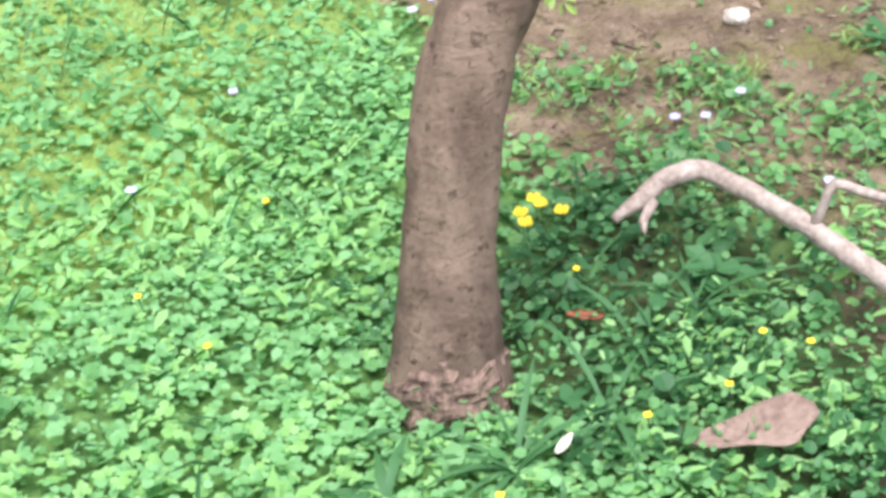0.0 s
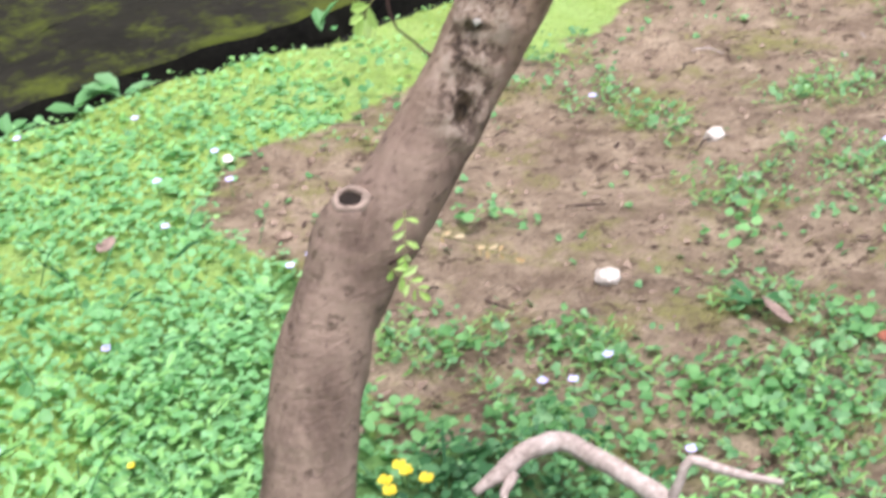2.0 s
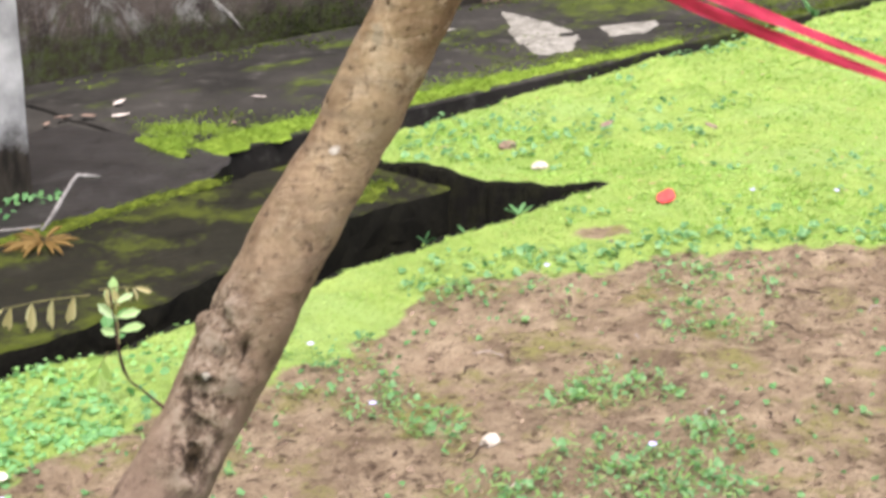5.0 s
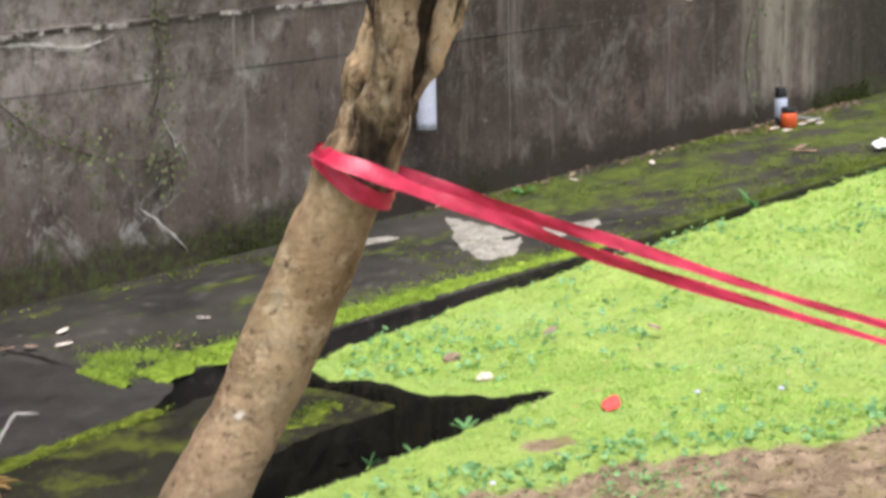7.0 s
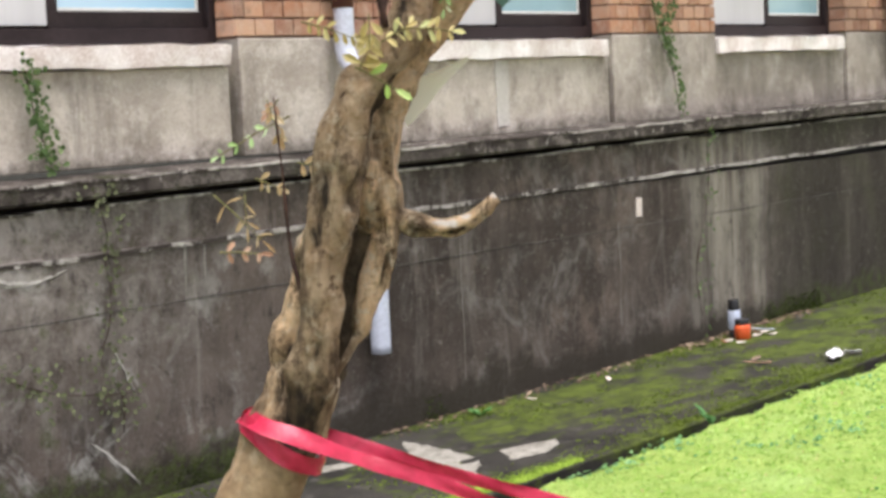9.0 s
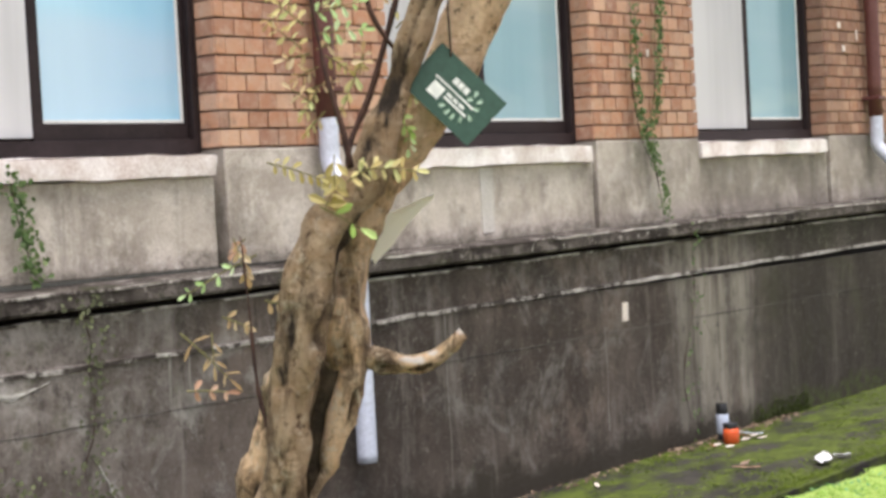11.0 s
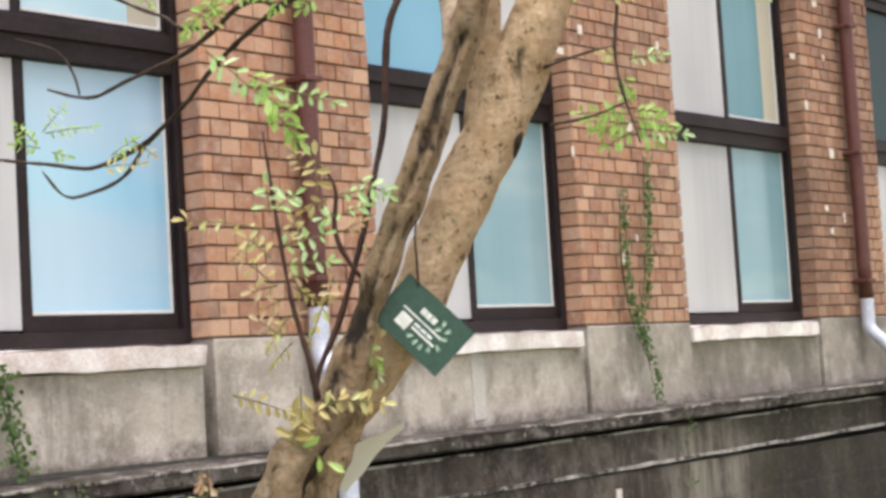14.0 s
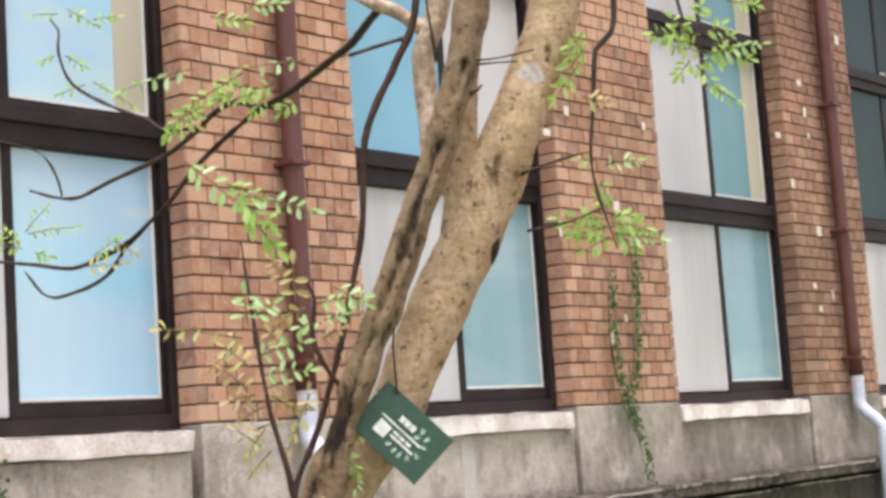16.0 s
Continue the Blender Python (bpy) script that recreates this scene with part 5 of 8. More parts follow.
limb("knot_stub", [(0.915, 1.097, 0.30), (0.93, 1.0999, 0.3544), (0.9314, 1.0971, 0.3733), (0.9327, 1.0941, 0.3869), (0.9326, 1.0924, 0.3937)], [0.034, 0.032, 0.026, 0.0195, 0.0165], 24, 0.006, 0.0015)
make_knot((0.9312, 1.0915, 0.3962), (-0.35, -0.45, 0.8), 0.0128)
limb("bark_boss", [(1.0523, 1.0772, 0.5187), (1.046, 1.070, 0.523), (1.0411, 1.0652, 0.5261)], [0.014, 0.0085, 0.0035], 14, 0.003, 0.004, freq=90.0)
limb("bark_boss", [(1.0755, 1.1034, 0.5516), (1.071, 1.1028, 0.5535), (1.0675, 1.102, 0.5552)], [0.013, 0.011, 0.005], 14, 0.003, 0.004, freq=90.0, material=M_BARK_DARK)
limb("bark_boss", [(1.037, 1.077, 0.462), (1.028, 1.066, 0.472), (1.0235, 1.060, 0.476)], [0.013, 0.0095, 0.005], 14, 0.003, 0.004, freq=90.0)
limb("snag", [(1.442, 0.795, 1.375), (1.440, 0.788, 1.379), (1.438, 0.781, 1.384), (1.437, 0.776, 1.390)], [0.006, 0.005, 0.0032, 0.001], 9, 0.003, 0.001, "dark pointed snag", material=M_TWIG)
limb("snag", [(1.404, 0.766, 1.500), (1.408, 0.760, 1.503), (1.411, 0.757, 1.507)], [0.0025, 0.0018, 0.0006], 7, 0.003, 0.0006, "dark pointed snag", material=M_TWIG)


def twig(points, radii, material=None, name="twig"):
    return under(part(name, (*tube(points, radii, 7, 0.008, 0.0009, 70.0), material or M_TWIG, True)), tree)


limb("side_limb", [(1.455, 0.845, 1.578), (1.436, 0.862, 1.598), (1.424, 0.875, 1.606), (1.426, 0.901, 1.625), (1.428, 0.928, 1.648), (1.43, 0.97, 1.69)], [0.0065, 0.006, 0.0056, 0.0054, 0.005, 0.004], 12, 0.008, 0.001, "pale side limb", material=M_PEEL)
twig([(1.432, 0.872, 1.603), (1.445, 0.892, 1.605), (1.478, 0.938, 1.608), (1.512, 0.985, 1.611), (1.538, 1.035, 1.613), (1.558, 1.11, 1.603), (1.576, 1.179, 1.60), (1.584, 1.243, 1.584), (1.587, 1.298, 1.562), (1.586, 1.343, 1.533), (1.596, 1.39, 1.52), (1.605, 1.439, 1.506), (1.595, 1.478, 1.495), (1.572, 1.502, 1.485), (1.554, 1.551, 1.496), (1.539, 1.596, 1.506), (1.514, 1.65, 1.519)],
     [0.0036, 0.0037, 0.0038, 0.0038, 0.0036, 0.0034, 0.0031, 0.0029, 0.0027, 0.0026, 0.0025, 0.0034, 0.003, 0.0027, 0.0024, 0.002, 0.0016])
twig([(1.605, 1.439, 1.506), (1.598, 1.475, 1.472), (1.571, 1.503, 1.456), (1.551, 1.524, 1.455), (1.535, 1.542, 1.486)], [0.0026, 0.0023, 0.002, 0.0016, 0.0012])
twig([(1.577, 1.178, 1.60), (1.578, 1.206, 1.614), (1.577, 1.236, 1.616), (1.571, 1.271, 1.598), (1.567, 1.305, 1.583), (1.562, 1.338, 1.575), (1.545, 1.386, 1.563), (1.531, 1.429, 1.551), (1.52, 1.455, 1.555), (1.507, 1.484, 1.567)], [0.0036, 0.0034, 0.0033, 0.0031, 0.0029, 0.0026, 0.0024, 0.0021, 0.0018, 0.0013])
twig([(1.525, 1.45, 1.556), (1.521, 1.454, 1.581), (1.509, 1.467, 1.608), (1.48, 1.498, 1.624)], [0.0015, 0.0014, 0.0013, 0.001])
twig([(1.575, 1.262, 1.60), (1.562, 1.312, 1.605), (1.553, 1.33, 1.62), (1.536, 1.366, 1.64), (1.52, 1.412, 1.674), (1.511, 1.422, 1.711), (1.512, 1.421, 1.737), (1.506, 1.427, 1.75)], [0.0022, 0.0022, 0.0021, 0.0019, 0.0017, 0.0015, 0.0013, 0.001])
twig([(1.402, 0.826, 1.56), (1.384, 0.844, 1.554), (1.371, 0.858, 1.549)], [0.002, 0.0016, 0.0011])
twig([(1.300, 0.890, 1.19), (1.318, 0.902, 1.215), (1.336, 0.893, 1.254), (1.351, 0.877, 1.314), (1.361, 0.866, 1.366), (1.369, 0.858, 1.411), (1.374, 0.852, 1.478), (1.385, 0.841, 1.514), (1.396, 0.830, 1.541), (1.41, 0.815, 1.592), (1.42, 0.80, 1.75)], [0.0024, 0.0024, 0.0025, 0.0026, 0.0026, 0.0027, 0.0029, 0.0031, 0.0032, 0.0034, 0.003], M_STEM)
twig([(1.297, 0.883, 1.195), (1.291, 0.884, 1.228), (1.285, 0.89, 1.268), (1.281, 0.894, 1.317), (1.279, 0.897, 1.358), (1.276, 0.899, 1.40)], [0.0026, 0.0022, 0.002, 0.0017, 0.0013, 0.0008], M_STEM)
twig([(1.345, 0.873, 1.285), (1.337, 0.879, 1.30), (1.331, 0.885, 1.325), (1.333, 0.883, 1.36), (1.318, 0.899, 1.385)], [0.0022, 0.002, 0.0018, 0.0014, 0.001], M_STEM)
twig([(1.26, 0.953, 0.985), (1.257, 0.962, 1.03), (1.256, 0.964, 1.09), (1.255, 0.966, 1.15)], [0.0018, 0.0016, 0.0014, 0.001], M_STEM)
twig([(1.521, 0.70, 1.70), (1.521, 0.699, 1.589), (1.517, 0.704, 1.551), (1.508, 0.714, 1.538), (1.503, 0.718, 1.496), (1.499, 0.723, 1.454), (1.499, 0.721, 1.422), (1.507, 0.713, 1.375)], [0.0026, 0.0023, 0.0025, 0.002, 0.0019, 0.0016, 0.0013, 0.0008])
twig([(1.54, 0.68, 1.68), (1.555, 0.664, 1.585), (1.56, 0.659, 1.551), (1.57, 0.649, 1.528), (1.587, 0.631, 1.538)], [0.0022, 0.002, 0.0016, 0.0013, 0.001])
twig([(1.455, 0.765, 1.44), (1.48, 0.738, 1.45), (1.50, 0.72, 1.455)], [0.0014, 0.0011, 0.0008])
twig([(1.46, 0.765, 1.395), (1.485, 0.74, 1.40), (1.505, 0.718, 1.41)], [0.0012, 0.001, 0.0007])
twig([(0.938, 1.068, 0.343), (0.945, 1.049, 0.356), (0.959, 1.036, 0.367)], [0.0018, 0.0014, 0.0009], M_STEM)
twig([(1.035, 1.095, 0.48), (1.022, 1.122, 0.50), (1.011, 1.135, 0.52), (1.006, 1.14, 0.59)], [0.0018, 0.0015, 0.0012, 0.0008], M_STEM)
twig([(1.405, 0.757, 1.525), (1.42, 0.741, 1.526), (1.437, 0.724, 1.53)], [0.0011, 0.0009, 0.0006])
twig([(1.405, 0.757, 1.522), (1.428, 0.733, 1.522)], [0.0009, 0.0006])
twig([(1.381, 0.782, 1.59), (1.382, 0.78, 1.555), (1.388, 0.782, 1.528)], [0.001, 0.0012, 0.0018])


# ---- leaves of the tree ----
def frond(a, b, pairs, leaf, material, droop=0.35, broad=0.54):
    """A feathered leaf from a to b: a thin rachis, pairs of leaflets turned to the light, one at the tip."""
    a, b = np.array(a), np.array(b)
    d = b - a
    size = np.linalg.norm(d)
    side = np.cross(d, (0.70, 0.68, -0.22))
    side /= np.linalg.norm(side) + 1e-9
    sag = np.array([0, 0, -0.10 * size])
    base, way, nor, lng = [], [], [], []
    for i in range(pairs):
        s = (i + 0.7) / pairs
        q = a + d * s + sag * s * s
        for w in (1, -1):
            if rng.random() < 0.06:
                continue
            base.append(q + 0.0008 * rng.standard_normal(3))
            way.append(0.45 * d / size + w * side * 0.85 + 0.2 * rng.standard_normal(3) + (0, 0, -droop))
            nor.append(np.array((-0.62, -0.6, 0.5)) + 0.4 * rng.standard_normal(3))
            lng.append(leaf * (1.0 - 0.25 * abs(2 * s - 0.9)) * rng.uniform(0.8, 1.15))
    base.append(b + sag)
    way.append(d + (0, 0, -0.3 * droop * size))
    nor.append((-0.6, -0.6, 0.5))
    lng.append(leaf * 0.9)
    lng = np.array(lng)
    spray = under(part("leaf_spray", (*leaves(base, way, nor, lng, lng * broad), material)), tree)
    stalk = part("stalk", (*tube([a, a + 0.5 * d + 0.25 * sag, b + sag], [0.0008, 0.0006, 0.0004], 4, 0.02), M_STALK))
    stalk.parent = spray
    return spray


frond((1.505, 1.197, 1.638), (1.459, 1.253, 1.630), 5, 0.0154, M_PALELEAF, 0.9)
frond((1.578, 1.110, 1.636), (1.538, 1.158, 1.639), 4, 0.0131, M_PALELEAF, 0.8)
frond((1.526, 1.176, 1.619), (1.503, 1.207, 1.604), 4, 0.0148, M_LEAF)
frond((1.542, 1.157, 1.618), (1.526, 1.178, 1.611), 3, 0.0142, M_LEAF)
frond((1.559, 1.137, 1.616), (1.539, 1.163, 1.606), 4, 0.0148, M_LEAF)
frond((1.510, 1.198, 1.605), (1.493, 1.224, 1.582), 4, 0.0154, M_LEAF)
frond((1.509, 1.203, 1.591), (1.493, 1.225, 1.575), 3, 0.0142, M_LEAF)
frond((1.532, 1.171, 1.610), (1.514, 1.195, 1.596), 4, 0.0142, M_LEAF)
frond((1.574, 1.123, 1.598), (1.566, 1.135, 1.589), 3, 0.0142, M_LEAF)
frond((1.492, 1.222, 1.596), (1.509, 1.204, 1.584), 3, 0.0137, M_YLEAF)
frond((1.538, 1.159, 1.629), (1.524, 1.178, 1.620), 3, 0.0125, M_LEAF)
frond((1.514, 1.175, 1.688), (1.536, 1.150, 1.683), 4, 0.0137, M_LEAF)
frond((1.539, 1.144, 1.693), (1.558, 1.121, 1.698), 4, 0.0148, M_PALELEAF)
frond((1.534, 1.170, 1.604), (1.546, 1.153, 1.611), 3, 0.0137, M_LEAF)
frond((1.503, 1.209, 1.592), (1.514, 1.194, 1.602), 3, 0.0125, M_LEAF)
frond((1.554, 1.146, 1.604), (1.547, 1.157, 1.591), 3, 0.0125, M_LEAF)
frond((1.515, 1.426, 1.757), (1.497, 1.446, 1.761), 3, 0.0107, M_LEAF)
frond((1.522, 1.417, 1.762), (1.542, 1.397, 1.746), 4, 0.0113, M_LEAF)
frond((1.541, 1.396, 1.747), (1.558, 1.376, 1.751), 3, 0.0107, M_LEAF)
frond((1.516, 1.435, 1.711), (1.507, 1.446, 1.709), 3, 0.0113, M_LEAF)
frond((1.523, 1.427, 1.711), (1.536, 1.414, 1.700), 3, 0.0107, M_LEAF)
frond((1.539, 1.415, 1.677), (1.522, 1.436, 1.672), 3, 0.0113, M_LEAF)
frond((1.545, 1.408, 1.679), (1.574, 1.378, 1.653), 5, 0.0107, M_LEAF)
frond((1.522, 1.533, 1.516), (1.508, 1.545, 1.539), 4, 0.0116, M_LEAF)
frond((1.526, 1.530, 1.510), (1.507, 1.551, 1.519), 4, 0.0116, M_LEAF)
frond((1.527, 1.525, 1.528), (1.540, 1.503, 1.556), 4, 0.0109, M_PALELEAF)
frond((1.529, 1.523, 1.526), (1.563, 1.481, 1.534), 6, 0.0109, M_PALELEAF)
frond((1.535, 1.521, 1.504), (1.546, 1.508, 1.500), 3, 0.0116, M_LEAF)
frond((1.573, 1.480, 1.483), (1.600, 1.448, 1.486), 5, 0.0135, M_YLEAF, -0.3)
frond((1.579, 1.471, 1.495), (1.594, 1.448, 1.512), 4, 0.0122, M_LEAF)
frond((1.594, 1.449, 1.510), (1.608, 1.436, 1.496), 3, 0.0116, M_YLEAF)
frond((1.269, 0.949, 1.472), (1.298, 0.922, 1.439), 5, 0.0159, M_PALELEAF)
frond((1.297, 0.922, 1.442), (1.336, 0.879, 1.430), 7, 0.0124, M_PALELEAF, 0.3)
frond((1.302, 0.920, 1.428), (1.319, 0.905, 1.401), 5, 0.0168, M_LEAF)
frond((1.291, 0.927, 1.451), (1.307, 0.911, 1.442), 3, 0.0133, M_LEAF)
frond((1.296, 0.924, 1.439), (1.313, 0.908, 1.422), 4, 0.0142, M_LEAF)
frond((1.282, 0.899, 1.311), (1.304, 0.870, 1.322), 4, 0.0115, M_PALELEAF)
frond((1.285, 0.898, 1.297), (1.308, 0.870, 1.301), 4, 0.0111, M_PALELEAF)
frond((1.279, 0.903, 1.304), (1.266, 0.914, 1.323), 3, 0.0120, M_YLEAF)
frond((1.275, 0.904, 1.326), (1.235, 0.947, 1.344), 5, 0.0128, M_YLEAF, 0.7)
frond((1.277, 0.899, 1.336), (1.274, 0.897, 1.361), 3, 0.0120, M_PALELEAF)
frond((1.280, 0.894, 1.341), (1.288, 0.882, 1.351), 3, 0.0120, M_PALELEAF)
frond((1.299, 0.869, 1.350), (1.297, 0.866, 1.380), 3, 0.0137, M_OLIVE, 0.9)
frond((1.310, 0.857, 1.347), (1.332, 0.830, 1.352), 4, 0.0120, M_PALELEAF)
frond((1.318, 0.846, 1.358), (1.333, 0.829, 1.346), 3, 0.0111, M_PALELEAF)
frond((1.313, 0.857, 1.332), (1.303, 0.869, 1.332), 3, 0.0102, M_PALELEAF)
frond((1.314, 0.855, 1.334), (1.323, 0.843, 1.338), 3, 0.0102, M_PALELEAF)
frond((1.310, 0.872, 1.280), (1.301, 0.892, 1.242), 4, 0.0115, M_YLEAF, 0.8)
frond((1.283, 0.903, 1.283), (1.271, 0.918, 1.282), 3, 0.0115, M_TANLEAF)
frond((1.288, 0.907, 1.244), (1.275, 0.918, 1.260), 3, 0.0102, M_TANLEAF)
frond((1.308, 0.877, 1.264), (1.309, 0.873, 1.283), 3, 0.0102, M_TANLEAF)
frond((1.289, 0.902, 1.257), (1.282, 0.914, 1.241), 3, 0.0094, M_YLEAF)
frond((1.271, 0.893, 1.167), (1.290, 0.872, 1.152), 2, 0.0176, M_LEAF)
frond((1.273, 0.890, 1.165), (1.277, 0.886, 1.178), 2, 0.0151, M_OLIVE)
frond((1.247, 0.921, 1.203), (1.272, 0.892, 1.192), 6, 0.0101, M_OLIVE)
frond((1.280, 0.883, 1.205), (1.279, 0.884, 1.180), 3, 0.0168, M_OLIVE, 0.5)
frond((1.295, 0.866, 1.193), (1.319, 0.838, 1.192), 5, 0.0126, M_YLEAF)
frond((1.285, 0.877, 1.184), (1.297, 0.863, 1.195), 3, 0.0117, M_YLEAF)
frond((1.332, 0.869, 1.239), (1.339, 0.861, 1.224), 3, 0.0124, M_LEAF)
frond((1.338, 0.862, 1.250), (1.344, 0.854, 1.245), 3, 0.0103, M_YLEAF)
frond((1.340, 0.859, 1.219), (1.339, 0.861, 1.208), 2, 0.0089, M_PALELEAF)
frond((1.253, 0.972, 1.149), (1.258, 0.966, 1.122), 4, 0.0117, M_TANLEAF, 0.8)
frond((1.259, 0.965, 1.148), (1.253, 0.971, 1.140), 2, 0.0104, M_RUSTLEAF)
frond((1.264, 0.959, 1.135), (1.227, 1.002, 1.114), 5, 0.0095, M_PALELEAF)
frond((1.222, 1.007, 1.079), (1.245, 0.981, 1.046), 3, 0.0164, M_TANLEAF, 0.2, 0.2)
frond((1.238, 0.989, 1.078), (1.238, 0.989, 1.055), 2, 0.0147, M_TANLEAF, 0.2, 0.2)
frond((1.244, 0.982, 1.089), (1.256, 0.969, 1.082), 3, 0.0099, M_TANLEAF)
frond((1.223, 1.006, 1.034), (1.244, 0.983, 1.034), 3, 0.0117, M_RUSTLEAF)
frond((1.266, 0.957, 1.099), (1.278, 0.943, 1.095), 3, 0.0112, M_TANLEAF)
frond((1.562, 0.647, 1.542), (1.537, 0.675, 1.550), 5, 0.0119, M_LEAF)
frond((1.563, 0.649, 1.528), (1.547, 0.666, 1.537), 4, 0.0119, M_LEAF)
frond((1.565, 0.644, 1.541), (1.571, 0.634, 1.549), 3, 0.0110, M_LEAF)
frond((1.559, 0.649, 1.550), (1.560, 0.643, 1.566), 3, 0.0119, M_LEAF)
frond((1.568, 0.644, 1.526), (1.593, 0.611, 1.534), 6, 0.0100, M_PALELEAF, 0.6)
frond((1.565, 0.646, 1.528), (1.587, 0.622, 1.522), 5, 0.0119, M_LEAF)
frond((1.562, 0.651, 1.522), (1.571, 0.641, 1.520), 3, 0.0110, M_LEAF)
frond((1.560, 0.654, 1.518), (1.571, 0.645, 1.502), 4, 0.0114, M_LEAF)
frond((1.566, 0.650, 1.502), (1.584, 0.633, 1.488), 5, 0.0091, M_PALELEAF)
frond((1.557, 0.657, 1.522), (1.552, 0.665, 1.513), 3, 0.0110, M_LEAF)
frond((1.574, 0.627, 1.567), (1.588, 0.611, 1.563), 4, 0.0110, M_LEAF)
frond((1.554, 0.656, 1.544), (1.546, 0.662, 1.558), 3, 0.0114, M_LEAF)
frond((1.557, 0.653, 1.536), (1.541, 0.672, 1.542), 4, 0.0110, M_LEAF)
frond((1.569, 0.641, 1.533), (1.576, 0.630, 1.540), 3, 0.0110, M_LEAF)
frond((1.510, 0.722, 1.400), (1.484, 0.751, 1.408), 6, 0.0113, M_LEAF)
frond((1.512, 0.721, 1.394), (1.494, 0.743, 1.392), 5, 0.0113, M_LEAF)
frond((1.511, 0.720, 1.397), (1.530, 0.700, 1.393), 5, 0.0113, M_LEAF)
frond((1.514, 0.720, 1.388), (1.538, 0.692, 1.384), 6, 0.0109, M_PALELEAF)
frond((1.512, 0.722, 1.386), (1.499, 0.739, 1.379), 4, 0.0109, M_LEAF)
frond((1.514, 0.720, 1.390), (1.525, 0.709, 1.378), 4, 0.0113, M_LEAF)
frond((1.511, 0.720, 1.402), (1.520, 0.708, 1.403), 3, 0.0109, M_LEAF)
frond((1.501, 0.722, 1.447), (1.493, 0.730, 1.450), 3, 0.0100, M_YLEAF)
frond((1.506, 0.716, 1.443), (1.522, 0.696, 1.447), 5, 0.0100, M_PALELEAF)
frond((1.505, 0.721, 1.431), (1.509, 0.719, 1.418), 3, 0.0100, M_LEAF)
frond((1.510, 0.720, 1.407), (1.505, 0.724, 1.418), 3, 0.0100, M_LEAF)
frond((1.509, 0.725, 1.393), (1.488, 0.748, 1.400), 5, 0.0109, M_LEAF)
frond((1.492, 0.715, 1.536), (1.483, 0.730, 1.518), 4, 0.0122, M_LEAF)
frond((1.485, 0.721, 1.551), (1.489, 0.718, 1.541), 3, 0.0118, M_LEAF)
frond((1.490, 0.721, 1.523), (1.480, 0.738, 1.503), 4, 0.0122, M_LEAF)
frond((1.494, 0.722, 1.499), (1.506, 0.708, 1.494), 4, 0.0100, M_YLEAF)
frond((1.491, 0.714, 1.549), (1.485, 0.725, 1.534), 3, 0.0113, M_LEAF)
frond((1.019, 1.151, 0.536), (1.027, 1.166, 0.574), 3, 0.022, M_PALELEAF, 0.1, 0.55)
frond((1.011, 1.179, 0.574), (0.956, 1.224, 0.572), 4, 0.028, M_FADED, 2.4, 0.36)
frond((1.018, 1.175, 0.578), (1.040, 1.156, 0.583), 4, 0.018, M_FADED, 1.6, 0.4)
frond((1.010, 1.156, 0.53), (1.004, 1.163, 0.515), 2, 0.022, M_LEAF, 0.9, 0.6)
frond((0.940, 1.033, 0.407), (0.930, 1.022, 0.375), 4, 0.0132, M_LEAF)
frond((0.918, 1.027, 0.367), (0.931, 1.008, 0.352), 4, 0.0141, M_LEAF)
frond((0.979, 1.048, 0.367), (1.024, 1.001, 0.354), 7, 0.0110, M_TANLEAF)
frond((1.286, 0.914, 1.288), (1.273, 0.926, 1.307), 4, 0.0103, M_YLEAF)
frond((1.295, 0.907, 1.274), (1.285, 0.920, 1.269), 4, 0.0095, M_TANLEAF, 0.6, 0.35)
frond((1.293, 0.906, 1.287), (1.303, 0.893, 1.292), 3, 0.0095, M_TANLEAF)
frond((1.292, 0.914, 1.258), (1.302, 0.902, 1.263), 3, 0.0086, M_TANLEAF, 0.5, 0.3)
frond((1.300, 0.909, 1.240), (1.292, 0.921, 1.228), 4, 0.0095, M_YLEAF, 0.8, 0.35)
frond((1.301, 0.880, 1.366), (1.293, 0.885, 1.386), 3, 0.0095, M_TANLEAF)
frond((1.311, 0.871, 1.345), (1.301, 0.885, 1.341), 3, 0.0103, M_OLIVE, 0.6)
frond((1.321, 0.865, 1.321), (1.329, 0.854, 1.328), 3, 0.0095, M_TANLEAF)
frond((1.332, 0.858, 1.298), (1.341, 0.843, 1.314), 3, 0.0086, M_YLEAF)
frond((1.302, 0.890, 1.315), (1.296, 0.894, 1.331), 3, 0.0103, M_YLEAF)
frond((1.279, 0.914, 1.327), (1.269, 0.930, 1.312), 4, 0.0103, M_TANLEAF, 0.7, 0.4)
frond((1.298, 0.902, 1.282), (1.309, 0.890, 1.272), 3, 0.0095, M_OLIVE, 0.7)


def make_sheath():
    pts = [(1.384, 0.879, 1.169), (1.372, 0.893, 1.16), (1.363, 0.902, 1.153), (1.356, 0.91, 1.14), (1.348, 0.917, 1.121)]
    v, f = [], []
    for i, p in enumerate(pts):
        w = (0.0008, 0.0055, 0.0095, 0.0095, 0.002)[i]
        for s in (-1, -0.3, 0.4, 1):
            v.append((p[0], p[1] - 1.0 * w * s, p[2] - 0.6 * w * s + 0.003 * (1 - s * s)))
        if i:
            for k in range(3):
                b = 4 * i + k
                f.append((b - 4, b - 3, b + 1, b))
    under(part("dry_sheath", (v, f, M_SHEATH, True), None, "pale greenish dry leaf sheath"), tree)


make_sheath()


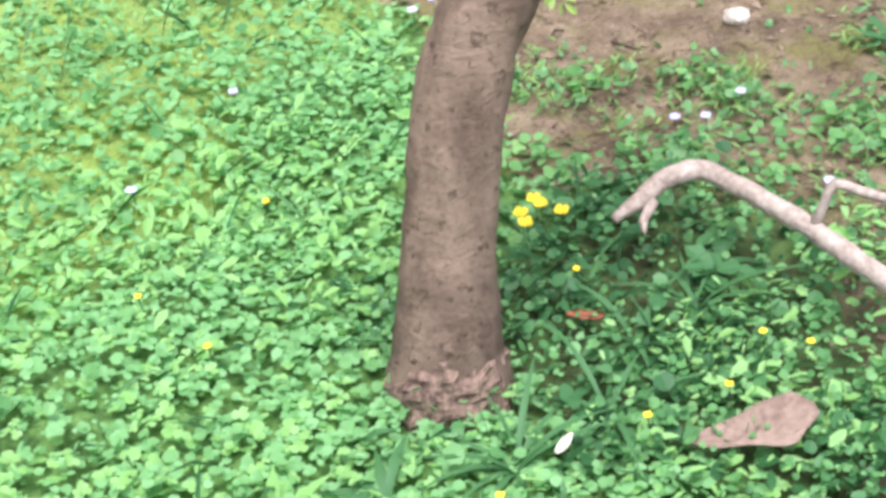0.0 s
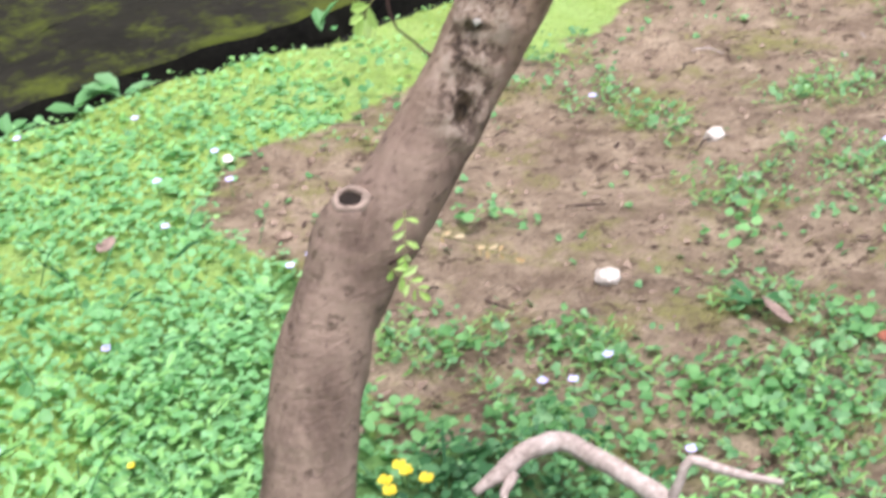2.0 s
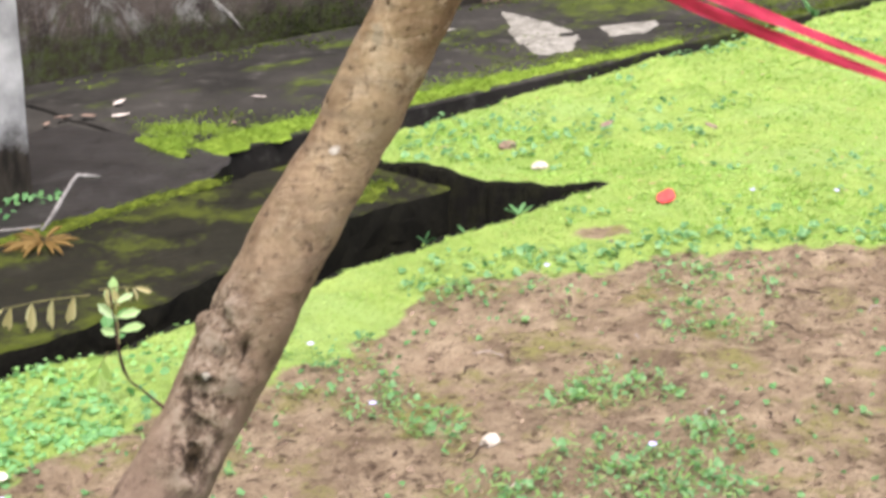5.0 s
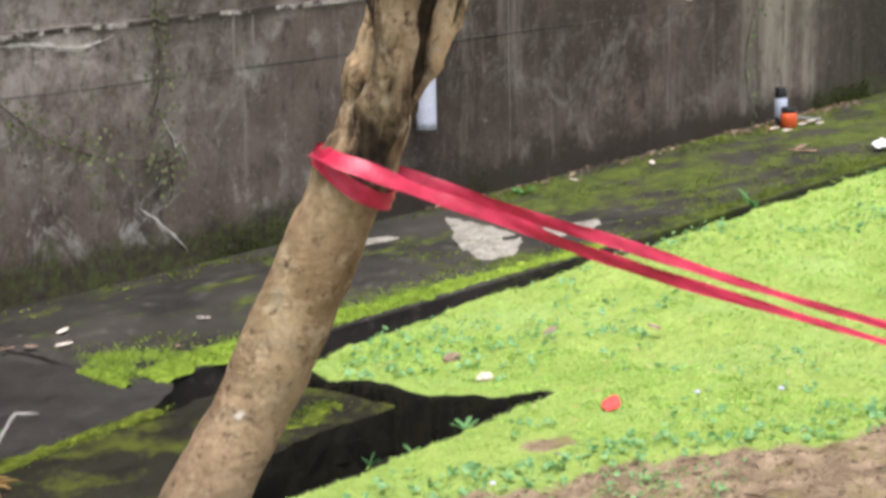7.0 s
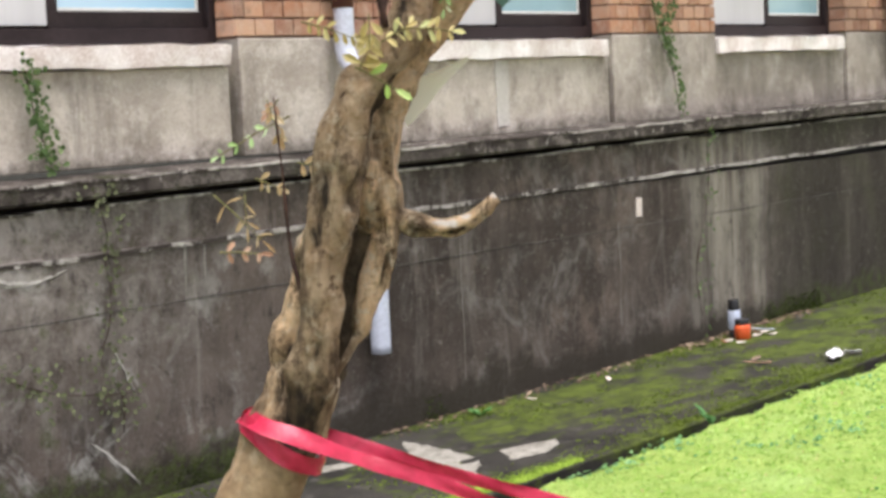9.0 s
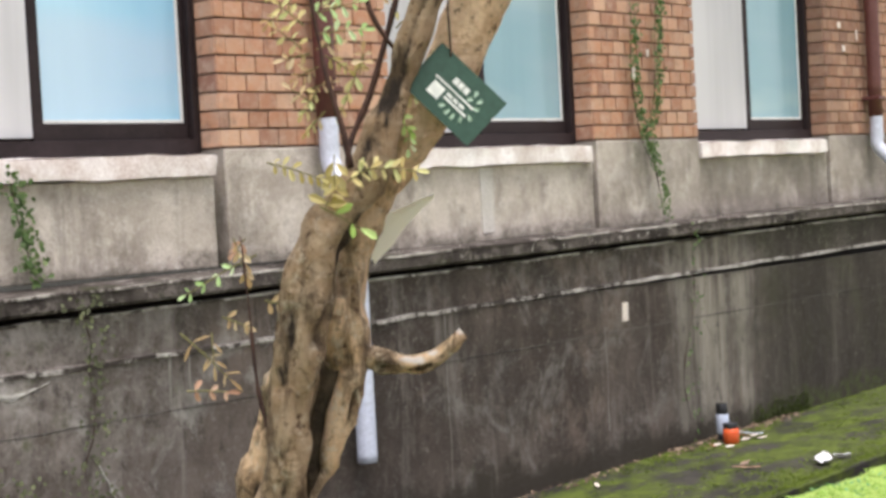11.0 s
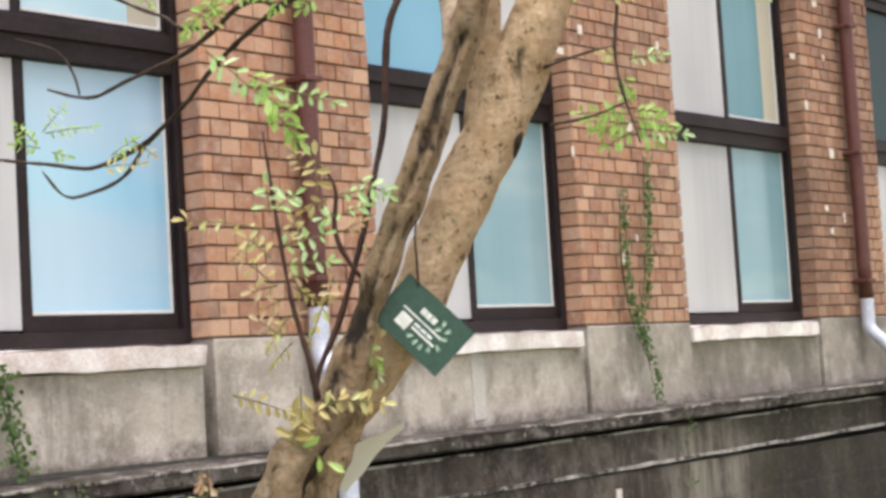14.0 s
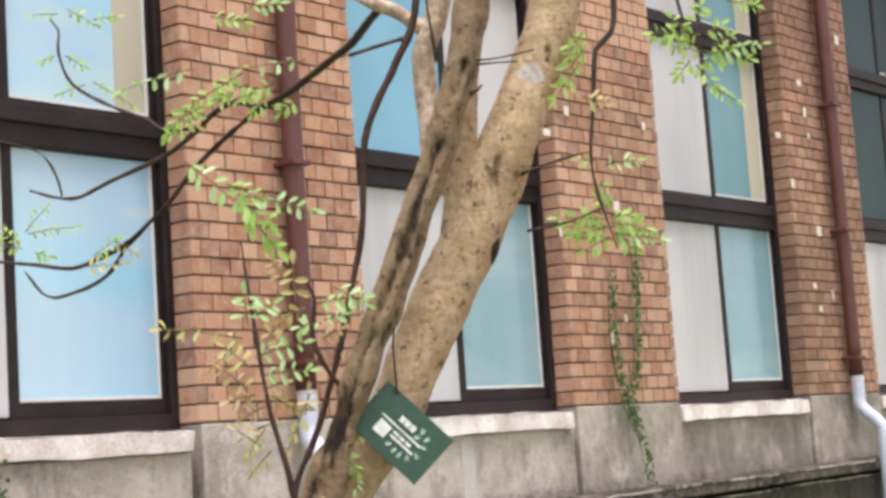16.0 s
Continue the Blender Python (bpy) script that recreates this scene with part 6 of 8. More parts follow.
# ---- tag on a string ----
def make_tag():
    c = Vector((1.3645, 0.8325, 1.245))
    ax = (Vector((1.388, 0.808, 1.238)) - Vector((1.357, 0.839, 1.286))).normalized()
    nrm = Vector((-0.70, -0.71, 0.06)).normalized()
    ay = nrm.cross(ax).normalized()
    nrm = ax.cross(ay).normalized()
    w, h = 0.034, 0.0225

    def at(u, v, d=0.0):
        return tuple(c + ax * u + ay * v + nrm * d)

    def plate(u0, u1, v0, v1, d0, d1):
        p = [at(u, v, d) for d in (d0, d1) for u, v in ((u0, v0), (u1, v0), (u1, v1), (u0, v1))]
        return p, [(0, 3, 2, 1), (4, 5, 6, 7), (0, 1, 5, 4), (1, 2, 6, 5), (2, 3, 7, 6), (3, 0, 4, 7)]

    tag = part("tree_tag", (*plate(-w, w, -h, h, -0.0008, 0.0008), M_TAG))
    tagged(tag, "dark green plastic plant tag with pale print", "tag")
    part("string", (*tube([at(-w + 0.012, h - 0.003, 0.001), (1.355, 0.8245, 1.31), (1.361, 0.8255, 1.334), (1.366, 0.824, 1.36)], [0.0009] * 4, 5, 0.02), M_TWIG), tag, "thin dark string")
    part("code_patch", (*plate(-0.0185, -0.0075, -0.0125, -0.002, 0.0009, 0.0014), M_PRINT), tag, "pale printed square")
    for i, (u0, u1, v0, v1) in enumerate(((-0.008, -0.0035, 0.0055, 0.0105), (-0.0028, 0.0017, 0.0055, 0.0105), (0.0024, 0.0069, 0.0055, 0.0105), (-0.0205, 0.018, 0.0005, 0.0019), (-0.005, 0.0005, -0.0045, -0.0022), (0.0015, 0.0065, -0.0045, -0.0022), (0.0075, 0.0125, -0.0045, -0.0022), (-0.005, 0.0175, -0.0078, -0.006))):
        part("print_bar", (*plate(u0, u1, v0, v1, 0.0009, 0.0013), M_PRINT), tag)
    for u, v, a in ((0.012, 0.011, 1.9), (0.018, 0.0085, 1.2), (0.0195, 0.0025, 0.5), (0.0205, -0.0055, -0.4), (0.016, -0.011, -1.1), (0.010, -0.0135, -1.5), (0.0045, -0.0135, -1.9), (-0.0015, -0.0125, -2.4), (0.011, 0.005, 0.9)):
        d = Vector(ax) * math.cos(a) + Vector(ay) * math.sin(a)
        base = Vector(at(u, v, 0.0011)) - d * 0.003
        part("printed_leaf", (*leaves([base], [d], [nrm], [0.0072], [0.0042]), M_PRINT2), tag)


make_tag()


# ---- ribbon ----
def band_mesh(points, normals, width, thick=0.0008):
    v, f = [], []
    for i, (p, n) in enumerate(zip(points, normals)):
        p, n = Vector(p), Vector(n).normalized()
        q = Vector(points[min(i + 1, len(points) - 1)]) - Vector(points[max(i - 1, 0)])
        s = q.cross(n).normalized()
        wd = width[i] if isinstance(width, (list, tuple)) else width
        for k in (-1, -0.4, 0.3, 1):
            v.append(tuple(p + s * wd * k + n * 0.0012 * math.sin(5 * k + i)))
        if i:
            for k in range(3):
                b = 4 * i + k
                f.append((b - 4, b - 3, b + 1, b))
    return v, f


def make_ribbon():
    r = empty("ribbon", (1.251, 0.984, 0.88), "shiny red plastic ribbon tied round the trunk and stretched aside", "ribbon")
    c = Vector((1.2515, 0.983, 0.882))
    axis = Vector((0.22, -0.24, 0.93)).normalized()
    u = axis.cross(Vector((0.7, 0.7, 0))).normalized()
    w = axis.cross(u)
    for j, (lift, tilt) in enumerate(((0.005, 0.013),)):
        pts, nrm = [], []
        for k in range(37):
            a = 2 * math.pi * k / 36
            d = math.cos(a) * u + math.sin(a) * w
            pts.append(c + d * (0.0358 + 0.0008 * j) + axis * min(lift + tilt * math.cos(a + 0.6), 0.010))
            nrm.append(d)
        under(part("loop", (*band_mesh(pts, nrm, 0.007), M_RIBBON, True)), r)
    view = Vector((-0.7, -0.7, 0.35))
    ways = (([(1.238, 1.012, 0.904), (1.229, 0.998, 0.905), (1.2195, 0.975, 0.904), (1.2168, 0.961, 0.9017), (1.2256, 0.9456, 0.8959), (1.2401, 0.9303, 0.8861), (1.2672, 0.9151, 0.8712), (1.312, 0.874, 0.8465), (1.3427, 0.8431, 0.8262), (1.4003, 0.7878, 0.7943), (1.4694, 0.7258, 0.7604), (1.5313, 0.6677, 0.7297), (1.6036, 0.5947, 0.6948)], 0.0050),
            ([(1.272, 0.972, 0.885), (1.2802, 0.9611, 0.8821), (1.2958, 0.9421, 0.8734), (1.3296, 0.9068, 0.8541), (1.3686, 0.8637, 0.8327), (1.3988, 0.8304, 0.8173), (1.4767, 0.7459, 0.7739), (1.5436, 0.6744, 0.7401), (1.6166, 0.596, 0.7048)], 0.0044))
    for j, (way, wd) in enumerate(ways):
        c, _ = spline(way, [1] * len(way), 0.011)
        pts, nrm, wds = [], [], []
        for k, p in enumerate(c):
            s = k / (len(c) - 1)
            pts.append(p)
            nrm.append(view + 0.6 * min(1, 5 * s) * Vector((math.sin(7 * s + j), 0.3, math.cos(8 * s + 2 * j))))
            wds.append(wd * (1.45 - 1.0 * s + 0.12 * math.sin(15 * s + 2 * j)))
        under(part("strand", (*band_mesh(pts, nrm, wds), M_RIBBON, True)), r)


make_ribbon()


# ---- things lying on the ground ----
def make_dead_branch():
    b = empty("dead_branch", (1.13, 0.95, 0.0), "bleached dead branch lying among the weeds", "branch")
    main = [(1.020, 1.052, 0.088), (1.05, 1.052, 0.095), (1.085, 1.055, 0.102), (1.124, 1.045, 0.098), (1.14, 1.0, 0.088), (1.150, 0.945, 0.078), (1.154, 0.87, 0.066), (1.162, 0.80, 0.05), (1.17, 0.72, 0.03)]
    under(part("stick", (*tube(main, [0.004, 0.0085, 0.0098, 0.0098, 0.0095, 0.0095, 0.0098, 0.0095, 0.009], 14, 0.008, 0.0018, 50.0), M_DEAD, True)), b)
    under(part("side_stick", (*tube([(1.152, 0.935, 0.08), (1.158, 0.93, 0.105), (1.166, 0.927, 0.122), (1.185, 0.905, 0.114), (1.225, 0.87, 0.10)], [0.005, 0.0048, 0.005, 0.0046, 0.003], 10, 0.008, 0.0012, 60.0), M_DEAD, True)), b)
    under(part("split_end", (*tube([(1.06, 1.045, 0.093), (1.04, 1.035, 0.086), (1.030, 1.022, 0.084)], [0.006, 0.0042, 0.0015], 8, 0.006, 0.001, 60.0), M_DEAD, True)), b)


make_dead_branch()


def lump(place, size, material, name, label, category, seed=0, flat=0.55):
    bm = bmesh.new()
    bmesh.ops.create_icosphere(bm, subdivisions=3, radius=1.0)
    for v in bm.verts:
        k = 0.95 + 0.3 * noise.noise(v.co * 1.3 + Vector((seed, 3, 1))) + 0.1 * noise.noise(v.co * 4 + Vector((seed, 0, 0)))
        v.co = Vector((v.co.x * size[0] * k, v.co.y * size[1] * k, v.co.z * size[0] * flat * k))
    me = bpy.data.meshes.new(name)
    bm.to_mesh(me)
    bm.free()
    me.materials.append(material)
    me.polygons.foreach_set("use_smooth", [True] * len(me.polygons))
    ob = part(name, me)
    ob.matrix_world = pose(*place, 0, 0, -52 + 13 * seed)
    return tagged(ob, label, category)


def floor_z(x, y):
    return float(lawn_height(np.array([x]), np.array([y]))[0])


for i, (x, y, a, b, m) in enumerate(((1.492, 1.362, 0.0165, 0.0135, M_STONE), (1.917, 1.572, 0.0165, 0.012, M_STONE), (1.268, 1.73, 0.013, 0.010, M_PEBBLE), (3.115, 2.55, 0.026, 0.018, M_STONE), (3.168, 2.703, 0.03, 0.022, M_PEBBLE), (1.12, 1.235, 0.022, 0.017, M_PEBBLE), (1.06, 1.30, 0.018, 0.012, M_PEBBLE))):
    lump((x, y, floor_z(x, y) + 0.005), (a, b), m, "stone", "pale chalky stone on the earth" if m is M_STONE else "brown earthy stone among the weeds", "stone", i + 1, 0.75 if m is M_STONE and x < 2 else 0.4)


def curled(place, turn, length, width, material, name, label, category, lift=0.2, n=9, broken=False):
    """A lying dry leaf or petal, cupped along its rib and curled at the tip."""
    v, f = [], []
    for i in range(n):
        s = i / (n - 1)
        w = width * math.sin(math.pi * (0.06 + 0.9 * s) ** 0.85) ** 0.8
        if broken:
            w = width * (0.08 + 0.95 * s ** 0.75) * (1 + 0.1 * math.sin(11 * s))
        for k in range(5):
            u = (k - 2) / 2
            v.append((length * (s - 0.5 + (0.16 * math.sin(2.3 * u + 1) * s ** 6 if broken else 0)), w * u * 0.5, lift * width * (0.35 * u * u + 0.8 * (s - 0.4) ** 2) + 0.02 * width * math.sin(9 * s + 4 * u)))
        if i:
            for k in range(4):
                b = 5 * i + k
                f.append((b - 5, b - 4, b + 1, b))
    ob = part(name, (v, f, material, True))
    ob.matrix_world = pose(*place, 6, -4, turn)
    mod = ob.modifiers.new("thick", "SOLIDIFY")
    mod.thickness = 0.0012
    if length > 0.1 and material is M_DRY and broken:
        rib = [(length * (s - 0.48), 0.0, lift * width * 0.8 * (s - 0.4) ** 2 + 0.0015) for s in (0.0, 0.3, 0.6, 0.98)]
        part("midrib", (*tube(rib, [0.0006, 0.001, 0.0012, 0.0015], 6, 0.02), M_CUT), ob, "darker midrib")
        for s in (0.3, 0.5, 0.7):
            for w in (-1, 1):
                a = (length * (s - 0.48), 0.0, lift * width * 0.8 * (s - 0.4) ** 2 + 0.0015)
                b = (length * (s - 0.3), w * 0.36 * width * s, lift * width * (0.3 * (0.72 * s) ** 2 + 0.8 * (s - 0.22) ** 2) + 0.0015)
                part("vein", (*tube([a, b], [0.0006, 0.0004], 5, 0.03), M_CUT), ob)
    return tagged(ob, label, category)


curled((0.950, 0.817, 0.032), -27, 0.096, 0.056, M_DRY, "dry_leaf", "large torn brown dry leaf among the weeds", "leaf", 0.25, 12, True)
curled((0.965, 1.03, 0.02), 140, 0.034, 0.016, M_RUST, "dry_leaf", "small rust-red dry leaf under the weeds", "leaf")
curled((1.62, 1.03, 0.02), -50, 0.045, 0.026, M_RUST, "dry_leaf", "small rust-red dry leaf beside green weeds", "leaf")
curled((1.055, 1.81, 0.03), 30, 0.035, 0.022, M_DRY, "dry_leaf", "small tan dry leaf on the grass", "leaf")
curled((1.565, 1.16, 0.02), 75, 0.06, 0.016, M_DRY, "dry_leaf", "narrow brown dry leaf on bare earth", "leaf")
curled((1.205, 1.46, 0.02), 10, 0.034, 0.018, M_DRY, "dry_leaf", "tan dry leaf behind the trunk", "leaf")
curled((0.835, 0.905, 0.03), 20, 0.026, 0.009, M_STONE, "husk", "pale narrow husk in the grass", "husk")
curled((3.055, 2.125, 0.016), 25, 0.085, 0.04, M_RED, "red_petal", "bright red fallen petal on the moss", "petal")
curled((1.325, 1.955, 0.015), 60, 0.022, 0.016, M_PALE, "petal", "pale pink fallen petal at the edge of the earth", "petal")
for i, (x, y, s, m) in enumerate(((6.9, 3.95, 0.11, M_DRY), (6.25, 4.33, 0.09, M_PALE), (5.75, 4.38, 0.07, M_PALE), (3.3, 3.86, 0.06, M_PALE), (2.74, 4.06, 0.09, M_DRY), (2.66, 4.02, 0.08, M_DRY), (2.80, 4.02, 0.08, M_DRY), (2.87, 3.96, 0.07, M_PALE), (2.96, 4.1, 0.07, M_PALE), (7.3, 4.37, 0.08, M_RUST), (7.62, 4.38, 0.09, M_RUST), (7.78, 4.36, 0.08, M_DRY), (7.2, 4.33, 0.07, M_DRY), (3.05, 3.66, 0.05, M_DRY))):
    curled((x, y, float(strip_z(x)) + 0.01), 47 * i, 0.75 * s, 0.26 * s, m, "dry_leaf", "withered leaf on the damp concrete strip", "leaf", 0.3)
for x, y in ((7.33, 4.36), (7.52, 4.31), (7.58, 4.25), (7.3, 4.27), (7.64, 4.33)):
    curled((x, y, float(strip_z(x)) + 0.01), 90 * x, 0.05, 0.03, M_PALE, "fallen_petal", "pale pink petal on the damp strip", "petal")
curled((3.62, 2.42, 0.02), 70, 0.05, 0.025, M_DRY, "dry_leaf", "small brown leaf on the moss", "leaf")
curled((3.45, 2.62, 0.02), 10, 0.06, 0.02, M_DRY, "dry_leaf", "tan dry leaf on the moss", "leaf")


def lathe(profile, material, sides=20):
    v, f = [], []
    for i, (r, z) in enumerate(profile):
        for k in range(sides):
            a = 2 * math.pi * k / sides
            v.append((r * math.cos(a), r * math.sin(a), z))
            if i:
                b, c = i * sides + k, i * sides + (k + 1) % sides
                f.append((b - sides, c - sides, c, b))
    f += [tuple(range(sides))[::-1], tuple((len(profile) - 1) * sides + k for k in range(sides))]
    return v, f, material, True


def make_bottles():
    b = part("bottle", lathe([(0.026, 0.0), (0.028, 0.006), (0.028, 0.035)], M_BLACK))
    b.location = (7.49, 4.42, float(strip_z(7.49)) + 0.002)
    b.scale = (1.12, 1.12, 1.15)
    tagged(b, "dark bottle with a pale label standing by the wall", "bottle")
    part("label_band", lathe([(0.0282, 0.036), (0.029, 0.039), (0.029, 0.118), (0.0282, 0.121)], M_PAPER), b, "pale blue-grey label")
    part("shoulder", lathe([(0.028, 0.122), (0.028, 0.132), (0.026, 0.146), (0.0255, 0.166), (0.024, 0.168)], M_BLACK), b)
    c = part("orange_jar", lathe([(0.034, 0.0), (0.040, 0.006), (0.041, 0.06), (0.036, 0.075)], M_ORANGE))
    c.location = (7.44, 4.345, float(strip_z(7.44)) + 0.002)
    tagged(c, "small orange plastic jar with a black lid", "jar")
    part("lid", lathe([(0.036, 0.075), (0.037, 0.078), (0.037, 0.1), (0.034, 0.103)], M_BLACK), c, "black lid")


make_bottles()
curled((7.0, 3.6, float(strip_z(7.0)) + 0.02), 20, 0.15, 0.075, M_LITTERWHITE, "litter_scrap", "crumpled white scrap on the edge of the strip", "litter", 0.5)
curled((7.14, 3.58, float(strip_z(7.1)) + 0.015), 160, 0.10, 0.05, M_LITTERWHITE, "litter_scrap", "small crumpled white scrap on the edge of the strip", "litter", 0.5)
curled((6.79, 3.88, float(strip_z(6.8)) + 0.012), 130, 0.13, 0.04, M_TANPETAL, "dry_leaf", "pinkish tan curled leaf on the mossy strip", "leaf", 0.3)
curled((7.56, 4.30, float(strip_z(7.5)) + 0.03), 120, 0.12, 0.05, M_PAPER, "litter_scrap", "pale torn scrap beside the jar", "litter", 0.4)

# flat things on the paving and wall
def spill(outline, z, seed):
    """A thin dried spill with a ragged edge, from a rough outline."""
    c = np.mean(outline, 0)
    pts = []
    n = 240
    for i in range(n):
        s = i / n * len(outline)
        k, q = int(s), s - int(s)
        p = np.array(outline[k]) * (1 - q) + np.array(outline[(k + 1) % len(outline)]) * q
        w = 0.84 + sum(a * noise.noise(Vector((p[0] * h, p[1] * h, seed))) for a, h in ((0.16, 5), (0.10, 13), (0.05, 40)))
        pts.append(c + (p - c) * w)
    v = [(*c, z + 0.004)] + [(*(c + (p - c) * 0.94), z + 0.003) for p in pts] + [(*p, z - 0.004) for p in pts]
    f = []
    for i in range(n):
        j = (i + 1) % n
        f += [(0, 1 + i, 1 + j), (1 + i, n + 1 + i, n + 1 + j, 1 + j)]
    return tagged(part("cement_spill", (v, f, M_PLASTER, True)), "pale dried cement spill on the damp strip", "cement")


spill([(4.95, 4.44), (4.70, 4.15), (4.50, 3.95), (4.36, 3.70), (4.42, 3.58), (4.60, 3.66), (4.80, 3.82), (4.92, 4.1)], STRIP_Z, 1.0)
spill([(4.78, 3.72), (4.95, 3.66), (5.12, 3.72), (5.2, 3.80), (5.05, 3.86), (4.88, 3.90)], STRIP_Z, 2.0)
spill([(4.40, 4.34), (4.52, 4.30), (4.53, 4.2), (4.42, 4.16), (4.33, 4.24)], STRIP_Z, 3.0)
wall_tag = part("wall_patch", box(6.80, 6.85, FACE - 0.006, FACE + 0.002, 0.61, 0.70, M_PALE, 0.003, 0.006, 4))
tagged(wall_tag, "small pale plaster patch stuck on the wall", "patch")
def smear(points, w, seed):
    """A thin crust of lime on the wall, ragged along both sides."""
    c, _ = spline(points, [1] * len(points), 0.006)
    v = []
    for i, p in enumerate(c):
        fade = min(1.0, 4 * i / len(c), 4 * (len(c) - 1 - i) / len(c)) + 0.1
        for k in (-1, 0, 1):
            h = k * w * fade * max(0.15, 0.7 + 1.3 * noise.noise(Vector((p[0] * 28, p[2] * 28, seed + k))))
            v.append((p[0] + 0.4 * h, p[1] - (0.002 if k == 0 else 0), p[2] + h))
    f = [(3 * i + k, 3 * i + k + 3, 3 * i + k + 4, 3 * i + k + 1) for i in range(len(c) - 1) for k in (0, 1)]
    tagged(part("wall_smear", (v, f, M_LIME)), "pale lime crust smeared on the wall", "stain")


smear([(3.05, 4.497, 0.735), (3.202, 4.497, 0.726), (3.287, 4.497, 0.714), (3.389, 4.497, 0.70), (3.466, 4.497, 0.715), (3.525, 4.497, 0.732)], 0.011, 1.0)
smear([(3.684, 4.497, 0.448), (3.725, 4.497, 0.376), (3.776, 4.497, 0.274)], 0.008, 2.0)
smear([(3.568, 4.497, 0.144), (3.66, 4.497, 0.067), (3.77, 4.497, -0.043)], 0.008, 3.0)
dead_twig = empty("dead_twig", (1.99, 2.93, 0.0), "thin bleached twig lying on the slabs", "twig")
under(part("stick", (*tube([(1.975, 2.915, 0.006), (2.01, 2.925, 0.03), (2.06, 2.94, 0.072), (2.091, 2.948, 0.096), (2.12, 2.948, 0.088), (2.146, 2.948, 0.081)], [0.004, 0.0048, 0.0045, 0.005, 0.005, 0.0035], 8, 0.02, 0.001), M_GREY, True)), dead_twig)
under(part("side_stick", (*tube([(1.2, 3.02, 0.012), (1.5, 3.01, 0.016), (1.703, 2.996, 0.016), (1.845, 2.977, 0.014), (1.985, 2.93, 0.01)], [0.003, 0.0045, 0.0045, 0.004, 0.003], 8, 0.02, 0.0015), M_GREY, True)), dead_twig)
for i in range(46):
    x, y = rng.uniform(1.25, 2.9), rng.uniform(0.75, 1.85)
    if soil_amount(np.array([x]), np.array([y]))[0] < 0.8:
        continue
    a, ln = rng.uniform(0, 6.3), rng.uniform(0.02, 0.07)
    z = floor_z(x, y) + 0.003
    t = part("twig_bit", (*tube([(x, y, z), (x + 0.5 * ln * math.cos(a), y + 0.5 * ln * math.sin(a), z + 0.004), (x + ln * math.cos(a + 0.3), y + ln * math.sin(a + 0.3), z)], [0.0012, 0.0018, 0.0009], 5, 0.02), M_TWIG if i % 3 else M_DEAD))
    tagged(t, "small dry twig lying on bare earth", "twig", "twigs on the earth")


# ---- plants on the ground (uncountable: one object of each sort) ----
def scatter(n, x0, x1, y0, y1, chance):
    """Random places in a stretch of the plan, kept by a chance from 0 to 1."""
    x, y = rng.uniform(x0, x1, n), rng.uniform(y0, y1, n)
    keep = (rng.random(n) < chance(x, y)) & (drop_amount(x, y, 0.006) < 0.1)
    return x[keep], y[keep]


def green_amount(x, y):
    return 1 - np.clip(soil_amount(x, y) * 1.6 - 0.2, 0, 1)


def stuff(name, data, material, label):
    ob = part(name, (*data, material))
    return tagged(ob, label, "plants", kind="stuff")


def clovers(x, y, size, height, tilt=0.55):
    """Three leaflets on each stalk."""
    n = len(x)
    z = lawn_height(x, y) + height
    top = np.stack([x, y, z], -1)
    turn = rng.uniform(0, 2 * np.pi, n)
    lean = tilt * rng.standard_normal((n, 2))
    base, way, nor, lng = [], [], [], []
    for k in range(3):
        a = turn + k * 2.094
        w = np.stack([np.cos(a), np.sin(a), 0.15 + lean[:, 0] * np.cos(a) + lean[:, 1] * np.sin(a)], -1)
        base.append(top)
        way.append(w)
        nor.append(np.stack([-lean[:, 0], -lean[:, 1], np.ones(n)], -1))
        lng.append(size * rng.uniform(0.8, 1.15, n))
    lng = np.concatenate(lng)
    return leaves(np.concatenate(base), np.concatenate(way), np.concatenate(nor), lng, lng * 1.05, True)


def clump(x, y):
    rim = np.clip((np.minimum(x + 0.25, y - 0.45) + 0.05 * wander(x, y, 15.0, 2.0)) / 0.12, 0, 1)
    return rim * np.clip(0.72 + 0.45 * wander(x, y, 9.0, 6.0) + 0.3 * wander(x, y, 31.0, 3.0), 0.2, 1.0)


def mossy(x, y):
    """1 where the clover gives way to moss toward the drain, 0 near the tree."""
    return np.clip((y - 1.60 - 0.5 * (x - 0.85) + 0.22 * wander(x, y, 5.0, 1.0) + 0.1 * wander(x, y, 14.0, 2.0)) / 0.45, 0, 1)


def single_leaves(x, y, size, height, tilt=0.5):
    """Round stalked leaves, one at each place."""
    n = len(x)
    a = rng.uniform(0, 2 * np.pi, n)
    way = np.stack([np.cos(a), np.sin(a), tilt * rng.standard_normal(n)], -1)
    nor = np.stack([tilt * rng.standard_normal(n), tilt * rng.standard_normal(n), np.ones(n)], -1)
    return leaves(np.stack([x, y, lawn_height(x, y) + height], -1), way, nor, size, size * rng.uniform(0.75, 1.1, n), True)


x, y = scatter(60000, -0.25, 1.6, 0.45, 2.28, lambda x, y: green_amount(x, y) * clump(x, y) * (1 - 0.5 * mossy(x, y)) * (1 - 0.95 * weedy(x, y)) * np.clip(0.55 + 0.7 * (1.25 - y), 0.5, 1))
h = (0.004 + 0.022 * rng.random(len(x)) ** 0.7) * np.clip((2.3 - y) / 0.7, 0.35, 1) * (0.8 + 0.5 * wander(x, y, 7.0, 4.0))
size = 0.0040 + 0.0066 * rng.random(len(x)) ** 1.7
young = rng.random(len(x)) < np.clip(0.5 + 0.7 * wander(x, y, 5.0, 8.0) - 1.0 * (x - 0.75), 0.05, 0.9)
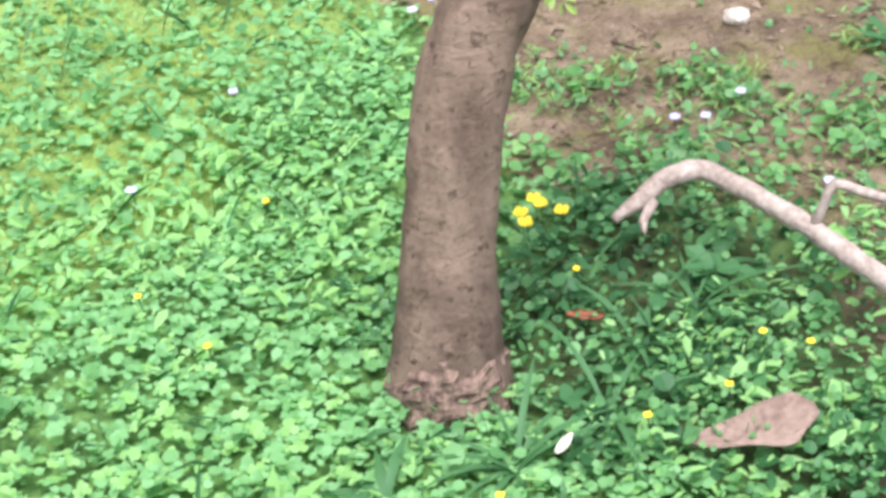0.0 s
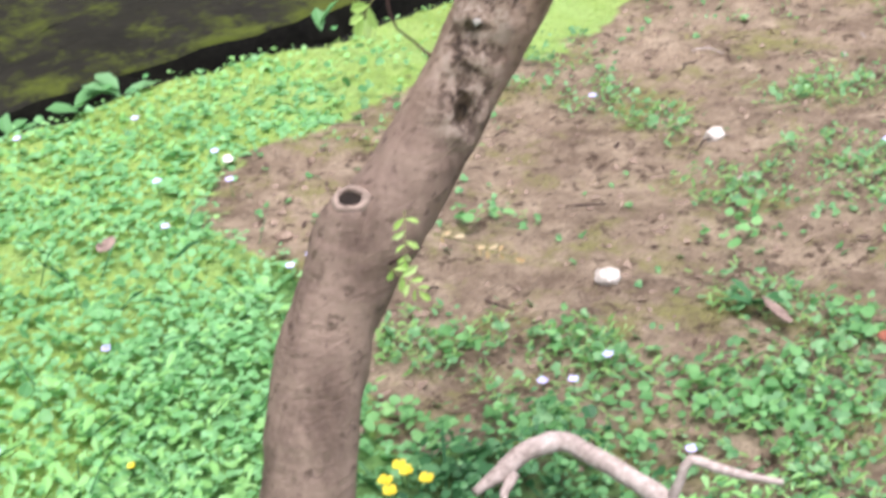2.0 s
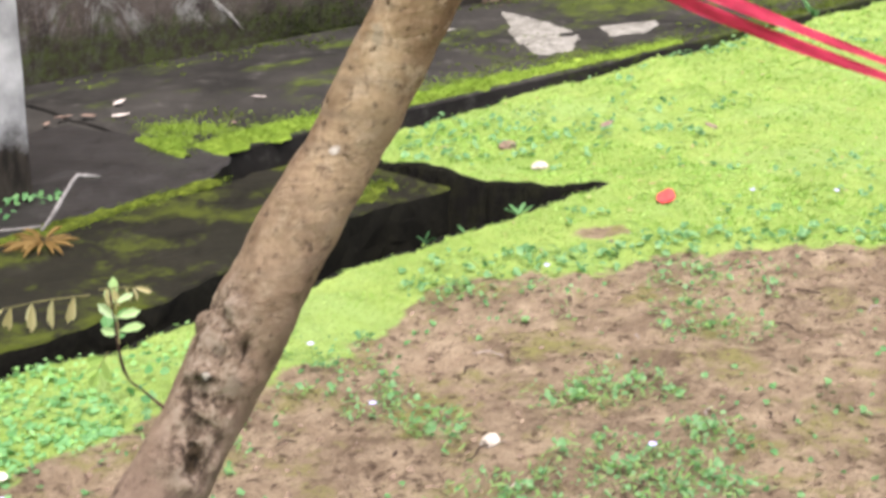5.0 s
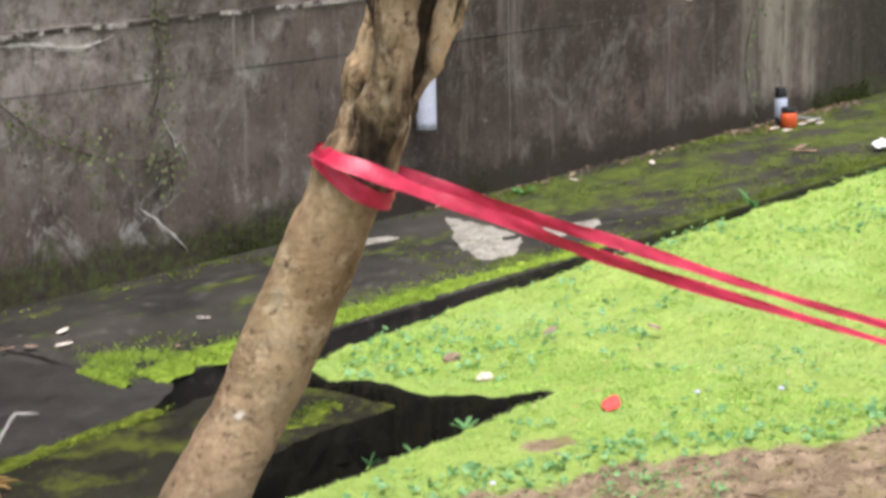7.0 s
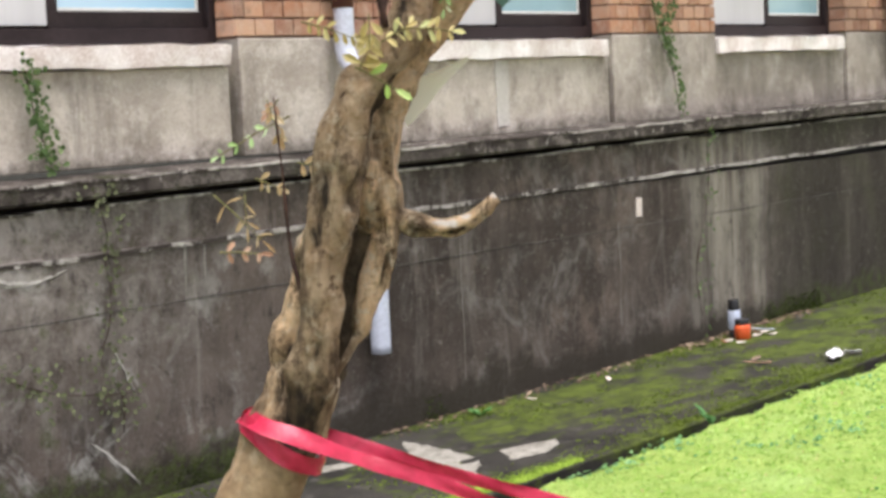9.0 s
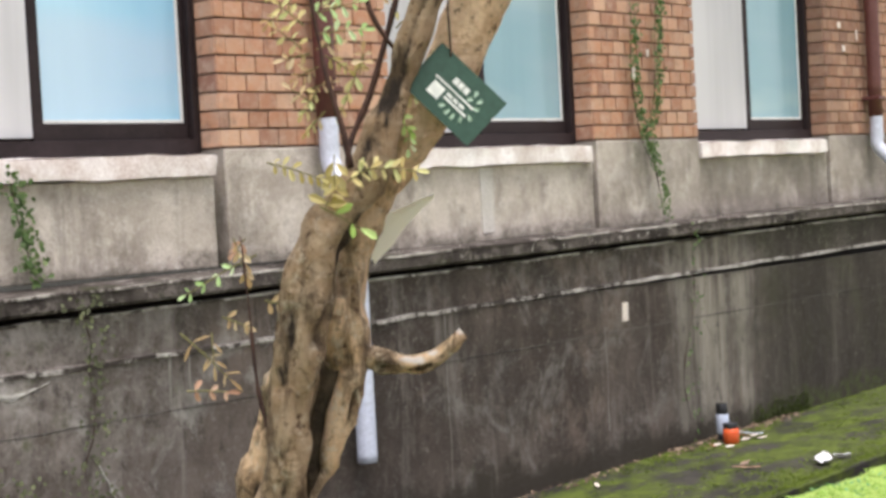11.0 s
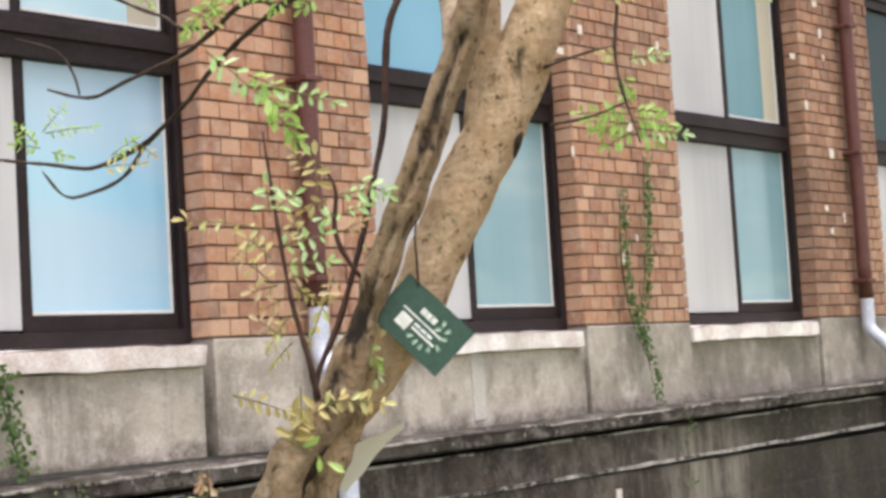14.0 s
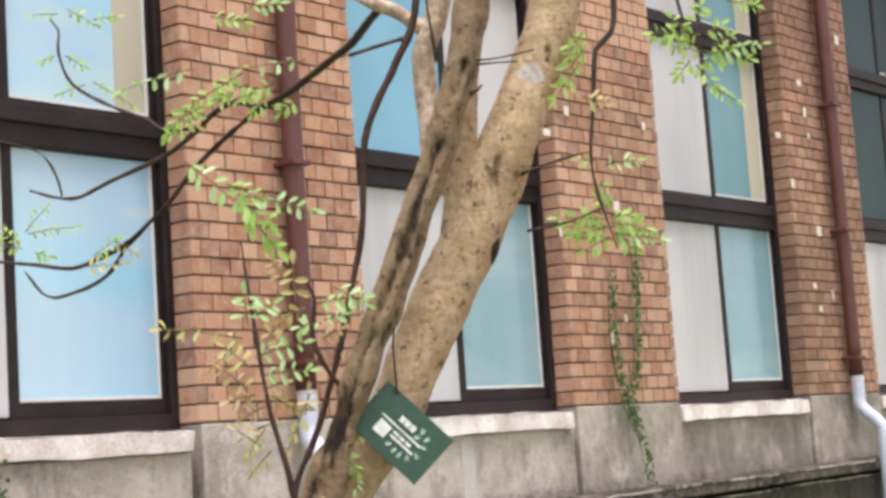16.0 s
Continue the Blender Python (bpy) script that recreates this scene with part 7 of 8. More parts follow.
stuff("clover", clovers(x[~young], y[~young], size[~young], h[~young], 0.3), M_CLOVER, "dense bright green clover covering the ground")
stuff("young_clover", clovers(x[young], y[young], size[young], h[young], 0.3), M_YOUNG, "fresh yellow-green clover covering the ground")
x, y = scatter(52000, -0.2, 1.4, 0.45, 2.25, lambda x, y: green_amount(x, y) * (clump(x, y) > 0) * np.clip(0.6 + 0.5 * wander(x, y, 13.0, 4.0) + 0.5 * (1.1 - y), 0.1, 1) * (1 - 0.45 * mossy(x, y)) * (1 - 0.95 * weedy(x, y)))
stuff("ground_ivy", single_leaves(x, y, 0.005 + 0.008 * rng.random(len(x)) ** 2, 0.006 + 0.022 * rng.random(len(x)), 0.38), M_CLOVER, "small round weed leaves mixed with the clover")
x, y = scatter(9000, -0.1, 0.98, 0.45, 1.5, lambda x, y: green_amount(x, y) * np.clip(0.35 + 0.6 * wander(x, y, 8.0, 5.0) + 0.6 * (1.05 - y), 0, 1) * (1 - 0.8 * weedy(x, y)))
x2, y2 = scatter(2600, 0.98, 1.32, 0.55, 0.98, lambda x, y: np.clip(0.3 + 0.7 * wander(x, y, 14.0, 3.0), 0.02, 0.8))
x, y = np.r_[x, x2], np.r_[y, y2]
n = len(x)
a = rng.uniform(0, 6.283, n)
ln = 0.008 + 0.016 * rng.random(n) ** 2
stuff("young_weeds", leaves(np.stack([x, y, lawn_height(x, y) + 0.012 + 0.026 * rng.random(n)], -1), np.stack([np.cos(a), np.sin(a), 0.3 + 0.4 * rng.standard_normal(n)], -1), np.stack([0.4 * rng.standard_normal(n), 0.4 * rng.standard_normal(n), np.ones(n)], -1), ln, ln * rng.uniform(0.45, 0.75, n)), M_YOUNG, "fresh pointed weed leaves standing in the clover")
x, y = scatter(5200, 0.3, 1.75, 0.6, 2.28, lambda x, y: green_amount(x, y) * (wander(x, y, 8.0, 9.0) > 0.05) * 0.7 * (1 - 0.9 * mossy(x, y)) * (1 - 0.9 * weedy(x, y)))
stuff("weeds", single_leaves(x, y, 0.008 + 0.010 * rng.random(len(x)) ** 2, 0.012 + 0.03 * rng.random(len(x)), 0.6), M_WEED, "broad-leaved low weeds among the clover")
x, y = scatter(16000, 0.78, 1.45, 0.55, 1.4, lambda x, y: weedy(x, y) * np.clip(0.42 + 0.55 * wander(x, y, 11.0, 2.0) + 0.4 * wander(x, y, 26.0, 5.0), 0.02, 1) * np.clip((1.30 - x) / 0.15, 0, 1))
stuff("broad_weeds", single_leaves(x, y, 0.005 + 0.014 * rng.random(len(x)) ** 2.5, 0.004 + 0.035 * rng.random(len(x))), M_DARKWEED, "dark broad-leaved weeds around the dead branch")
x, y = scatter(10000, 0.80, 1.5, 0.55, 1.4, lambda x, y: weedy(x, y) * np.clip(0.5 + 0.6 * wander(x, y, 15.0, 7.0) + 1.2 * (0.95 - y), 0.08, 1) * np.clip((1.34 - x) / 0.15, 0, 1))
stuff("small_weeds", single_leaves(x, y, 0.005 + 0.007 * rng.random(len(x)) ** 2, 0.012 + 0.03 * rng.random(len(x))), M_WEED, "small fresh green weeds between the darker leaves")
# tufts of weeds on the bare earth
px, py, ps = [], [], []
for cx, cy, r, n in ((1.81, 1.435, 0.06, 90), (1.975, 1.351, 0.09, 160), (2.0, 1.274, 0.07, 110), (1.61, 1.22, 0.05, 60), (1.622, 1.101, 0.05, 80), (1.487, 1.06, 0.075, 150), (1.365, 1.278, 0.045, 60), (1.271, 1.367, 0.06, 80), (1.515, 1.592, 0.02, 10), (1.889, 1.773, 0.05, 60), (1.91, 1.661, 0.04, 60), (2.133, 1.595, 0.05, 60), (2.214, 1.547, 0.06, 80), (2.164, 1.353, 0.05, 60)):
    a, q = rng.uniform(0, 6.283, n), 1.5 * r * rng.random(n) ** 0.75
    px.append(cx + q * np.cos(a)), py.append(cy + q * np.sin(a)), ps.append(rng.uniform(0.006, 0.014, n))
for cx, cy, r, n in ((2.537, 1.618, 0.07, 80), (2.344, 2.064, 0.07, 70), (1.197, 1.42, 0.05, 60), (1.372, 1.221, 0.05, 60), (1.26, 1.2, 0.06, 80), (1.35, 0.95, 0.10, 200), (1.6, 0.93, 0.1, 200), (1.3, 0.8, 0.1, 160), (2.45, 1.95, 0.12, 70), (1.95, 1.95, 0.1, 90), (1.62, 1.9, 0.1, 80), (2.75, 1.8, 0.12, 90)):
    a, q = rng.uniform(0, 6.283, n), 1.5 * r * rng.random(n) ** 0.75
    px.append(cx + q * np.cos(a)), py.append(cy + q * np.sin(a)), ps.append(rng.uniform(0.006, 0.014, n))
px, py, ps = np.concatenate(px), np.concatenate(py), np.concatenate(ps)
ps = ps * np.where(py < 1.25, 1.1, 0.9)
lit = rng.random(len(px)) < 0.35
stuff("dark_tufts", single_leaves(px[~lit], py[~lit], 0.72 * ps[~lit], 0.003 + 0.016 * rng.random((~lit).sum()), 0.7), M_TUFT, "scattered tufts of broad green weeds on bare earth")
px, py, ps = px[lit], py[lit], ps[lit]
fx, fy = np.repeat(px, 6) + 0.014 * rng.standard_normal(6 * len(px)), np.repeat(py, 6) + 0.014 * rng.standard_normal(6 * len(px))
a = rng.uniform(0, 6.283, len(fx))
ln = rng.uniform(0.006, 0.018, len(fx))
stuff("feathery_tufts", leaves(np.stack([fx, fy, lawn_height(fx, fy) + 0.004 + 0.012 * rng.random(len(fx))], -1), np.stack([np.cos(a), np.sin(a), rng.uniform(-0.1, 0.9, len(fx))], -1), np.stack([0.5 * rng.standard_normal(len(fx)), 0.5 * rng.standard_normal(len(fx)), np.ones(len(fx))], -1), ln, 0.32 * ln), M_YOUNGTUFT, "feathery yellow-green weed leaves on bare earth")
stuff("weed_tufts", clovers(px, py, 0.75 * ps, 0.004 + 0.02 * rng.random(len(px)), 0.6), M_TUFT, "scattered tufts of green weeds on bare earth")
qx, qy = [], []
for cx, cy, r, n in ((1.251, 1.361, 0.030, 22), (1.358, 1.295, 0.032, 26), (1.339, 1.158, 0.030, 20), (1.426, 1.075, 0.060, 95), (1.441, 1.018, 0.050, 60), (1.635, 1.092, 0.035, 28), (1.112, 1.259, 0.050, 60), (1.216, 1.196, 0.045, 40), (1.275, 1.102, 0.030, 20), (1.491, 1.590, 0.035, 16), (1.710, 1.345, 0.045, 30)):
    a, q = rng.uniform(0, 6.283, n), 1.3 * r * rng.random(n) ** 0.7
    qx.append(cx + q * np.cos(a)), qy.append(cy + q * np.sin(a))
qx, qy = np.concatenate(qx), np.concatenate(qy)
stuff("leafy_tufts", single_leaves(qx, qy, rng.uniform(0.008, 0.0175, len(qx)), 0.006 + 0.022 * rng.random(len(qx)), 0.45), M_FRESH, "bright broad-leaved weeds in clumps on bare earth")
x, y = scatter(1500, 1.1, 3.2, 0.7, 2.0, lambda x, y: (1 - green_amount(x, y)) * np.clip(0.35 + 0.8 * wander(x, y, 6.0, 4.0), 0.05, 1))
stuff("seedlings", clovers(x, y, rng.uniform(0.004, 0.008, len(x)), 0.002 + 0.006 * rng.random(len(x))), M_WEED, "tiny seedlings strewn over the bare earth")

# blades of grass round the foot of the tree and through the clover
x, y = scatter(1500, 0.2, 1.35, 0.5, 1.9, lambda x, y: green_amount(x, y) * (0.25 + 0.75 * np.exp(-((x - 0.95) ** 2 + (y - 0.93) ** 2) / 0.03)))
a, ln = rng.uniform(0, 6.283, len(x)), rng.uniform(0.04, 0.10, len(x))
b = np.stack([x, y, lawn_height(x, y)], -1)
stuff("grass", blades(b, b + np.stack([ln * 0.75 * np.cos(a), ln * 0.75 * np.sin(a), ln * 0.5], -1), rng.uniform(0.003, 0.006, len(x))), M_GRASS, "long blades of grass among the clover")

# moss pile on the lawn
x1, y1 = scatter(95000, 0.2, 3.4, 1.3, 3.0, lambda x, y: (1 - np.clip(soil_amount(x, y) * 1.4, 0, 1)) * np.clip(mossy(x, y) + (x - 1.5), 0.1, 1))
x2, y2 = scatter(90000, 3.0, 8.5, 1.0, 3.5, lambda x, y: (1 - np.clip(soil_amount(x, y) * 1.4, 0, 1)) * np.clip(1.5 - 0.18 * x, 0.15, 1))
x, y = np.r_[x1, x2], np.r_[y1, y2]
n = len(x)
far = np.clip(x / 3.0, 0.8, 2.0)
b = np.stack([x, y, lawn_height(x, y) - 0.002], -1)
d = np.stack([0.006 * rng.standard_normal(n), 0.006 * rng.standard_normal(n), rng.uniform(0.002, 0.007, n) * (0.6 + 1.3 * np.clip(wander(x, y, 52.0, 1.0) + 0.6 * wander(x, y, 21.0, 6.0), 0, 1))], -1) * far[:, None]
stuff("moss", blades(b, b + d, 0.0036 * far), M_MOSS, "soft bright yellow-green moss over the lawn")
x, y = scatter(14000, 2.3, 6.5, 1.5, 3.2, lambda x, y: (1 - np.clip(soil_amount(x, y) * 1.2, 0, 1)) * np.clip(0.6 * wander(x, y, 4.3, 2.0) + 0.45 * wander(x, y, 15.0, 5.0) - 0.1 + 0.5 * np.exp(-((x - 3.1) ** 2 + (y - 2.75) ** 2) / 0.05) + 0.5 * np.exp(-((x - 3.6) ** 2 + (y - 1.75) ** 2) / 0.2) + 1.1 * (soil_amount(x - 0.04, y - 0.09) > 0.3), 0, 1))
stuff("lawn_weeds", clovers(x, y, rng.uniform(0.005, 0.012, len(x)), 0.004 + 0.012 * rng.random(len(x)), 0.6), M_TUFT, "small pale weeds strewn through the moss")
x, y = scatter(9000, 0.9, 2.4, 1.45, 2.28, lambda x, y: (1 - np.clip(soil_amount(x, y) * 1.2, 0, 1)) * np.clip(mossy(x, y), 0, 1) * np.clip(0.75 + 0.6 * wander(x, y, 9.0, 2.0) - 0.5 * (x - 1.4), 0.1, 1))
stuff("lawn_seedlings", single_leaves(x, y, 0.004 + 0.008 * rng.random(len(x)) ** 1.5, 0.003 + 0.012 * rng.random(len(x)), 0.4), M_YOUNG, "small fresh green leaves sprinkled through the moss")
x, y = scatter(420, 2.4, 6.5, 1.4, 3.05, lambda x, y: 1 - np.clip(soil_amount(x, y) * 1.2, 0, 1))
n = len(x)
w = np.stack([rng.standard_normal(n), rng.standard_normal(n), 0.2 * np.ones(n)], -1)
stuff("fallen_bits", leaves(np.stack([x, y, lawn_height(x, y) + 0.006], -1), w, np.tile((0.0, 0.0, 1.0), (n, 1)), rng.uniform(0.006, 0.022, n), rng.uniform(0.004, 0.01, n)), M_TANLEAF, "tan bits of dead leaf strewn over the moss")
# moss scattered over the strip
n = 30000
x, y = rng.uniform(2.8, 9.2, n), rng.uniform(3.48, 4.52, n)
keep = rng.random(n) < np.clip(0.9 * wander(x, y, 5.0, 7.0) + 0.6 * wander(x, y, 19.0, 2.0) + 0.7 * np.exp(-(4.49 - y) / 0.12) + 0.5 * np.exp(-(y - 3.55) / 0.15) + 0.55 * np.clip((x - 4.9) / 0.7, 0, 1) - 0.45, 0, 1)
x, y = x[keep], y[keep]
b = np.stack([x, y, strip_z(x)], -1)
d = np.stack([0.007 * rng.standard_normal(len(x)), 0.007 * rng.standard_normal(len(x)), rng.uniform(0.002, 0.007, len(x))], -1)
stuff("strip_moss", blades(b, b + d, np.full(len(x), 0.006)), M_DAMPMOSS, "patches of olive moss on the damp strip")
n = 420
x = np.r_[rng.uniform(4.9, 7.2, 160), rng.uniform(7.1, 8.4, n - 160)]
y = FACE - 0.012 - 0.10 * rng.random(n) ** 2
stuff("wall_litter", leaves(np.stack([x, y, strip_z(x) + 0.008], -1), np.stack([rng.standard_normal(n), rng.standard_normal(n), 0.3 * rng.random(n)], -1), np.tile((0.0, -0.3, 1.0), (n, 1)), rng.uniform(0.012, 0.04, n), rng.uniform(0.008, 0.024, n)), M_LITTER, "dead leaf bits gathered at the foot of the wall")
# moss cushions along the paving edges
def cushion(points, halves, height, material, label, seed=0.0):
    """A low rounded pad of moss along a line, its rim ragged and its top lumpy."""
    c, w = spline(points, halves, 0.008)
    v, f, n = [], [], 11
    for i, p in enumerate(c):
        q = c[min(i + 1, len(c) - 1)] - c[max(i - 1, 0)]
        side = np.array((-q[1], q[0], 0)) / (math.hypot(q[0], q[1]) + 1e-9)
        for k in range(n):
            u = 2 * k / (n - 1) - 1
            rag = 1 + 0.4 * noise.noise(Vector((p[0] * 14, p[1] * 14, seed + (u > 0)))) + 0.2 * noise.noise(Vector((p[0] * 45, p[1] * 45, seed + 3 + (u > 0))))
            x = p + side * u * w[i] * max(rag, 0.1)
            lumps = 0.75 + 0.6 * noise.noise(Vector((x[0] * 30, x[1] * 30, seed))) + 0.35 * noise.noise(Vector((x[0] * 95, x[1] * 95, seed)))
            v.append((x[0], x[1], x[2] - 0.004 + (height + 0.004) * max(lumps, 0.05) * (1 - u ** 4) ** 0.5))
            if i and k:
                b = i * n + k
                f.append((b - n - 1, b - n, b, b - 1))
    return tagged(part("moss_cushion", (v, f, material, True)), label, "moss", kind="stuff")


cushion([(2.535, 3.17, 0.004), (2.55, 3.27, 0.004), (2.56, 3.40, 0.004)], [0.012, 0.028, 0.02], 0.012, M_CUSHION, "bright green moss along the end of the smooth slab", 1.0)
cushion([(2.80, 3.50, STRIP_Z), (2.95, 3.52, STRIP_Z), (3.4, 3.53, STRIP_Z), (3.95, 3.525, STRIP_Z), (4.5, 3.50, STRIP_Z), (4.9, 3.485, STRIP_Z)], [0.06, 0.07, 0.062, 0.05, 0.028, 0.015], 0.014, M_CUSHION, "bright green moss along the edge of the strip", 2.0)
cushion([(1.82, 2.905, 0.002), (2.0, 2.925, 0.002), (2.2, 2.945, 0.002), (2.46, 2.965, 0.002)], [0.02, 0.035, 0.018, 0.026], 0.007, M_OLIVEMOSS, "olive moss in the joint between the slabs", 3.0)
cushion([(2.45, 2.61, 0.0), (2.6, 2.64, 0.0), (2.73, 2.67, 0.0)], [0.02, 0.045, 0.03], 0.006, M_OLIVEMOSS, "olive moss on the corner of the drain slab", 4.0)
mx, my, mz = [], [], []
for x0, y0, x1, y1, z0, w, n in ((4.2, 3.50, 8.8, 3.50, STRIP_Z + 0.002, 0.05, 9000), (1.9, 2.91, 2.5, 2.965, 0.004, 0.035, 900), (2.45, 2.62, 2.75, 2.68, 0.002, 0.05, 700)):
    s = rng.random(n)
    mx.append(x0 + (x1 - x0) * s + 0.4 * w * rng.standard_normal(n)), my.append(y0 + (y1 - y0) * s + 0.5 * w * rng.standard_normal(n)), mz.append(np.full(n, z0))
b = np.stack([np.concatenate(mx), np.concatenate(my), np.concatenate(mz) - 0.004], -1)
b[:, 2] += (strip_z(b[:, 0]) - STRIP_Z) + 0.007 * np.clip(wander(b[:, 0], b[:, 1], 17.0, 3.0), 0, 1)
d = np.stack([0.005 * rng.standard_normal(len(b)), 0.005 * rng.standard_normal(len(b)), rng.uniform(0.0015, 0.005, len(b))], -1)
n = 9000
way = np.interp(rng.random(n), [0, 0.16, 0.3, 0.85, 1.0], [0, 1, 2, 3, 4])
ex = np.interp(way, [0, 1, 2, 3, 4], [2.55, 2.64, 2.95, 3.95, 4.9]) + 0.025 * rng.standard_normal(n)
ey = np.interp(way, [0, 1, 2, 3, 4], [3.24, 3.40, 3.52, 3.53, 3.50]) + np.interp(way, [0, 2, 3, 4], [0.035, 0.05, 0.045, 0.02]) * rng.standard_normal(n)
ez = np.interp(way, [0, 1, 1.6, 2, 4], [0.006, 0.004, -0.04, STRIP_Z, STRIP_Z]) + 0.012 * np.clip(wander(ex, ey, 17.0, 3.0), 0, 1) + 0.008
e = np.stack([ex, np.maximum(ey, np.where(way > 1.6, 3.44, 0.0)), ez], -1)
stuff("edge_moss", blades(e, e + np.stack([0.006 * rng.standard_normal(n), 0.006 * rng.standard_normal(n), rng.uniform(0.003, 0.009, n)], -1), np.full(n, 0.003)), M_EDGEMOSS, "bright moss cushion along the edge of the strip")
stuff("moss_cushions", blades(b, b + d, np.full(len(b), 0.003)), M_DAMPMOSS, "cushions of moss along the edges of the paving")

n = 22000
x = rng.uniform(2.4, 8.6, n)
z = strip_z(x) + 0.10 * rng.random(n) ** 2.6
keep = rng.random(n) < np.clip(-0.35 + 0.9 * wander(x, z, 6.0, 2.0) + 0.75 * np.clip((x - 3.75) / 0.2, 0, 1) * (x < 4.5) + 0.8 * (x > 7.8), 0, 1)
x, z = x[keep], z[keep]
b = np.stack([x, np.full(len(x), FACE - 0.001), z], -1)
d = np.stack([0.004 * rng.standard_normal(len(x)), rng.uniform(-0.008, -0.002, len(x)), 0.003 + 0.004 * rng.standard_normal(len(x))], -1)
stuff("wall_moss", blades(b, b + d, np.full(len(x), 0.005)), M_WALLMOSS, "dark moss creeping up the foot of the wall")

x, y = scatter(1500, 1.0, 3.4, 0.6, 2.05, lambda x, y: np.clip(soil_amount(x, y), 0, 1) * np.clip(0.3 + 0.8 * wander(x, y, 7.0, 6.0), 0.05, 1))
n = len(x)
w = np.stack([rng.standard_normal(n), rng.standard_normal(n), 0.25 * rng.standard_normal(n)], -1)
stuff("leaf_litter", leaves(np.stack([x, y, lawn_height(x, y) + 0.004], -1), w, np.stack([0.3 * rng.standard_normal(n), 0.3 * rng.standard_normal(n), np.ones(n)], -1), rng.uniform(0.006, 0.024, n), rng.uniform(0.003, 0.011, n)), M_LITTER, "dead brown leaf bits strewn over the earth")
# crumbs of earth
x, y = scatter(18000, 1.1, 3.4, 0.6, 2.1, lambda x, y: np.clip(soil_amount(x, y) - 0.2, 0, 1) * (0.3 + 0.7 * (wander(x, y, 13.0, 8.0) > 0)))
s = 0.001 + 0.0065 * rng.random(len(x)) ** 5
z = lawn_height(x, y)
octa = np.array([(1, 0, 0), (0, 1, 0), (-1, 0, 0), (0, -1, 0), (0, 0, 0.7), (0, 0, -0.7)])
v = np.stack([x, y, z], -1)[:, None] + s[:, None, None] * (octa[None] + 0.35 * rng.standard_normal((len(x), 6, 3)))
f = [tuple(6 * i + k for k in q) for i in range(len(x)) for q in ((0, 1, 4), (1, 2, 4), (2, 3, 4), (3, 0, 4), (1, 0, 5), (2, 1, 5), (3, 2, 5), (0, 3, 5))]
stuff("earth_crumbs", (v.reshape(-1, 3), f), M_PEBBLE, "loose crumbs and grit on bare earth")


# ---- flowers ----
def flower(x, y, z, r, material, label, petals=5):
    base = empty("flower", (x, y, z - 0.02), label, "flower", "lilac flowers" if material is M_LILAC else "yellow flowers")
    a = rng.uniform(0, 6.283) + np.arange(petals) * 2 * np.pi / petals
    way = np.stack([np.cos(a) - 0.25, np.sin(a) - 0.25, np.full(petals, 0.35)], -1)
    under(part("petals", (*leaves([(x, y, z)] * petals, way, [(-0.45, -0.45, 1)] * petals, [r] * petals, [r * 1.1] * petals), material)), base)
    under(part("stalk", (*tube([(x + 0.004, y, z - 0.03), (x, y, z)], [0.0007, 0.0006], 4, 0.02), M_GRASS)), base)


for x, y in ((1.301, 1.947), (1.271, 1.862), (0.928, 1.578), (1.135, 1.801), (1.198, 1.612), (1.225, 1.608), (1.184, 1.904), (1.264, 2.102), (1.119, 2.191), (1.29, 1.208), (1.349, 1.215), (0.742, 1.465), (1.848, 1.757), (1.281, 1.028), (1.255, 1.219), (1.93, 2.0), (2.5, 1.98), (3.2, 2.0), (3.3, 1.85), (2.02, 1.35)):
    flower(x, y, floor_z(x, y) + 0.034, 0.0066, M_LILAC, "tiny lilac flower among the green")
for x, y in ((1.004, 1.16), (1.038, 1.189), (1.01, 1.175), (1.038, 1.179), (1.043, 1.153), (0.836, 1.36), (0.656, 1.285), (0.905, 0.883), (0.982, 0.868), (1.054, 0.899), (1.073, 0.862), (0.755, 0.887), (0.672, 1.19), (0.992, 1.072)):
    flower(x, y, floor_z(x, y) + 0.042, 0.0085 if 1.0 < x < 1.05 and y > 1.1 else 0.0042, M_YELLOW, "small yellow flower among the weeds")


# ---- larger single plants ----
def rosette(name, x, y, z, n, ln, w, material, label, rise=0.6):
    """A plant of single leaves that spring from one root."""
    thing = empty(name, (x, y, z), label, "plant")
    for a in rng.uniform(0, 6.283, n):
        way = (math.cos(a), math.sin(a), rise * rng.uniform(0.5, 1.4))
        base = np.array((x, y, z)) + 0.003 * rng.standard_normal(3)
        k = rng.uniform(0.7, 1.2)
        under(part("leaf", (*leaves([base], [way], [(0.0, 0.0, 1.0)], [ln * k], [w * rng.uniform(0.8, 1.2)]), material)), thing)
    return thing


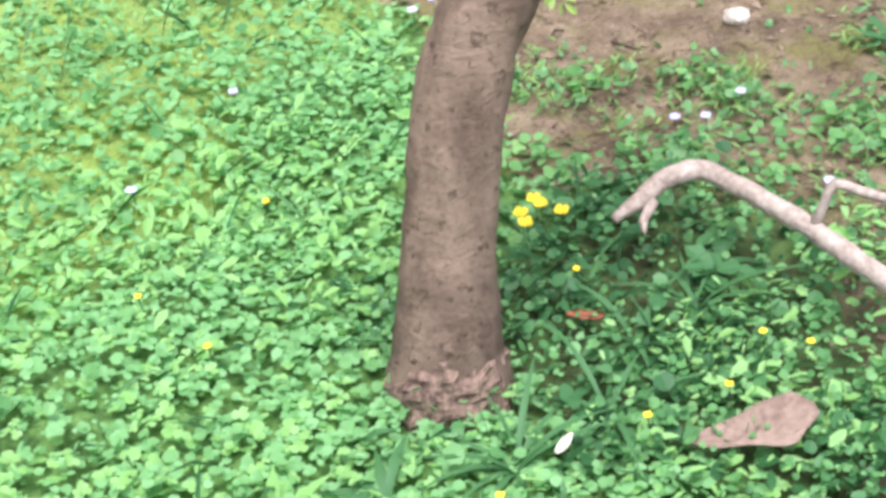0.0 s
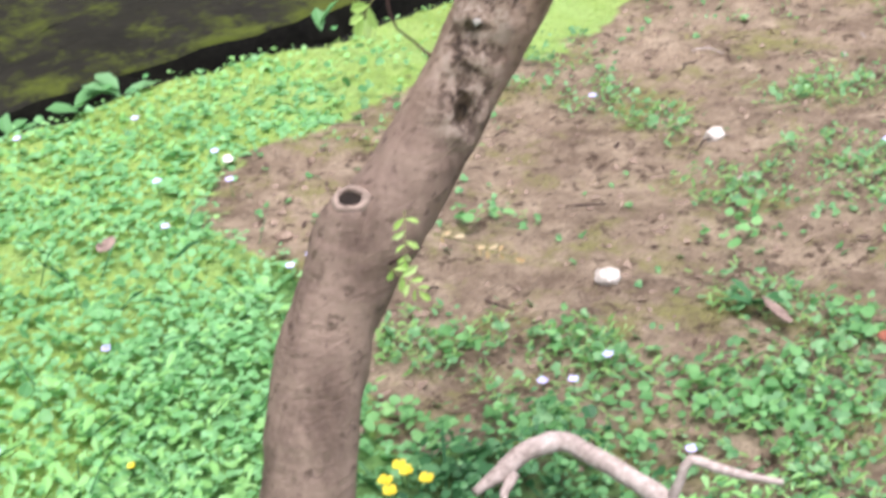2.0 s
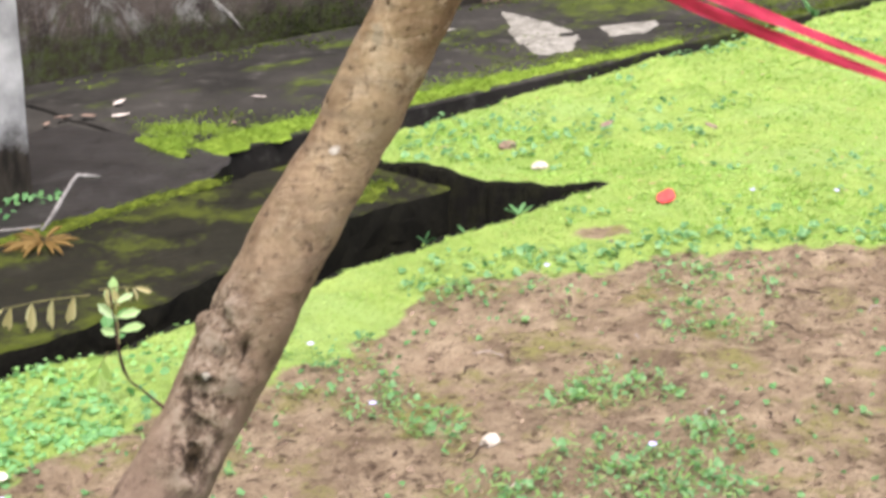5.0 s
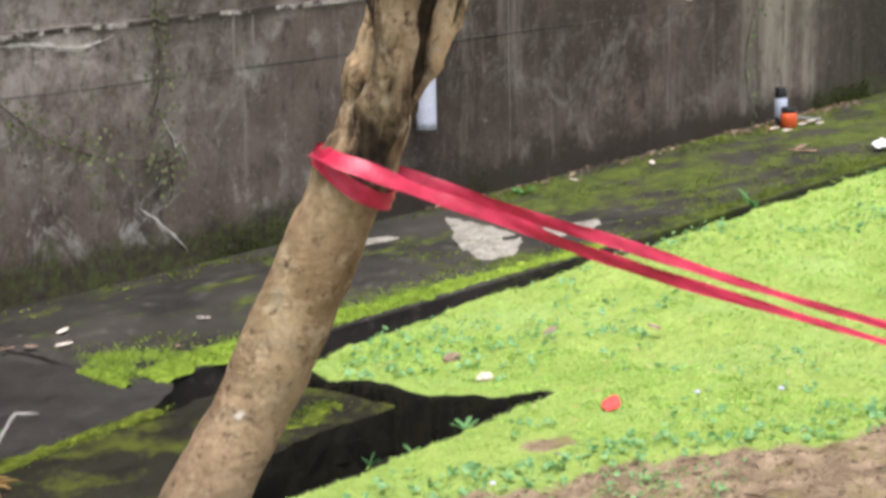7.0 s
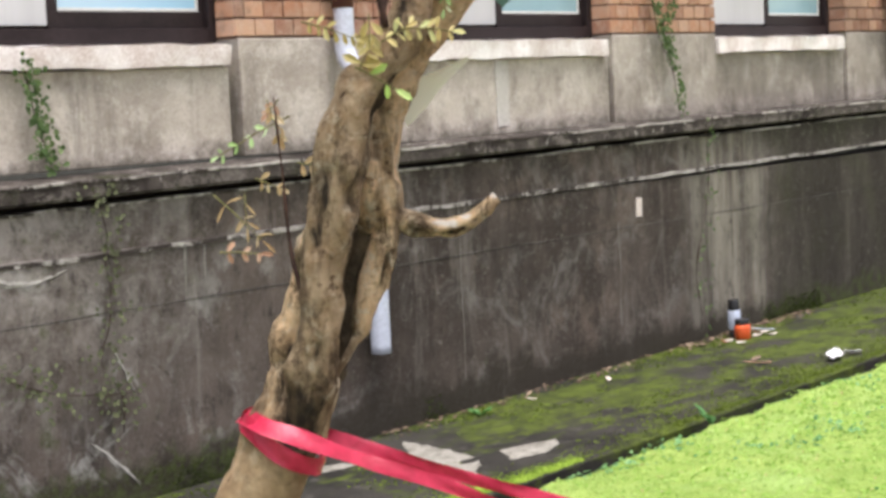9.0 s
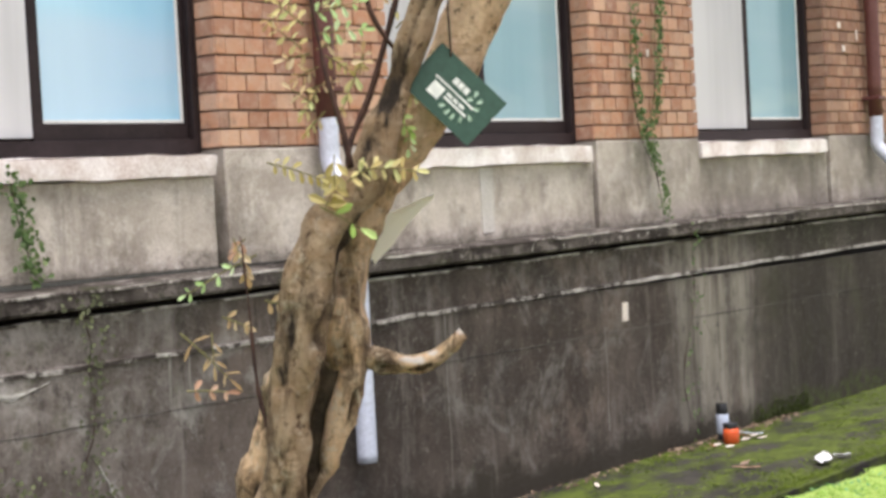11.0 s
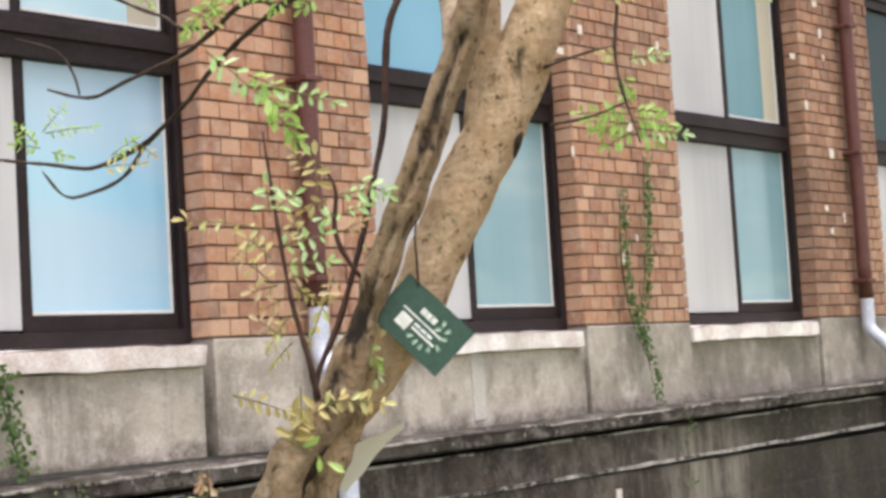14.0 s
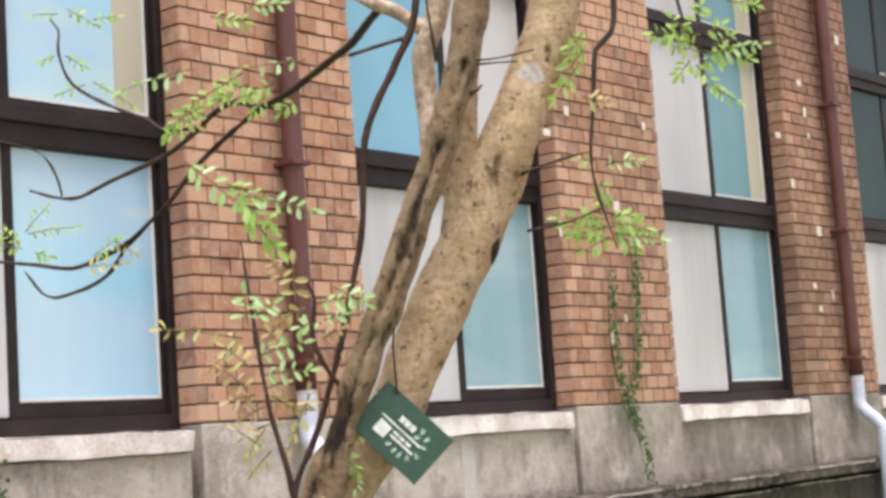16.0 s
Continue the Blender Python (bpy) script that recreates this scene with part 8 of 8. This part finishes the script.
def grass_tuft(x, y, n, ln, w, label, material=M_GRASS):
    """Arching blades that spring from one root and bend over."""
    thing = empty("grass_tuft", (x, y, 0.0), label, "grass")
    for a in rng.uniform(0, 6.283, n):
        k, rise, bend = ln * rng.uniform(0.6, 1.15), rng.uniform(0.5, 1.1), rng.uniform(0.7, 1.3)
        v, f = [], []
        turn = np.array((math.cos(a), math.sin(a), 0))
        side = np.array((-math.sin(a), math.cos(a), 0))
        for i in range(7):
            u = i / 6
            c = np.array((x, y, 0.004)) + k * (turn * u * (0.55 + 0.35 * u) + np.array((0, 0, 1)) * (rise * u - bend * 0.62 * u * u) * 0.8)
            half = 0.5 * w * (0.55 + 0.9 * u if u < 0.5 else 2.0 * (1 - u) + 0.02)
            v += [c - side * half + (0, 0, 0.25 * half), c, c + side * half + (0, 0, 0.25 * half)]
            if i:
                b = 3 * i
                f += [(b - 3, b - 2, b + 1, b), (b - 2, b - 1, b + 2, b + 1)]
        under(part("blade", (v, f, material, True)), thing)
    return thing


rosette("broad_grass", 0.62, 1.0, 0.005, 9, 0.06, 0.014, M_YOUNG, "tuft of broad grass blades in the clover")
grass_tuft(0.985, 0.985, 8, 0.10, 0.007, "tuft of arching grass between dark weeds")
grass_tuft(0.70, 0.965, 7, 0.08, 0.010, "low tuft of grass in the clover")
grass_tuft(1.12, 1.02, 7, 0.09, 0.008, "tuft of grass behind the dead branch")
grass_tuft(0.90, 0.925, 12, 0.105, 0.006, "tuft of arching grass at the foot of the trunk")
grass_tuft(1.06, 0.985, 11, 0.11, 0.0065, "tuft of arching grass under the dead branch")
grass_tuft(0.80, 0.925, 13, 0.11, 0.0065, "tuft of grass before the trunk")
rosette("weed", 1.58, 1.20, 0.004, 8, 0.04, 0.02, M_DARKWEED, "dark upright weed on the bare earth", 0.9)
rosette("weed", 1.10, 1.0, 0.02, 9, 0.036, 0.027, M_DARKWEED, "dark broad-leaved weed beside the dead branch", 0.4)
rosette("weed", 1.27, 2.30, 0.0, 4, 0.06, 0.05, M_WEED, "broad three-lobed leaf at the edge of the drain", 0.5)
rosette("weed", 1.335, 2.28, 0.012, 5, 0.055, 0.042, M_TUFT, "large pale lobed leaf at the edge of the drain", 0.5)
rosette("weed", 1.17, 2.35, -0.03, 4, 0.055, 0.04, M_WEED, "broad-leaved weed at the edge of the drain", 0.5)
rosette("weed", 1.76, 2.34, 0.0, 2, 0.06, 0.03, M_WEED, "upright weed at the edge of the drain", 1.2)
rosette("weed", 2.9, 2.42, -0.06, 6, 0.04, 0.016, M_WEED, "small weed in the drain", 0.8)
rosette("weed", 2.55, 2.36, -0.03, 5, 0.04, 0.006, M_GRASS, "thin weed at the drain edge", 1.4)
rosette("weed", 2.68, 2.36, -0.05, 5, 0.04, 0.01, M_WEED, "thin weed at the drain edge", 1.2)
rosette("withered_weed", 1.93, 2.83, 0.012, 17, 0.085, 0.010, M_STRAW, "withered straw-brown weed on the mossy slab", 0.12)
rosette("weed", 5.6, 3.38, -0.1, 4, 0.10, 0.04, M_WEED, "broad upright weed in the gutter", 1.6)
rosette("weed", 5.45, 4.42, STRIP_Z, 7, 0.06, 0.04, M_WEED, "small weed at the foot of the wall", 0.7)
rosette("weed", 4.3, 4.40, STRIP_Z, 7, 0.05, 0.035, M_WEED, "small weed at the foot of the wall", 0.7)
ax = rng.uniform(1.4, 2.15, 120)
stuff("creeping_weed", leaves(np.stack([ax, 3.105 + 0.022 * rng.standard_normal(120), 0.005 + 0.02 * rng.random(120)], -1), rng.standard_normal((120, 3)), np.tile((0, -0.5, 1.0), (120, 1)), rng.uniform(0.012, 0.024, 120), rng.uniform(0.010, 0.02, 120)), M_WEED, "creeping weed round the foot of the post")


# ---- creepers on the walls ----
def creeper(points, n, size, spread, name, label, material=M_IVY):
    c, _ = spline(points, [1] * len(points), 0.02)
    v = empty(name, tuple(c[-1]), label, "creeper")
    under(part("stem", (*tube(points, [0.0022] * len(points), 6, 0.04, 0.003, 12.0), M_TWIG)), v)
    k = rng.integers(0, len(c), n)
    b = c[k] + np.stack([spread * rng.standard_normal(n), -0.012 - 0.02 * rng.random(n), spread * rng.standard_normal(n)], -1)
    ln = size * rng.uniform(0.6, 1.3, n)
    under(part("foliage", (*leaves(b, np.stack([rng.standard_normal(n), -0.4 * np.ones(n), rng.standard_normal(n) - 0.4], -1), np.tile((-0.4, -1.0, 0.3), (n, 1)), ln, ln * 0.9), material)), v)


creeper([(7.39, 4.60, 2.35), (7.35, 4.60, 1.95), (7.31, 4.60, 1.66), (7.24, 4.60, 1.53), (7.30, 4.59, 1.3), (7.33, 4.58, 1.10)], 420, 0.022, 0.017, "creeper", "thin ivy creeper climbing the brick pier")
creeper([(7.15, 4.60, 2.17), (7.13, 4.60, 1.85), (7.17, 4.60, 1.55), (7.26, 4.59, 1.36)], 240, 0.024, 0.016, "creeper", "thin ivy creeper on the brick pier")
creeper([(7.40, 4.47, 1.03), (7.40, 4.47, 0.67), (7.3, 4.485, 0.3), (7.36, 4.485, 0.0)], 70, 0.018, 0.03, "creeper", "sparse creeper hanging down the plinth")
creeper([(3.49, 4.60, 1.39), (3.52, 4.61, 1.25), (3.56, 4.60, 1.09)], 170, 0.022, 0.024, "creeper", "green creeper below the window sill")
creeper([(3.60, 4.45, 1.03), (3.676, 4.47, 0.85), (3.676, 4.49, 0.758), (3.691, 4.49, 0.64), (3.673, 4.49, 0.51), (3.633, 4.49, 0.409), (3.713, 4.49, 0.277), (3.707, 4.49, 0.15)], 170, 0.017, 0.034, "creeper", "sparse withered creeper trailing down the plinth", M_DULLIVY)
creeper([(3.07, 4.49, 0.555), (3.147, 4.49, 0.484), (3.27, 4.49, 0.405), (3.414, 4.49, 0.34), (3.568, 4.49, 0.305), (3.763, 4.49, 0.281)], 170, 0.018, 0.04, "creeper", "sparse withered creeper across the plinth", M_DULLIVY)


# ---- bricks ----
def make_piers():
    """Header-bond piers: each visible brick a piece of its own, with raked joints."""
    course, head, joint = 0.0695, PIER_W / 9.5, 0.0085
    me_half = box(-head / 2 + 0.003, head / 2 - 0.003, 0.0, 0.03, joint / 2, course - joint / 2, M_BRICK, 0.003)
    me_close = box(-head / 4 + 0.003, head / 4 - 0.003, 0.0, 0.03, joint / 2, course - joint / 2, M_BRICK, 0.003)
    me_side = box(0.0, 0.03, -0.105, -joint / 2, joint / 2, course - joint / 2, M_BRICK, 0.003)
    for k in range(0, 4):
        x0 = PIER_X0 + PERIOD * k
        pier = structure(f"wall_pier_{k + 1}", box(x0 + 0.012, x0 + PIER_W - 0.012, PIER_Y + 0.014, BACK_Y, SILL_Z - 0.004, TOP_Z, M_MORTAR, 0.002), "orange-red brick pier between the windows", "brick pier")
        rows = int((TOP_Z - SILL_Z) / course)
        count = 0
        spare = []
        for r in range(rows):
            z = SILL_Z + r * course
            x = x0
            odd = r % 2
            n = 10
            for i in range(n):
                small = i == (0 if odd else n - 1)
                w = head / 2 if small else head
                place = (x + w / 2 + 0.0007 * rng.standard_normal(), PIER_Y + 0.0018 * rng.standard_normal(), z)
                x += w
                if count < 270 and k < 3:
                    b = new("brick", me_close if small else me_half)
                    b.parent = pier
                    b.matrix_world = pose(*place, 0, 0, 0.5 * rng.standard_normal())
                    count += 1
                else:
                    spare.append((place, w))
            if k < 3 and r < 26:
                b = new("brick", me_side)
                b.parent = pier
                b.matrix_world = pose(x0 - 0.001, PIER_Y + 0.112 + 0.0 * odd, z)
            else:
                spare.append(((x0 + 0.02, PIER_Y + 0.06, z), None))
        pieces = []
        for (a, b, c), w in spare:
            if w is None:
                q = (a - 0.02, a + 0.01, b - 0.053, b + 0.05, c + joint / 2, c + course - joint / 2)
            else:
                q = (a - w / 2 + joint / 2, a + w / 2 - joint / 2, b, b + 0.03, c + joint / 2, c + course - joint / 2)
            vv = [(q[i], q[2 + j], q[4 + m]) for m in (0, 1) for i, j in ((0, 0), (1, 0), (1, 1), (0, 1))]
            pieces.append((vv, [(0, 3, 2, 1), (4, 5, 6, 7), (0, 1, 5, 4), (1, 2, 6, 5), (2, 3, 7, 6), (3, 0, 4, 7)]))
        if pieces:
            rest = part("upper_bricks", (*joined(*pieces), M_BRICK), pier, kind="stuff")
    # pale patches on a few bricks
    for i, (x, z) in enumerate(((6.92, 2.94), (6.80, 2.32), (7.62, 2.94), (7.29, 2.48), (9.42, 3.41), (9.47, 3.22), (9.50, 3.08), (9.23, 2.75), (9.09, 3.05), (9.50, 2.47), (9.39, 2.14), (9.62, 2.07), (9.44, 2.00), (10.00, 3.76), (6.73, 2.82), (7.17, 1.79), (7.31, 1.91))):
        tagged(part("paint_patch", box(x, x + 0.04 + 0.02 * math.sin(5 * i), PIER_Y - 0.007, PIER_Y, z, z + 0.05 + 0.015 * math.sin(3 * i), M_PALE, 0.003, 0.003, 2, i)), "pale chipped patch on the brick pier", "patch", "pale patches")


make_piers()


# ---- the slope of the garden ----
UPRIGHT = ("wall", "window", "downpipe", "creeper", "paint_patch", "camera", "sun")
bpy.context.view_layer.update()
for ob in list(scene.objects):
    if ob.parent is None and not ob.name.startswith(UPRIGHT):
        ob.matrix_world = SLOPE @ ob.matrix_world
